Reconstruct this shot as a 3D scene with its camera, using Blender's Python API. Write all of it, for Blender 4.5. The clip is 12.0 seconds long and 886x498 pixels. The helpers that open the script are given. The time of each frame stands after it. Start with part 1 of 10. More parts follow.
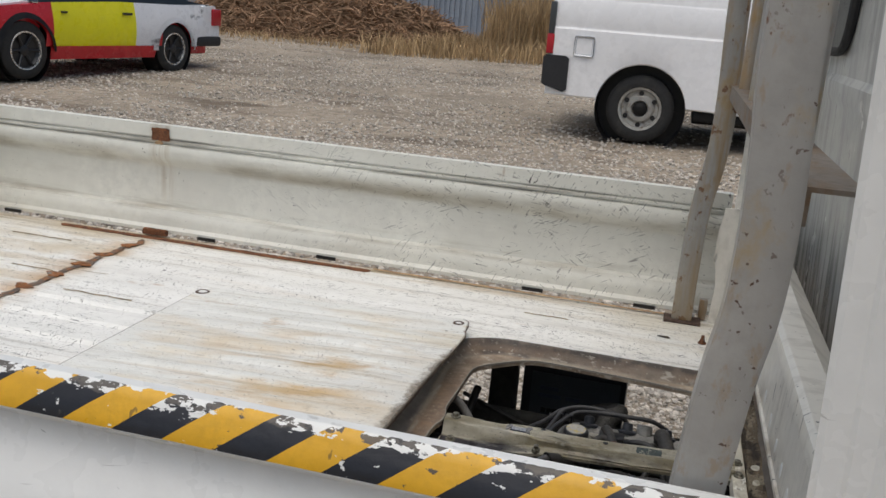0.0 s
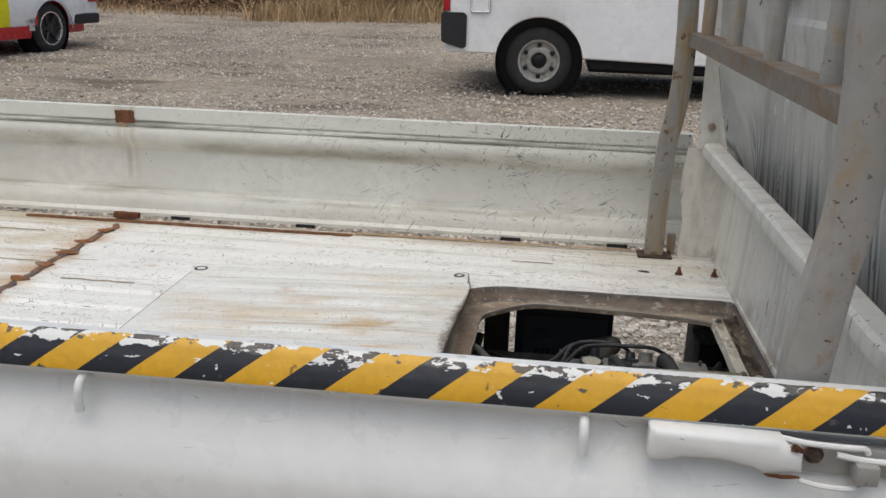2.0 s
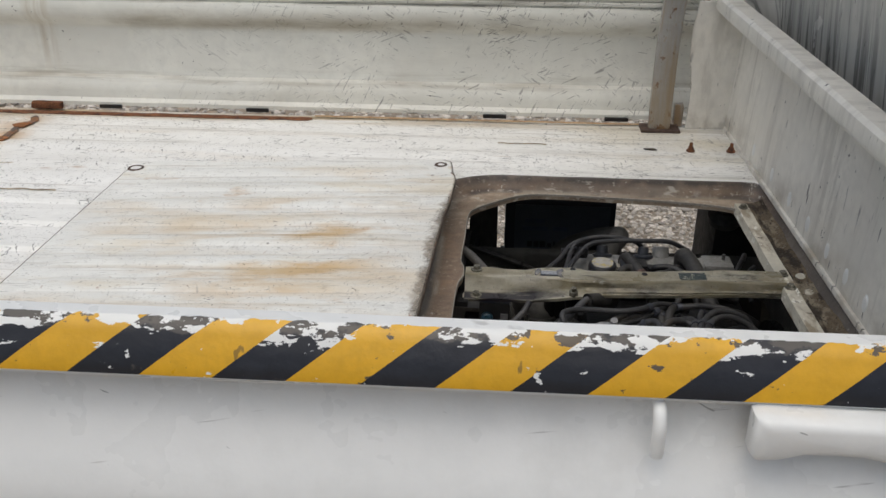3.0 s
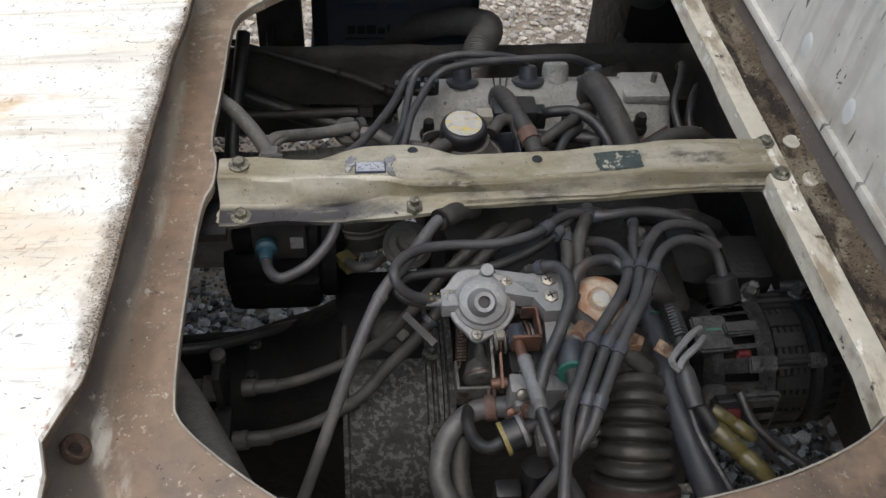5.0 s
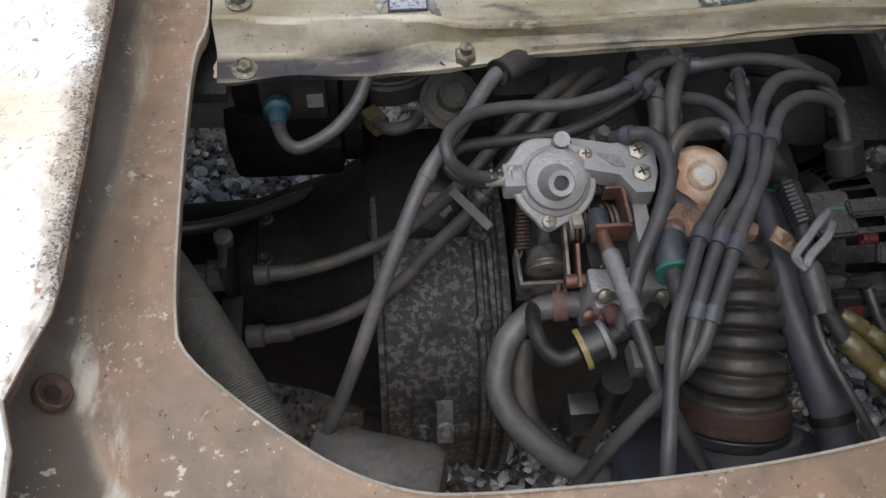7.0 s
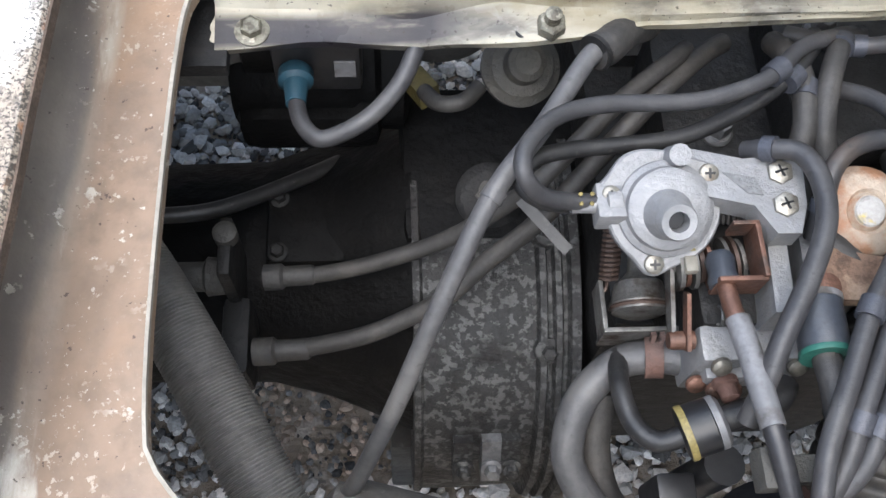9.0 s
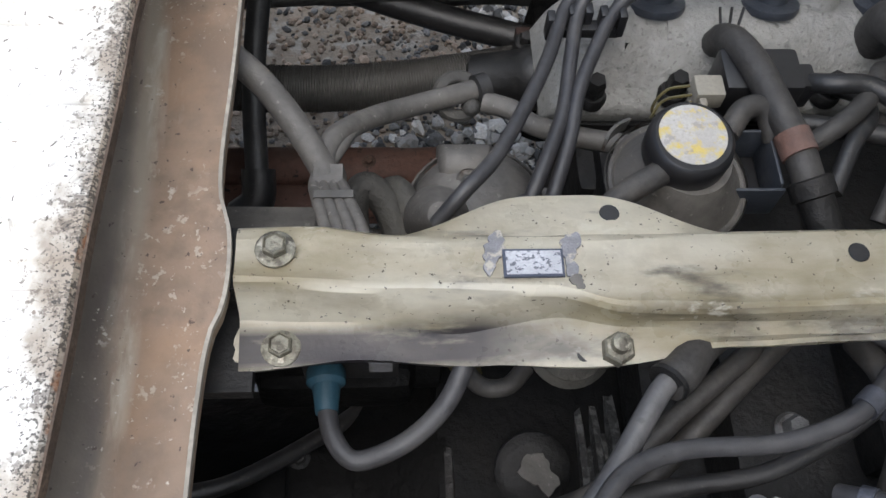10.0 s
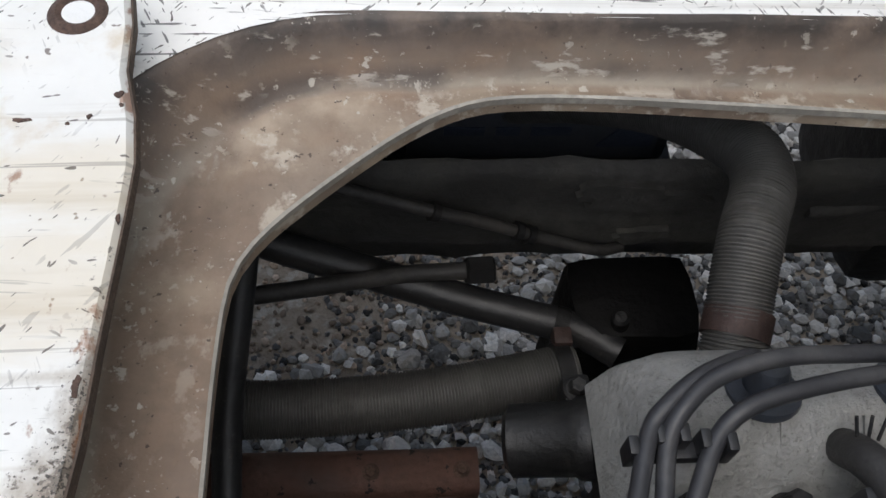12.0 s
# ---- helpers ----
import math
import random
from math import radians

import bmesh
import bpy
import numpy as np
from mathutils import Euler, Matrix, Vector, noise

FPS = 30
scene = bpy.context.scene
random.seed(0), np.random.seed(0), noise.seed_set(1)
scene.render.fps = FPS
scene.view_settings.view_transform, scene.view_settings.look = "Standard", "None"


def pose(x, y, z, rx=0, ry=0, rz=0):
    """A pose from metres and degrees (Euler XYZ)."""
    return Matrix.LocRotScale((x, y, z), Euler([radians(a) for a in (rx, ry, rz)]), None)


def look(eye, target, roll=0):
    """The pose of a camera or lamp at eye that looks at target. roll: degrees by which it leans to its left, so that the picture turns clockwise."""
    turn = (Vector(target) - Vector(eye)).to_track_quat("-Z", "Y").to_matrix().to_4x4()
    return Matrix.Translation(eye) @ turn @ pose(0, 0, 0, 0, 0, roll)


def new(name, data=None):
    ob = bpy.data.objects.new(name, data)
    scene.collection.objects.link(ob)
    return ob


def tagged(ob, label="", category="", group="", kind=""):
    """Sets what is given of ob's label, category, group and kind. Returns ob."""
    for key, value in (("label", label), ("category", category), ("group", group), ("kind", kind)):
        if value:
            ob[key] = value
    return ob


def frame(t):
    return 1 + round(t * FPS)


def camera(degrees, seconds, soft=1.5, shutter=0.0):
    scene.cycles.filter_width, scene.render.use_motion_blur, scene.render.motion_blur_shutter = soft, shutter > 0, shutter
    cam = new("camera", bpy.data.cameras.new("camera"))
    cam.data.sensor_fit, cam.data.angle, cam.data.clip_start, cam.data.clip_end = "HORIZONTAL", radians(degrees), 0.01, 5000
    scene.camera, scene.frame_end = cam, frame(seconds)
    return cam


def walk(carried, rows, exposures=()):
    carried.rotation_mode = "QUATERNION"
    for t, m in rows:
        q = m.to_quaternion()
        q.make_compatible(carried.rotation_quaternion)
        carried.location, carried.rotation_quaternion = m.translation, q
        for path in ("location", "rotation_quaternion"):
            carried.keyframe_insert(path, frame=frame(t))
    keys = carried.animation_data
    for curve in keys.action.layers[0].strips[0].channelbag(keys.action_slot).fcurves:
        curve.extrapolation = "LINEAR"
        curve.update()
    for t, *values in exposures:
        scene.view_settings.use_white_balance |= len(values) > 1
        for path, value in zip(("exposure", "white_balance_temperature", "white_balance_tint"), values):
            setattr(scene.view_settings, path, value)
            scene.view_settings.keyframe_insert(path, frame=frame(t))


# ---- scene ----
cam = camera(52.2, 12.0)
PATH = [
    (0, (0.372, -0.666, 1.28), (-0.086, 1.212, 0.767), 4.7),
    (0.5, (0.235, -0.601, 1.262), (-0.358, 1.229, 0.717), 4.0),
    (1, (0.238, -0.681, 1.256), (-0.365, 1.146, 0.708), 3.1),
    (1.5, (0.269, -0.808, 1.286), (-0.178, 1.058, 0.722), 2.3),
    (2, (0.18, -0.79, 1.281), (-0.038, 1.111, 0.7), 1.8),
    (2.5, (0.102, -0.716, 1.277), (-0.046, 1.173, 0.637), 0.6),
    (3, (0.123, -0.525, 1.236), (-0.004, 1.278, 0.379), 0.3),
    (3.5, (0.155, -0.296, 1.203), (0.139, 1.367, 0.092), 1.1),
    (3.7, (0.148, -0.22, 1.19), (0.205, 1.389, 0.004), 1.9),
    (5.3, (0.195, 0.14, 1.123), (0.432, 1.489, -0.334), 4.3),
    (5.5, (0.196, 0.151, 1.126), (0.481, 1.487, -0.334), 4.8),
    (6, (0.195, 0.164, 1.118), (0.484, 1.46, -0.377), 4.7),
    (6.5, (0.187, 0.197, 1.086), (0.393, 1.407, -0.493), 3.5),
    (7, (0.16, 0.232, 1.039), (0.332, 1.291, -0.649), 4.7),
    (7.2, (0.147, 0.249, 1.021), (0.336, 1.21, -0.723), 6.7),
    (8.8, (0.155, 0.347, 0.963), (0.277, 1.15, -0.865), 6.4),
    (9, (0.154, 0.373, 0.958), (0.267, 1.196, -0.862), 6.0),
    (9.5, (0.14, 0.435, 0.966), (0.257, 1.319, -0.825), 5.8),
    (10, (0.134, 0.505, 0.967), (0.262, 1.434, -0.8), 6.4),
    (10.5, (0.132, 0.578, 0.959), (0.292, 1.546, -0.784), 8.2),
    (11, (0.125, 0.643, 0.944), (0.299, 1.656, -0.772), 9.0),
    (11.5, (0.119, 0.697, 0.933), (0.303, 1.731, -0.769), 8.6),
    (12, (0.122, 0.724, 0.933), (0.283, 1.788, -0.753), 6.7),
]
walk(cam, [(t, look(eye, target, roll)) for t, eye, target, roll in PATH],
     exposures=[(0, 0.12, 6550, 7), (0.6, -0.18, 6600, 7), (1.0, 0.08, 6550, 7), (1.5, 0.12, 6500, 7), (2.5, 0.10, 6500, 7), (3.5, 0.03, 6600, 7), (5.3, 1.08, 6350, 8), (6.0, 1.42, 6300, 9), (6.5, 1.45, 6300, 9), (7.0, 1.0, 6300, 9), (9.0, 2.0, 5950, 8), (10.0, 1.2, 6100, 8), (10.5, 1.1, 6150, 8), (11.0, 1.05, 6150, 8), (12, 0.6, 6150, 8)])

# ---- light ----
world = bpy.data.worlds.new("overcast_sky")
scene.world = world
world.use_nodes = True
wn = world.node_tree
sky = wn.nodes.new("ShaderNodeTexSky")
sky.sky_type = "NISHITA"
sky.sun_disc = False
sky.sun_elevation = radians(70)
sky.sun_rotation = radians(200)
sky.air_density = 1.0
sky.dust_density = 4.0
sky.ozone_density = 1.0
wn.nodes["Background"].inputs["Strength"].default_value = 0.088
wn.links.new(sky.outputs[0], wn.nodes["Background"].inputs["Color"])
sun = new("sun", bpy.data.lights.new("sun", "SUN"))
sun.data.energy = 1.45
sun.data.angle = radians(90)
sun.data.color = (1.0, 0.985, 0.96)
sun.matrix_world = look((-2, -4.5, 30), (0, 0, 0))

# ---- materials ----


def paint(name, base, rough=0.5, metal=0.0, vary=0.12, vary_scale=5.0, layers=(), bump=0.15, bump_scale=90.0, spec=0.5, island=0.0):
    """A worn surface: base colour, broad and fine variation, layers of stains or scratches, fine relief."""
    m = bpy.data.materials.new(name)
    m.use_nodes = True
    nt = m.node_tree
    N, L = nt.nodes, nt.links
    bsdf = N["Principled BSDF"]
    bsdf.inputs["Metallic"].default_value = metal
    bsdf.inputs["Specular IOR Level"].default_value = spec
    co = N.new("ShaderNodeTexCoord")

    def math_node(op, a, b=None):
        n = N.new("ShaderNodeMath")
        n.operation = op
        for i, v in enumerate((a, b)):
            if v is None:
                continue
            if isinstance(v, (int, float)):
                n.inputs[i].default_value = v
            else:
                L.new(v, n.inputs[i])
        return n.outputs[0]

    def noise_mask(scale, lo, hi, rot=0.0, detail=4.0, seed=0.0, kind="noise", bias=()):
        mp = N.new("ShaderNodeMapping")
        mp.vector_type = "TEXTURE"
        mp.inputs["Rotation"].default_value = (0, 0, radians(rot)) if not isinstance(rot, tuple) else tuple(radians(a) for a in rot)
        mp.inputs["Location"].default_value = (seed, seed * 0.7, seed * 1.3)
        L.new(co.outputs["Object"], mp.inputs["Vector"])
        sc = N.new("ShaderNodeVectorMath")
        sc.operation = "MULTIPLY"
        sc.inputs[1].default_value = scale if isinstance(scale, tuple) else (scale,) * 3
        L.new(mp.outputs[0], sc.inputs[0])
        if kind == "voronoi":
            t = N.new("ShaderNodeTexVoronoi")
            t.inputs["Scale"].default_value = 1.0
            out = t.outputs["Distance"]
        else:
            t = N.new("ShaderNodeTexNoise")
            t.inputs["Scale"].default_value = 1.0
            t.inputs["Detail"].default_value = detail
            t.inputs["Roughness"].default_value = 0.6
            out = t.outputs["Fac"]
        L.new(sc.outputs[0], t.inputs["Vector"])
        for ax, a, b, amt in bias:
            out = math_node("ADD", out, math_node("MULTIPLY", axis_mask(ax, a, b), amt))
        r = N.new("ShaderNodeMapRange")
        r.interpolation_type = "SMOOTHSTEP"
        r.inputs["From Min"].default_value = lo
        r.inputs["From Max"].default_value = hi
        L.new(out, r.inputs["Value"])
        return r.outputs[0]

    def axis_mask(axis, a, b):
        if isinstance(axis, str):
            at = N.new("ShaderNodeAttribute")
            at.attribute_name = axis
            source = at.outputs["Fac"]
        else:
            s = N.new("ShaderNodeSeparateXYZ")
            L.new(co.outputs["Object"], s.inputs[0])
            source = s.outputs[axis]
        r = N.new("ShaderNodeMapRange")
        r.inputs["From Min"].default_value = a
        r.inputs["From Max"].default_value = b
        L.new(source, r.inputs["Value"])
        return r.outputs[0]

    def mix(fac, a, b):
        n = N.new("ShaderNodeMix")
        n.data_type = "RGBA"
        for i, v in ((0, fac), (6, a), (7, b)):
            if isinstance(v, tuple):
                n.inputs[i].default_value = (*v, 1)
            elif isinstance(v, (int, float)):
                n.inputs[i].default_value = v
            else:
                L.new(v, n.inputs[i])
        return n.outputs[2]

    dark = tuple(c * (1 - vary) for c in base)
    light = tuple(min(1, c * (1 + vary)) for c in base)
    col = mix(noise_mask(vary_scale, 0.3, 0.7), dark, light)
    col = mix(noise_mask(vary_scale * 11, 0.35, 0.75, seed=3.0), col, tuple(c * (1 - vary * 1.2) for c in base))
    if island:
        g = N.new("ShaderNodeNewGeometry")
        hsv = N.new("ShaderNodeHueSaturation")
        r = N.new("ShaderNodeMapRange")
        r.inputs["To Min"].default_value = 1 - island
        r.inputs["To Max"].default_value = 1 + island
        L.new(g.outputs["Random Per Island"], r.inputs["Value"])
        L.new(r.outputs[0], hsv.inputs["Value"])
        L.new(col, hsv.inputs["Color"])
        col = hsv.outputs[0]
    rgh = noise_mask(vary_scale * 4, 0.0, 1.0, seed=5.0)
    rr = N.new("ShaderNodeMapRange")
    rr.inputs["To Min"].default_value = max(0.03, rough - 0.12)
    rr.inputs["To Max"].default_value = min(1, rough + 0.12)
    L.new(rgh, rr.inputs["Value"])
    rough_out = rr.outputs[0]
    for k, ly in enumerate(layers):
        msk = noise_mask(ly.get("scale", 10), ly.get("lo", 0.5), ly.get("hi", 0.6), ly.get("rot", 0), ly.get("detail", 4.0), ly.get("seed", 7.0 + 3 * k), ly.get("kind", "noise"), ly.get("bias", ()))
        if "gate" in ly:
            gs, glo, ghi = ly["gate"]
            msk = math_node("MULTIPLY", msk, noise_mask(gs, glo, ghi, seed=31.0 + k))
        for ax in ly.get("axis", ()):
            msk = math_node("MULTIPLY", msk, axis_mask(*ax))
        msk = math_node("MULTIPLY", msk, ly.get("amount", 1.0))
        col = mix(msk, col, ly["color"])
        if "rough" in ly:
            n = N.new("ShaderNodeMix")
            L.new(msk, n.inputs[0])
            L.new(rough_out, n.inputs[2])
            n.inputs[3].default_value = ly["rough"]
            rough_out = n.outputs[0]
    L.new(col, bsdf.inputs["Base Color"])
    L.new(rough_out, bsdf.inputs["Roughness"])
    if bump:
        b = N.new("ShaderNodeBump")
        b.inputs["Strength"].default_value = bump
        b.inputs["Distance"].default_value = 0.004
        L.new(noise_mask(bump_scale, 0.2, 0.8, detail=6.0, seed=11.0), b.inputs["Height"])
        L.new(b.outputs[0], bsdf.inputs["Normal"])
    return m




def scratches(amount=1.0, color=(0.05, 0.045, 0.04)):
    """Short thin marks in several directions."""
    return tuple(
        dict(color=color, scale=(26, 330, 60) if i % 2 == 0 else (330, 60, 60), lo=0.645, hi=0.675, rot=r, detail=2.0, seed=4.1 * i + 1, gate=(11, 0.48, 0.56), amount=amount * 0.9)
        for i, r in enumerate((1, 24, -4, -38))
    )


def ticks(amount=1.0, color=(0.06, 0.045, 0.032)):
    """Sparse dark chips and nicks, each a few millimetres long."""
    return tuple(
        dict(color=color, scale=sc, lo=0.738, hi=0.758, rot=r, detail=1.0, seed=6.7 * i + 3, amount=amount, gate=(9, 0.40, 0.52))
        for i, (r, sc) in enumerate(((6, (110, 330, 60)), (48, (130, 420, 60)), (-30, (120, 400, 60)), (85, (140, 420, 60))))
    )


def wall_scratches(amount=1.0, color=(0.06, 0.055, 0.05), axis=()):
    """Short marks on an upright sheet that runs along x."""
    return tuple(
        dict(color=color, scale=(230, 20, 30) if i % 2 else (24, 20, 260), lo=0.635, hi=0.665, rot=(0, r, 0), detail=2.0, seed=5.3 * i + 2, gate=(7, 0.48, 0.57), amount=amount * 0.9, axis=axis)
        for i, r in enumerate((8, 28, -24, -55))
    )


m_floor = paint("bed_floor_paint", (0.83, 0.82, 0.785), 0.5, vary=0.05, vary_scale=4, bump=0.08, layers=(
    dict(color=(0.50, 0.38, 0.22), scale=(1.5, 9, 6), lo=0.55, hi=0.8, amount=0.4, detail=6.0),
    dict(color=(0.30, 0.27, 0.22), scale=(2.5, 34, 8), lo=0.6, hi=0.74, amount=0.45, detail=5.0),
    dict(color=(0.36, 0.2, 0.08), scale=(5, 16, 8), lo=0.66, hi=0.74, amount=0.6, detail=6.0),
    # grey streaks along the bed imitate the shading of its ribs
    dict(color=(0.34, 0.31, 0.26), scale=(0.9, 26, 8), lo=0.54, hi=0.68, amount=0.5, detail=6.0, seed=5.2),
    dict(color=(0.34, 0.29, 0.23), scale=(1.3, 60, 8), lo=0.60, hi=0.72, amount=0.5, detail=4.0),
    dict(color=(0.10, 0.07, 0.05), scale=150, lo=0.70, hi=0.73, amount=0.8, detail=2.0),
    dict(color=(0.46, 0.34, 0.17), scale=(4, 13, 8), lo=0.36, hi=0.62, amount=0.55, detail=6.0, axis=((0, -0.80, -1.0), (0, -1.5, -1.0))),
    dict(color=(0.46, 0.27, 0.11), scale=(9, 22, 8), lo=0.34, hi=0.60, amount=0.8, detail=7.0, axis=((0, -0.970, -0.895), (0, -0.835, -0.878), (1, 1.31, 1.28))),
    dict(color=(0.44, 0.32, 0.16), scale=(3, 40, 8), lo=0.36, hi=0.62, amount=0.8, detail=6.0, axis=((1, 1.285, 1.335), (0, 0.6, 0.1))),
    dict(color=(0.52, 0.42, 0.20), scale=(4, 10, 8), lo=0.40, hi=0.70, amount=0.5, detail=6.0, axis=((0, 0.20, 0.45), (1, 1.03, 1.15))),
    *ticks(0.9), *scratches(0.9)))
m_lid = paint("lid_paint", (0.765, 0.76, 0.72), 0.5, vary=0.05, vary_scale=4, bump=0.08, layers=(
    dict(color=(0.58, 0.43, 0.24), scale=(2.2, 8, 6), lo=0.5, hi=0.75, amount=0.6, detail=6.0, seed=2.4),
    dict(color=(0.34, 0.29, 0.22), scale=(2.5, 36, 8), lo=0.6, hi=0.74, amount=0.45, detail=5.0),
    dict(color=(0.40, 0.33, 0.23), scale=(0.9, 26, 8), lo=0.54, hi=0.68, amount=0.5, detail=6.0, seed=5.2),
    dict(color=(0.36, 0.30, 0.22), scale=(1.5, 60, 8), lo=0.60, hi=0.72, amount=0.5, detail=4.0),
    dict(color=(0.10, 0.07, 0.05), scale=150, lo=0.70, hi=0.73, amount=0.8, detail=2.0),
    dict(color=(0.46, 0.27, 0.10), scale=(7, 14, 6), lo=0.62, hi=0.72, amount=0.55, detail=7.0),
    dict(color=(0.52, 0.33, 0.12), scale=(5, 16, 6), lo=0.47, hi=0.66, amount=0.8, detail=8.0, seed=6.3, axis=((0, -0.42, -0.22), (0, 0.02, -0.12), (1, 0.40, 0.56), (1, 0.88, 0.74))),
    dict(color=(0.60, 0.49, 0.31), scale=(4, 16, 8), lo=0.52, hi=0.68, amount=0.4, detail=8.0, seed=9.4),
    dict(color=(0.13, 0.105, 0.08), scale=(3, 270, 60), lo=0.655, hi=0.69, amount=0.4, detail=3.0, seed=2.6),
    dict(color=(0.26, 0.21, 0.155), scale=(40, 30, 30), lo=0.60, hi=0.85, amount=0.85, bias=(("reach", 0.030, 0.0, 0.36), (1, 0.80, 0.92, -0.30), (1, 0.44, 0.38, -0.3)), detail=9.0),
    dict(color=(0.12, 0.10, 0.08), scale=(420, 420, 300), lo=0.66, hi=0.76, bias=(("reach", 0.030, 0.0, 0.24), (1, 0.80, 0.92, -0.25), (1, 0.46, 0.40, -0.3)), gate=(60, 0.36, 0.58), detail=5.0, amount=0.8),
    dict(color=(0.03, 0.026, 0.022), scale=(700, 700, 500), lo=0.72, hi=0.77, bias=(("reach", 0.020, 0.0, 0.24), (1, 0.80, 0.92, -0.25), (1, 0.46, 0.40, -0.3)), detail=2.0, amount=0.85),
    dict(color=(0.24, 0.10, 0.04), scale=(90, 50, 60), lo=0.66, hi=0.74, bias=(("reach", 0.005, 0.0, 0.14),), detail=6.0, amount=0.75, seed=8.8),
    dict(color=(0.17, 0.085, 0.04), scale=75, lo=0.69, hi=0.73, amount=0.85, detail=3.0, axis=((0, -0.06, -0.02), (1, 0.84, 0.92)), seed=4.4),
    dict(color=(0.50, 0.38, 0.22), scale=26, lo=0.56, hi=0.74, amount=0.55, detail=7.0, axis=((0, -0.07, -0.01), (1, 0.84, 0.92)), seed=4.4),
    *ticks(0.8), *scratches(0.3)))
m_gate = paint("gate_paint", (0.76, 0.75, 0.68), 0.42, vary=0.06, vary_scale=4, bump=0.06, layers=(
    dict(color=(0.36, 0.32, 0.24), scale=(2.2, 6, 11), lo=0.50, hi=0.8, amount=0.40, detail=6.0),
    # shade painted in as broken brown grime under the bulge and in the folds
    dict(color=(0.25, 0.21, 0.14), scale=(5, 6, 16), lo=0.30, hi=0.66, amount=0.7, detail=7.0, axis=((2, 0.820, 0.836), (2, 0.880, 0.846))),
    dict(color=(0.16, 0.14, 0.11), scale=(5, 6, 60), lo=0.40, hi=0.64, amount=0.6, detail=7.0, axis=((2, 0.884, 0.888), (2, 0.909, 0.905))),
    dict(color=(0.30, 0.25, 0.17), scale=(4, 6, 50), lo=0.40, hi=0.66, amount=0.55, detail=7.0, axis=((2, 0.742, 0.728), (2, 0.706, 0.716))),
    dict(color=(0.42, 0.34, 0.22), scale=(60, 20, 3), lo=0.30, hi=0.7, amount=0.55, detail=4.0, axis=((0, -0.922, -0.905), (0, -0.855, -0.870), (2, 0.72, 0.80))),
    dict(color=(0.32, 0.20, 0.1), scale=(26, 20, 8), lo=0.70, hi=0.76, amount=0.5),
    dict(color=(0.05, 0.045, 0.04), scale=(130, 40, 35), lo=0.66, hi=0.68, rot=(0, 20, 0), detail=3.0, gate=(7, 0.46, 0.54), axis=((0, -0.5, -0.1), (2, 0.80, 0.86)), seed=3.7),
    dict(color=(0.07, 0.06, 0.05), scale=(150, 60, 150), lo=0.70, hi=0.72, detail=3.0, gate=(5, 0.45, 0.55)),
    *wall_scratches(0.6, axis=((0, -0.75, -0.15),))))
m_gate_out = paint("gate_outer_paint", (0.79, 0.79, 0.77), 0.3, vary=0.04, vary_scale=3, bump=0.04, layers=(
    dict(color=(0.45, 0.44, 0.40), scale=(5, 6, 9), lo=0.6, hi=0.85, amount=0.3),
    dict(color=(0.25, 0.25, 0.24), scale=(24, 20, 210), lo=0.745, hi=0.765, rot=(0, 22, 0), detail=2.0, amount=0.7),
    dict(color=(0.32, 0.31, 0.29), scale=(9, 20, 120), lo=0.70, hi=0.74, rot=(0, -8, 0), detail=3.0, amount=0.5)))
m_white = paint("white_body_paint", (0.93, 0.93, 0.94), 0.28, vary=0.04, vary_scale=2, bump=0.03)
m_cab = paint("cab_dirty_white_paint", (0.62, 0.62, 0.59), 0.22, vary=0.06, vary_scale=3, bump=0.05, layers=(
    dict(color=(0.42, 0.42, 0.40), scale=(6, 20, 1.4), lo=0.44, hi=0.62, rot=(-16, 0, 0), amount=0.75, detail=5.0),
    dict(color=(0.13, 0.13, 0.13), scale=(6, 44, 2.2), lo=0.48, hi=0.60, rot=(-16, 0, 0), amount=0.85, axis=((2, 1.04, 0.90),), detail=6.0),
    dict(color=(0.06, 0.06, 0.06), scale=(60, 160, 30), lo=0.70, hi=0.72, detail=2.0, amount=0.8),))
m_wall = paint("front_wall_paint", (0.80, 0.77, 0.70), 0.42, vary=0.07, vary_scale=5, bump=0.06, layers=(
    dict(color=(0.28, 0.26, 0.22), scale=(6, 12, 3), lo=0.55, hi=0.75, amount=0.4, detail=6.0),
    dict(color=(0.30, 0.25, 0.18), scale=(20, 9, 14), lo=0.42, hi=0.68, amount=0.75, detail=8.0, axis=((2, 0.720, 0.662),)),
    dict(color=(0.48, 0.45, 0.39), scale=(20, 40, 5), lo=0.50, hi=0.66, amount=0.5, detail=7.0, seed=2.2),
    dict(color=(0.07, 0.06, 0.05), scale=(150, 110, 70), lo=0.68, hi=0.70, detail=3.0, gate=(9, 0.46, 0.58), seed=6.1),
    dict(color=(0.08, 0.075, 0.07), scale=(50, 90, 14), lo=0.66, hi=0.69, detail=2.0, gate=(6, 0.45, 0.6)),))
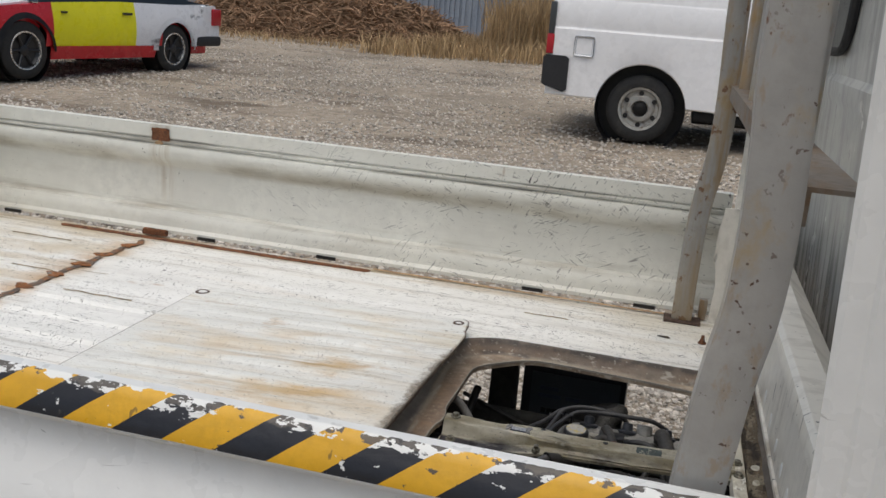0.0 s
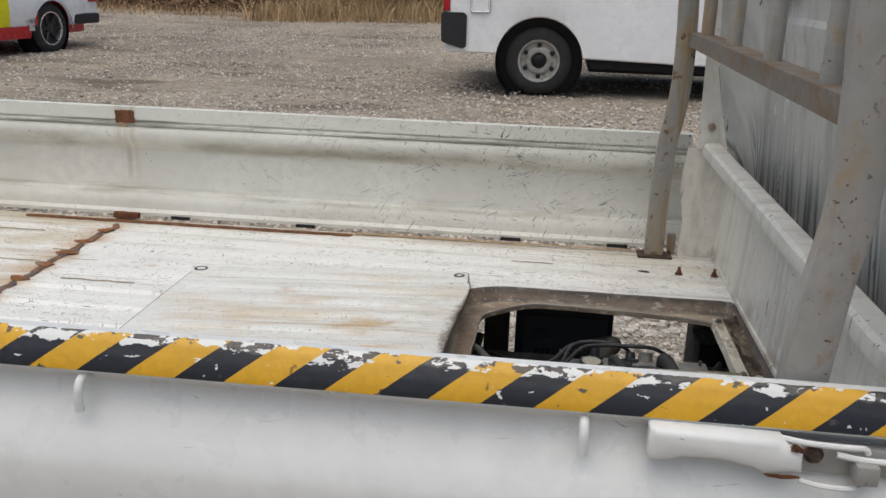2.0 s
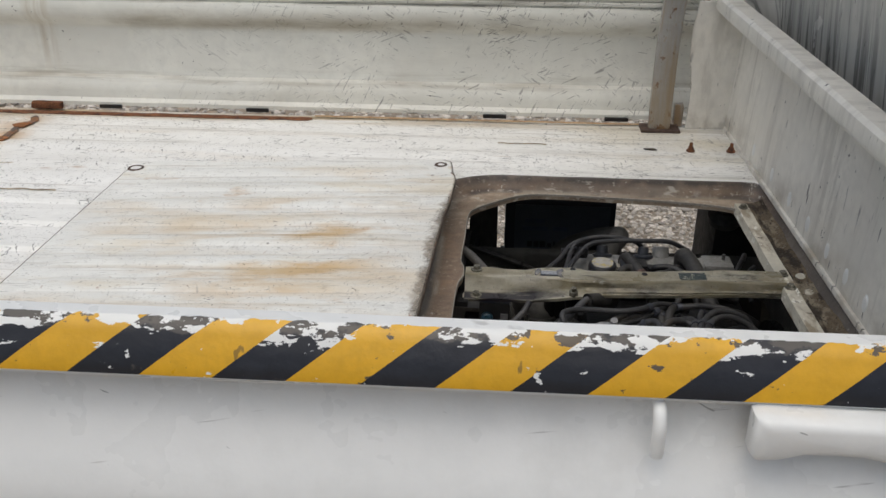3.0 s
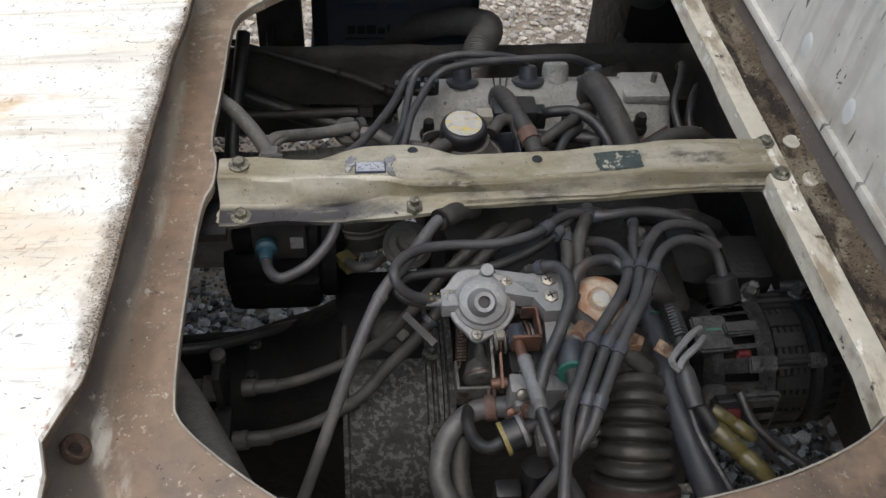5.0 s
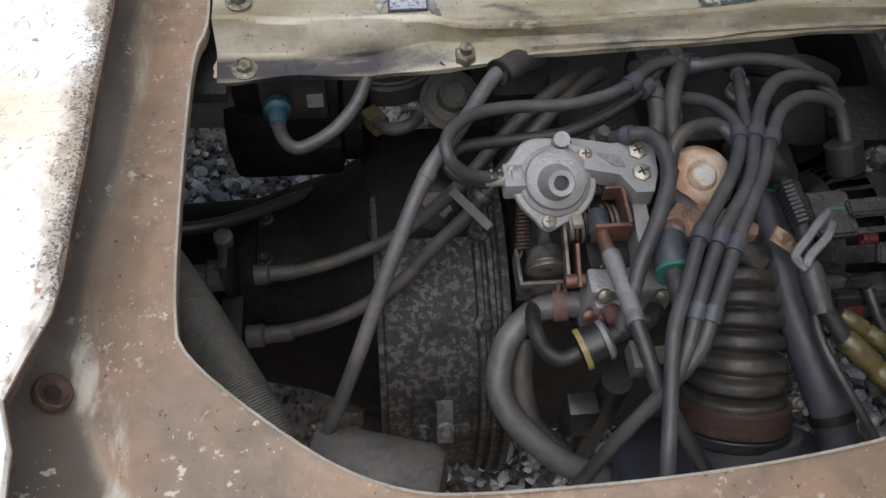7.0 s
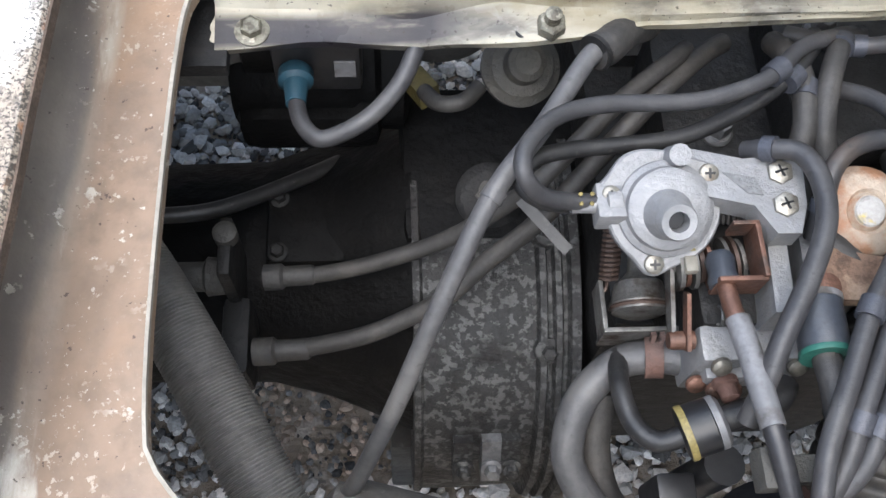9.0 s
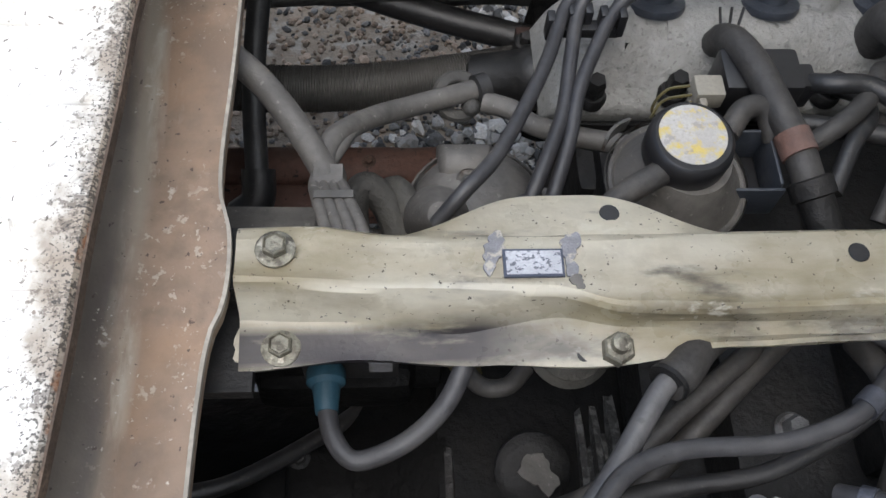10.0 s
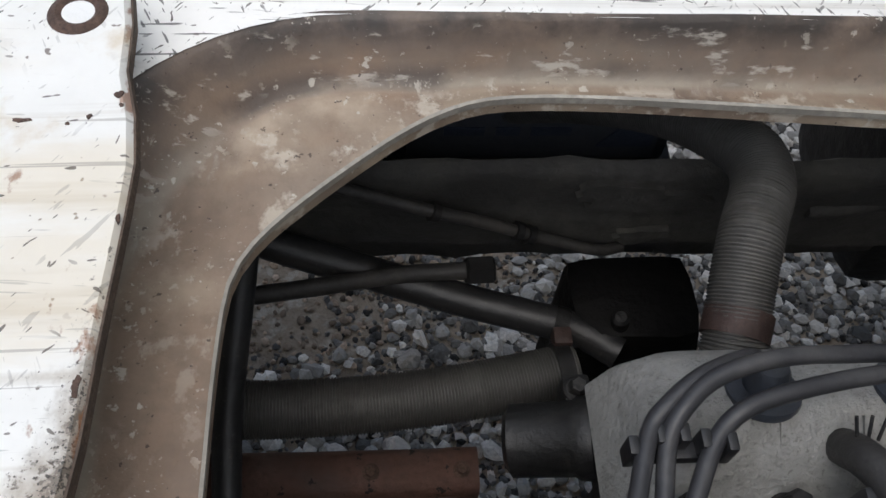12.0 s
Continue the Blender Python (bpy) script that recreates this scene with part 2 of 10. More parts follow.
m_post = paint("post_paint", (0.345, 0.335, 0.315), 0.42, vary=0.08, vary_scale=5, bump=0.08, layers=(
    dict(color=(0.24, 0.20, 0.14), scale=(30, 30, 3), lo=0.50, hi=0.72, amount=0.5, detail=6.0),
    dict(color=(0.36, 0.25, 0.10), scale=(24, 24, 16), lo=0.50, hi=0.70, amount=0.75, detail=8.0, axis=((2, 1.02, 1.14),)),
    dict(color=(0.30, 0.20, 0.10), scale=(60, 60, 30), lo=0.58, hi=0.70, amount=0.5, detail=8.0),
    dict(color=(0.30, 0.17, 0.06), scale=(60, 60, 4), lo=0.48, hi=0.60, amount=0.7, detail=6.0, axis=((0, 0.452, 0.466), (1, 0.9, 1.2))),
    dict(color=(0.085, 0.045, 0.03), scale=(150, 150, 130), lo=0.64, hi=0.66, gate=(14, 0.48, 0.60), detail=3.0),
    dict(color=(0.15, 0.07, 0.035), scale=(40, 40, 30), lo=0.66, hi=0.70, detail=6.0, bias=((2, 0.72, 0.65, 0.16), (1, 1.0, 1.25, 0.05))),
    dict(color=(0.30, 0.21, 0.11), scale=(26, 26, 3), lo=0.44, hi=0.62, amount=0.6, detail=7.0, axis=((1, 0.9, 1.2),)),))
m_post_rusty = paint("rusty_rail", (0.22, 0.19, 0.16), 0.7, vary=0.15, vary_scale=9, bump=0.3, layers=(
    dict(color=(0.20, 0.12, 0.06), scale=(25, 12, 25), lo=0.45, hi=0.66, amount=0.85, detail=6.0),))
m_rust = paint("rust", (0.22, 0.085, 0.035), 0.85, vary=0.4, vary_scale=40, bump=0.6, bump_scale=220, layers=(
    dict(color=(0.07, 0.03, 0.02), scale=60, lo=0.52, hi=0.66),))
m_rust_stain = paint("rust_stain", (0.46, 0.31, 0.17), 0.7, vary=0.25, vary_scale=30, bump=0.1, layers=(
    dict(color=(0.27, 0.13, 0.06), scale=45, lo=0.5, hi=0.66, amount=0.8),))
m_rim = paint("rim_primer_brown", (0.225, 0.160, 0.112), 0.5, vary=0.2, vary_scale=7, bump=0.18, layers=(
    dict(color=(0.125, 0.100, 0.084), scale=(9, 7, 20), lo=0.48, hi=0.68, amount=0.6, detail=8.0),
    dict(color=(0.30, 0.195, 0.122), scale=(12, 12, 12), lo=0.50, hi=0.68, amount=0.65, detail=8.0, seed=2.9),
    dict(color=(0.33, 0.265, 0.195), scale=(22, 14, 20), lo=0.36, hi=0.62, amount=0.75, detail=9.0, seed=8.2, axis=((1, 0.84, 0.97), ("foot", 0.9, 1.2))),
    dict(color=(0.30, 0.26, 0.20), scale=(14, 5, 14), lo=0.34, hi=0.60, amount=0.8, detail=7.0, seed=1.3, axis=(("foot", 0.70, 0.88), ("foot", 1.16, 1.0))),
    # darker grey up the step and along its foot
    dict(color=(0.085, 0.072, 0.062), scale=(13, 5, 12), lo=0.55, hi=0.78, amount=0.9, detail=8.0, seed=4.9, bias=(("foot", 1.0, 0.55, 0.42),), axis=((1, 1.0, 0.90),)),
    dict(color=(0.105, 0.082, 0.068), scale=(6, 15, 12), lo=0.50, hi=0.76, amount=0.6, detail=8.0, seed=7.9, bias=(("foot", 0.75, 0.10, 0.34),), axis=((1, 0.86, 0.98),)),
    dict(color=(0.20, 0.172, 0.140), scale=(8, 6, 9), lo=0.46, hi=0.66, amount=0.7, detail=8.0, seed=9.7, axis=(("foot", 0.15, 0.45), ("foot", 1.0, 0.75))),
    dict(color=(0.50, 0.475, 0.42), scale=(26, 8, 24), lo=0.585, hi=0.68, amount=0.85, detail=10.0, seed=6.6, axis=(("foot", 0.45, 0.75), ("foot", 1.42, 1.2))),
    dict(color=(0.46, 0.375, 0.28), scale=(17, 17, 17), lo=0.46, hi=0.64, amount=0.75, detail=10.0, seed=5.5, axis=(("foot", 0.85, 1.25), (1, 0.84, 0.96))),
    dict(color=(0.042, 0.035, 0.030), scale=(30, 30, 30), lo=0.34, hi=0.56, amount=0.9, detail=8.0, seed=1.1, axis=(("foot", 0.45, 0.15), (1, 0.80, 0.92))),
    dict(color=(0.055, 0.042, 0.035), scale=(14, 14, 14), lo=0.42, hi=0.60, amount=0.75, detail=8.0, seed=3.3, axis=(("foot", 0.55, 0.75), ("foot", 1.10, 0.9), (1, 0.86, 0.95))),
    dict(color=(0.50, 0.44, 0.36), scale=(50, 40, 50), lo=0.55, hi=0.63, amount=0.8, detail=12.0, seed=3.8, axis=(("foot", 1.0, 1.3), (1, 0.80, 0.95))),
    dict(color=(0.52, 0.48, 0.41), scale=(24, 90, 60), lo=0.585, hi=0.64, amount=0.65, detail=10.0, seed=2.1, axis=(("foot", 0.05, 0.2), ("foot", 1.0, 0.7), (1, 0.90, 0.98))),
    dict(color=(0.50, 0.46, 0.39), scale=110, lo=0.615, hi=0.65, gate=(15, 0.47, 0.57), amount=0.8, detail=14.0),
    dict(color=(0.40, 0.345, 0.275), scale=(230, 200, 200), lo=0.595, hi=0.63, gate=(26, 0.46, 0.60), amount=0.8, detail=12.0, seed=12.5, axis=(("foot", 0.8, 1.1),)),
    dict(color=(0.40, 0.355, 0.285), scale=(50, 11, 40), lo=0.50, hi=0.62, amount=0.8, detail=12.0, seed=5.9, axis=(("foot", 0.80, 0.95), ("foot", 1.22, 1.08), (1, 0.9, 0.8))),
    dict(color=(0.050, 0.040, 0.033), scale=(24, 20, 24), lo=0.38, hi=0.60, amount=0.85, detail=9.0, seed=8.1, axis=((0, 0.40, 0.50), (1, 0.52, 0.42))),
    dict(color=(0.54, 0.50, 0.43), scale=(520, 520, 400), lo=0.64, hi=0.69, gate=(24, 0.50, 0.62), amount=0.8, detail=5.0),
    dict(color=(0.46, 0.42, 0.35), scale=(120, 70, 120), lo=0.61, hi=0.66, gate=(13, 0.50, 0.60), amount=0.75, detail=12.0, axis=((1, 0.84, 0.95),)),
    dict(color=(0.05, 0.032, 0.024), scale=240, lo=0.67, hi=0.71, amount=0.8, detail=3.0),
    dict(color=(0.10, 0.088, 0.075), scale=(60, 30, 40), lo=0.60, hi=0.70, gate=(9, 0.46, 0.60), amount=0.55, detail=8.0, axis=((1, 0.45, 0.40),))))
m_rim_edge = paint("rim_worn_edge", (0.33, 0.305, 0.26), 0.5, vary=0.2, vary_scale=25, bump=0.2, layers=(
    dict(color=(0.20, 0.18, 0.15), scale=30, lo=0.48, hi=0.70, amount=0.7, detail=6.0),))
m_beam = paint("beam_cream_paint", (0.644, 0.6072, 0.4968), 0.30, vary=0.08, vary_scale=9, bump=0.08, layers=(
    dict(color=(0.3128, 0.2576, 0.138), scale=(9, 24, 20), lo=0.42, hi=0.68, amount=0.7, detail=7.0),
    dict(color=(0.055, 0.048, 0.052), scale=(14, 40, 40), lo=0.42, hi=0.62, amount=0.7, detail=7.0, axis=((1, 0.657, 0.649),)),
    dict(color=(0.0828, 0.0736, 0.0644), scale=(14, 40, 40), lo=0.56, hi=0.70, amount=0.8, detail=7.0, seed=3.3),
    # crease shading put into the colour: darker gold below it, a highlight along it
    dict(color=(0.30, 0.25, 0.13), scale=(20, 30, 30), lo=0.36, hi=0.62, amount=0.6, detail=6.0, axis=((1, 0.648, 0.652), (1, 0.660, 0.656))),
    dict(color=(0.84, 0.81, 0.70), scale=(18, 30, 30), lo=0.32, hi=0.56, amount=0.7, detail=6.0, axis=((1, 0.6585, 0.6610), (1, 0.6675, 0.6640), (0, 0.23, 0.19))),
    dict(color=(0.736, 0.7084, 0.6072), scale=(30, 50, 50), lo=0.60, hi=0.68, amount=0.7, detail=6.0),
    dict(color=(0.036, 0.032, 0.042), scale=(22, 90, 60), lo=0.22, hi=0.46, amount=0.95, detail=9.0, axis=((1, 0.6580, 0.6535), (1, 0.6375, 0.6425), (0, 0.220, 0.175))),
    dict(color=(0.046, 0.0368, 0.0276), scale=420, lo=0.68, hi=0.71, amount=0.8, detail=2.0),))
m_strip = paint("strip_cream_paint", (0.62, 0.58, 0.48), 0.4, vary=0.1, vary_scale=9, bump=0.15, layers=(
    dict(color=(0.22, 0.16, 0.09), scale=(40, 14, 30), lo=0.50, hi=0.64, amount=0.75, detail=7.0),
    dict(color=(0.85, 0.83, 0.76), scale=(60, 24, 50), lo=0.60, hi=0.64, amount=0.9, detail=6.0),
    dict(color=(0.06, 0.045, 0.03), scale=(90, 60, 60), lo=0.64, hi=0.67, amount=0.9, detail=5.0),))
m_gutter = paint("gutter_dirt", (0.21, 0.1575, 0.1015), 0.9, vary=0.3, vary_scale=22, bump=0.9, bump_scale=260, layers=(
    dict(color=(0.35, 0.294, 0.21), scale=(30, 18, 20), lo=0.50, hi=0.60, detail=8.0, amount=0.9),
    dict(color=(0.0385, 0.028, 0.021), scale=(40, 14, 20), lo=0.47, hi=0.56, detail=8.0, seed=2.2, amount=0.9),
    dict(color=(0.014, 0.0112, 0.0084), scale=330, lo=0.60, hi=0.64, detail=3.0),
    dict(color=(0.434, 0.406, 0.336), scale=260, lo=0.68, hi=0.71, detail=2.0),))
m_bead = paint("weld_rust", (0.30, 0.115, 0.035), 0.85, vary=0.35, vary_scale=30, bump=0.5, bump_scale=200, layers=(
    dict(color=(0.10, 0.05, 0.03), scale=45, lo=0.52, hi=0.62, detail=6.0),
    dict(color=(0.22, 0.19, 0.17), scale=30, lo=0.60, hi=0.68, detail=5.0),))
m_seam = paint("grey_weld_bead", (0.16, 0.12, 0.095), 0.8, vary=0.35, vary_scale=30, bump=0.5, bump_scale=200, layers=(
    dict(color=(0.28, 0.12, 0.045), scale=34, lo=0.48, hi=0.60, detail=6.0, amount=0.8),))
m_canister = paint("oily_grimy_canister", (0.012, 0.0118, 0.0118), 0.45, vary=0.4, vary_scale=30, bump=0.15, bump_scale=240, layers=(
    dict(color=(0.035, 0.032, 0.029), scale=60, lo=0.52, hi=0.68, amount=0.6, detail=7.0),))
m_dirt = paint("oily_dirt", (0.10, 0.075, 0.052), 0.85, vary=0.4, vary_scale=22, bump=0.8, bump_scale=160, layers=(
    dict(color=(0.34, 0.28, 0.21), scale=34, lo=0.5, hi=0.66, detail=8.0),
    dict(color=(0.03, 0.025, 0.02), scale=24, lo=0.5, hi=0.66)))
m_yellow = paint("tape_yellow", (0.72, 0.39, 0.02), 0.35, vary=0.08, vary_scale=9, bump=0.08, layers=(
    dict(color=(0.10, 0.075, 0.05), scale=(55, 60, 90), lo=0.695, hi=0.71, bias=((2, 0.932, 0.9405, 0.16), (0, 0.42, 0.10, 0.05)), detail=6.0, seed=9.1),
    dict(color=(0.78, 0.78, 0.75), scale=(42, 60, 100), lo=0.715, hi=0.728, bias=((2, 0.931, 0.9405, 0.19), (0, 0.42, 0.10, 0.06)), detail=6.0),
    dict(color=(0.72, 0.72, 0.70), scale=(45, 40, 60), lo=0.71, hi=0.72, detail=4.0),
    dict(color=(0.12, 0.08, 0.03), scale=(60, 40, 30), lo=0.68, hi=0.72, detail=3.0, amount=0.7)))
m_black = paint("tape_black", (0.017, 0.018, 0.024), 0.35, vary=0.2, vary_scale=9, bump=0.08, layers=(
    dict(color=(0.085, 0.075, 0.066), scale=(40, 60, 60), lo=0.62, hi=0.70, bias=((2, 0.930, 0.9395, 0.24),), detail=7.0, seed=4.3),
    dict(color=(0.78, 0.78, 0.76), scale=(38, 60, 90), lo=0.70, hi=0.715, bias=((2, 0.927, 0.9350, 0.19), (2, 0.9355, 0.9400, -0.06), (0, 0.42, 0.10, 0.05)), detail=7.0, seed=1.7),
    dict(color=(0.72, 0.72, 0.70), scale=(45, 40, 60), lo=0.70, hi=0.71, detail=4.0),
    dict(color=(0.60, 0.60, 0.60), scale=(160, 60, 160), lo=0.72, hi=0.74, detail=2.0)))
m_grime_line = paint("brown_grime_line", (0.42, 0.34, 0.24), 0.8, vary=0.4, vary_scale=50, bump=0.2)
m_rimrust = paint("dark_rusty_hole_edge", (0.09, 0.055, 0.04), 0.8, vary=0.4, vary_scale=60, bump=0.4)
m_lid_edge = paint("lid_edge_rust_shade", (0.10, 0.07, 0.05), 0.8, vary=0.4, vary_scale=60, bump=0.3)
m_bare = paint("pale_filler_dab", (0.78, 0.78, 0.75), 0.4, vary=0.05)
m_alu = paint("cast_aluminium", (0.2455, 0.2455, 0.2495), 0.5, metal=0.3, vary=0.1, vary_scale=20, bump=0.25, bump_scale=300, layers=(
    dict(color=(0.198, 0.1901, 0.1742), scale=35, lo=0.5, hi=0.75, amount=0.5),))
m_alu_dark = paint("grimy_alloy", (0.17, 0.17, 0.172), 0.5, metal=0.3, vary=0.2, vary_scale=30, bump=0.3, bump_scale=260, layers=(
    dict(color=(0.035, 0.032, 0.028), scale=45, lo=0.48, hi=0.66, detail=6.0, amount=0.85),))
m_steel_dull = paint("dull_steel", (0.136, 0.132, 0.124), 0.45, metal=0.5, vary=0.25, vary_scale=60, bump=0.2, layers=(
    dict(color=(0.04, 0.028, 0.02), scale=70, lo=0.5, hi=0.66, detail=5.0),))
m_spring = paint("brown_spring_steel", (0.075, 0.05, 0.04), 0.5, metal=0.4, vary=0.2, vary_scale=80)
m_ferrule = paint("light_grey_ferrule", (0.15, 0.15, 0.155), 0.45, vary=0.15, vary_scale=40, bump=0.1, layers=(
    dict(color=(0.06, 0.055, 0.05), scale=60, lo=0.52, hi=0.68, detail=5.0),))
m_boot = paint("slate_rubber_boot", (0.030, 0.035, 0.045), 0.45, vary=0.2, vary_scale=40, bump=0.1, layers=(
    dict(color=(0.06, 0.06, 0.062), scale=40, lo=0.5, hi=0.75, amount=0.6),))
m_alt = paint("alternator_alloy_grimy", (0.042, 0.042, 0.0434), 0.55, metal=0.3, vary=0.3, vary_scale=30, bump=0.4, bump_scale=220, layers=(
    dict(color=(0.098, 0.0945, 0.091), scale=90, lo=0.54, hi=0.66, detail=5.0, amount=0.7),
    dict(color=(0.0105, 0.0098, 0.0091), scale=30, lo=0.5, hi=0.66, detail=5.0)))
m_rim_dirt = paint("rim_grime", (0.03, 0.02, 0.015), 0.8, vary=0.4, vary_scale=90, bump=0.4)
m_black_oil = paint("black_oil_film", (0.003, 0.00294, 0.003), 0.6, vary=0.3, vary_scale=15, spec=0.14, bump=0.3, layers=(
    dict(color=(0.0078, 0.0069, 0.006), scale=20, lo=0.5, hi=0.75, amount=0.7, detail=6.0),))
m_cover = paint("valve_cover_alloy", (0.275, 0.271, 0.257), 0.55, metal=0.25, vary=0.15, vary_scale=14, bump=0.4, bump_scale=260, layers=(
    dict(color=(0.288, 0.2808, 0.2592), scale=120, lo=0.52, hi=0.70, detail=6.0, amount=0.5),
    dict(color=(0.0864, 0.0828, 0.0756), scale=320, lo=0.58, hi=0.66, detail=4.0, amount=0.5),
    dict(color=(0.1008, 0.0936, 0.0792), scale=20, lo=0.5, hi=0.72, amount=0.6, detail=6.0),))
m_block = paint("engine_casting", (0.032, 0.0316, 0.0312), 0.6, metal=0.25, vary=0.25, vary_scale=18, bump=0.4, bump_scale=200, layers=(
    dict(color=(0.105, 0.105, 0.102), scale=190, lo=0.50, hi=0.56, detail=12.0, amount=0.8),
    dict(color=(0.017, 0.0153, 0.01445), scale=22, lo=0.48, hi=0.64, detail=6.0)))
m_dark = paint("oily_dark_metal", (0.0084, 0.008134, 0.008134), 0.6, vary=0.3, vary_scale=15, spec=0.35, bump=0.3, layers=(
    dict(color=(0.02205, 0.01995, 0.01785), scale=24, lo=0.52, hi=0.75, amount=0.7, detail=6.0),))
m_chassis = paint("chassis_dusty_black", (0.046, 0.044, 0.040), 0.7, vary=0.3, vary_scale=9, bump=0.4, layers=(
    dict(color=(0.078, 0.074, 0.062), scale=16, lo=0.45, hi=0.7, amount=0.7, detail=6.0),))
m_rubber = paint("rubber_hose_black", (0.0165, 0.0165, 0.0172), 0.45, vary=0.3, vary_scale=25, bump=0.12, layers=(
    dict(color=(0.0384, 0.03648, 0.0352), scale=30, lo=0.45, hi=0.75, amount=0.7, detail=6.0),
    dict(color=(0.0704, 0.064, 0.0576), scale=260, lo=0.62, hi=0.70, amount=0.5, detail=3.0),))
m_hose_brown = paint("dusty_brown_rubber", (0.034, 0.032, 0.030), 0.6, vary=0.3, vary_scale=30, bump=0.15, layers=(
    dict(color=(0.075, 0.068, 0.06), scale=45, lo=0.48, hi=0.70, amount=0.55, detail=6.0),))
m_intake = paint("dusty_black_bellows", (0.024, 0.0225, 0.0205), 0.5, vary=0.3, vary_scale=30, bump=0.12, layers=(
    dict(color=(0.075, 0.066, 0.055), scale=40, lo=0.48, hi=0.72, amount=0.6, detail=6.0),))
m_housing = paint("slate_plastic_housing", (0.040, 0.043, 0.055), 0.5, vary=0.2, vary_scale=20, bump=0.1, layers=(
    dict(color=(0.085, 0.082, 0.08), scale=30, lo=0.50, hi=0.72, amount=0.5, detail=6.0),))
m_valve = paint("faded_yellow_ring", (0.22, 0.175, 0.06), 0.5, vary=0.3, vary_scale=60)
m_hose_grey = paint("dusty_grey_hose", (0.034, 0.0335, 0.036), 0.48, vary=0.2, vary_scale=25, bump=0.12, layers=(
    dict(color=(0.070, 0.068, 0.067), scale=(26, 26, 26), lo=0.42, hi=0.70, amount=0.75, detail=6.0),
    dict(color=(0.0748, 0.051, 0.034), scale=18, lo=0.58, hi=0.72, amount=0.5, detail=6.0),
    dict(color=(0.0136, 0.0136, 0.0136), scale=200, lo=0.64, hi=0.70, amount=0.6, detail=3.0),))
m_hose_pale = paint("pale_dusty_hose", (0.066, 0.065, 0.067), 0.5, vary=0.2, vary_scale=25, bump=0.12, layers=(
    dict(color=(0.115, 0.110, 0.105), scale=28, lo=0.42, hi=0.70, amount=0.75, detail=6.0),
    dict(color=(0.03, 0.029, 0.028), scale=160, lo=0.60, hi=0.70, amount=0.6, detail=4.0)))
m_dusty = paint("dusty_grey_brown_plastic", (0.085, 0.080, 0.074), 0.6, vary=0.2, vary_scale=18, bump=0.15, layers=(
    dict(color=(0.15, 0.14, 0.125), scale=30, lo=0.46, hi=0.72, amount=0.7, detail=7.0),
    dict(color=(0.03, 0.028, 0.026), scale=26, lo=0.54, hi=0.70, amount=0.8, detail=7.0),
    dict(color=(0.20, 0.19, 0.175), scale=260, lo=0.64, hi=0.70, amount=0.6, detail=3.0)))
m_lead = paint("ignition_lead_rubber", (0.028, 0.028, 0.031), 0.45, vary=0.2, vary_scale=25, bump=0.1, layers=(
    dict(color=(0.07, 0.068, 0.066), scale=30, lo=0.45, hi=0.72, amount=0.6, detail=6.0),))
m_duct = paint("foil_duct_dusty", (0.078, 0.075, 0.069), 0.55, metal=0.2, vary=0.2, vary_scale=18, bump=0.2, layers=(
    dict(color=(0.03, 0.02775, 0.0255), scale=14, lo=0.5, hi=0.72, amount=0.7),))
# lighter copy of the duct foil, with light on the near duct painted in
m_duct_lit = paint("dusty_duct_lit", (0.155, 0.150, 0.138), 0.6, metal=0.1, vary=0.2, vary_scale=18, bump=0.2, layers=(
    dict(color=(0.06, 0.056, 0.05), scale=30, lo=0.52, hi=0.72, amount=0.6, detail=6.0),))
m_plastic = paint("black_plastic", (0.01238, 0.01238, 0.0135), 0.4, vary=0.2, vary_scale=25, bump=0.05, layers=(
    dict(color=(0.02531, 0.02419, 0.0225), scale=30, lo=0.5, hi=0.75, amount=0.6),))
m_steel = paint("zinc_steel", (0.27, 0.255, 0.22), 0.4, metal=0.8, vary=0.2, vary_scale=60, bump=0.2, layers=(
    dict(color=(0.24, 0.16, 0.09), scale=80, lo=0.55, hi=0.7, amount=0.7),))
m_bolt = paint("grimy_olive_zinc", (0.20, 0.19, 0.15), 0.45, metal=0.5, vary=0.25, vary_scale=80, bump=0.3, layers=(
    dict(color=(0.06, 0.052, 0.04), scale=180, lo=0.48, hi=0.62, amount=0.8, detail=6.0),
    dict(color=(0.46, 0.43, 0.36), scale=150, lo=0.58, hi=0.66, amount=0.7, detail=6.0)))
m_clip = paint("dull_blue_steel", (0.06, 0.063, 0.075), 0.45, metal=0.3, vary=0.2, vary_scale=60)
m_copper = paint("copper_toned_steel", (0.155, 0.082, 0.058), 0.5, metal=0.5, vary=0.3, vary_scale=60, bump=0.2, layers=(
    dict(color=(0.05, 0.04, 0.034), scale=70, lo=0.48, hi=0.68, amount=0.8, detail=7.0),))
m_band = paint("brown_clamp_band", (0.048, 0.028, 0.023), 0.6, metal=0.2, vary=0.3, vary_scale=50, bump=0.3)
m_disc = paint("rusty_cream_disc", (0.39, 0.32, 0.25), 0.65, vary=0.15, vary_scale=40, bump=0.3, layers=(
    dict(color=(0.27, 0.125, 0.06), scale=60, lo=0.37, hi=0.57, amount=0.9, detail=8.0),))
m_capface = paint("worn_yellow_cap", (0.36, 0.35, 0.33), 0.5, vary=0.12, vary_scale=60, bump=0.2, layers=(
    dict(color=(0.46, 0.35, 0.06), scale=110, lo=0.48, hi=0.62, detail=9.0, amount=0.85),
    dict(color=(0.22, 0.21, 0.20), scale=120, lo=0.56, hi=0.64, detail=6.0, amount=0.7)))
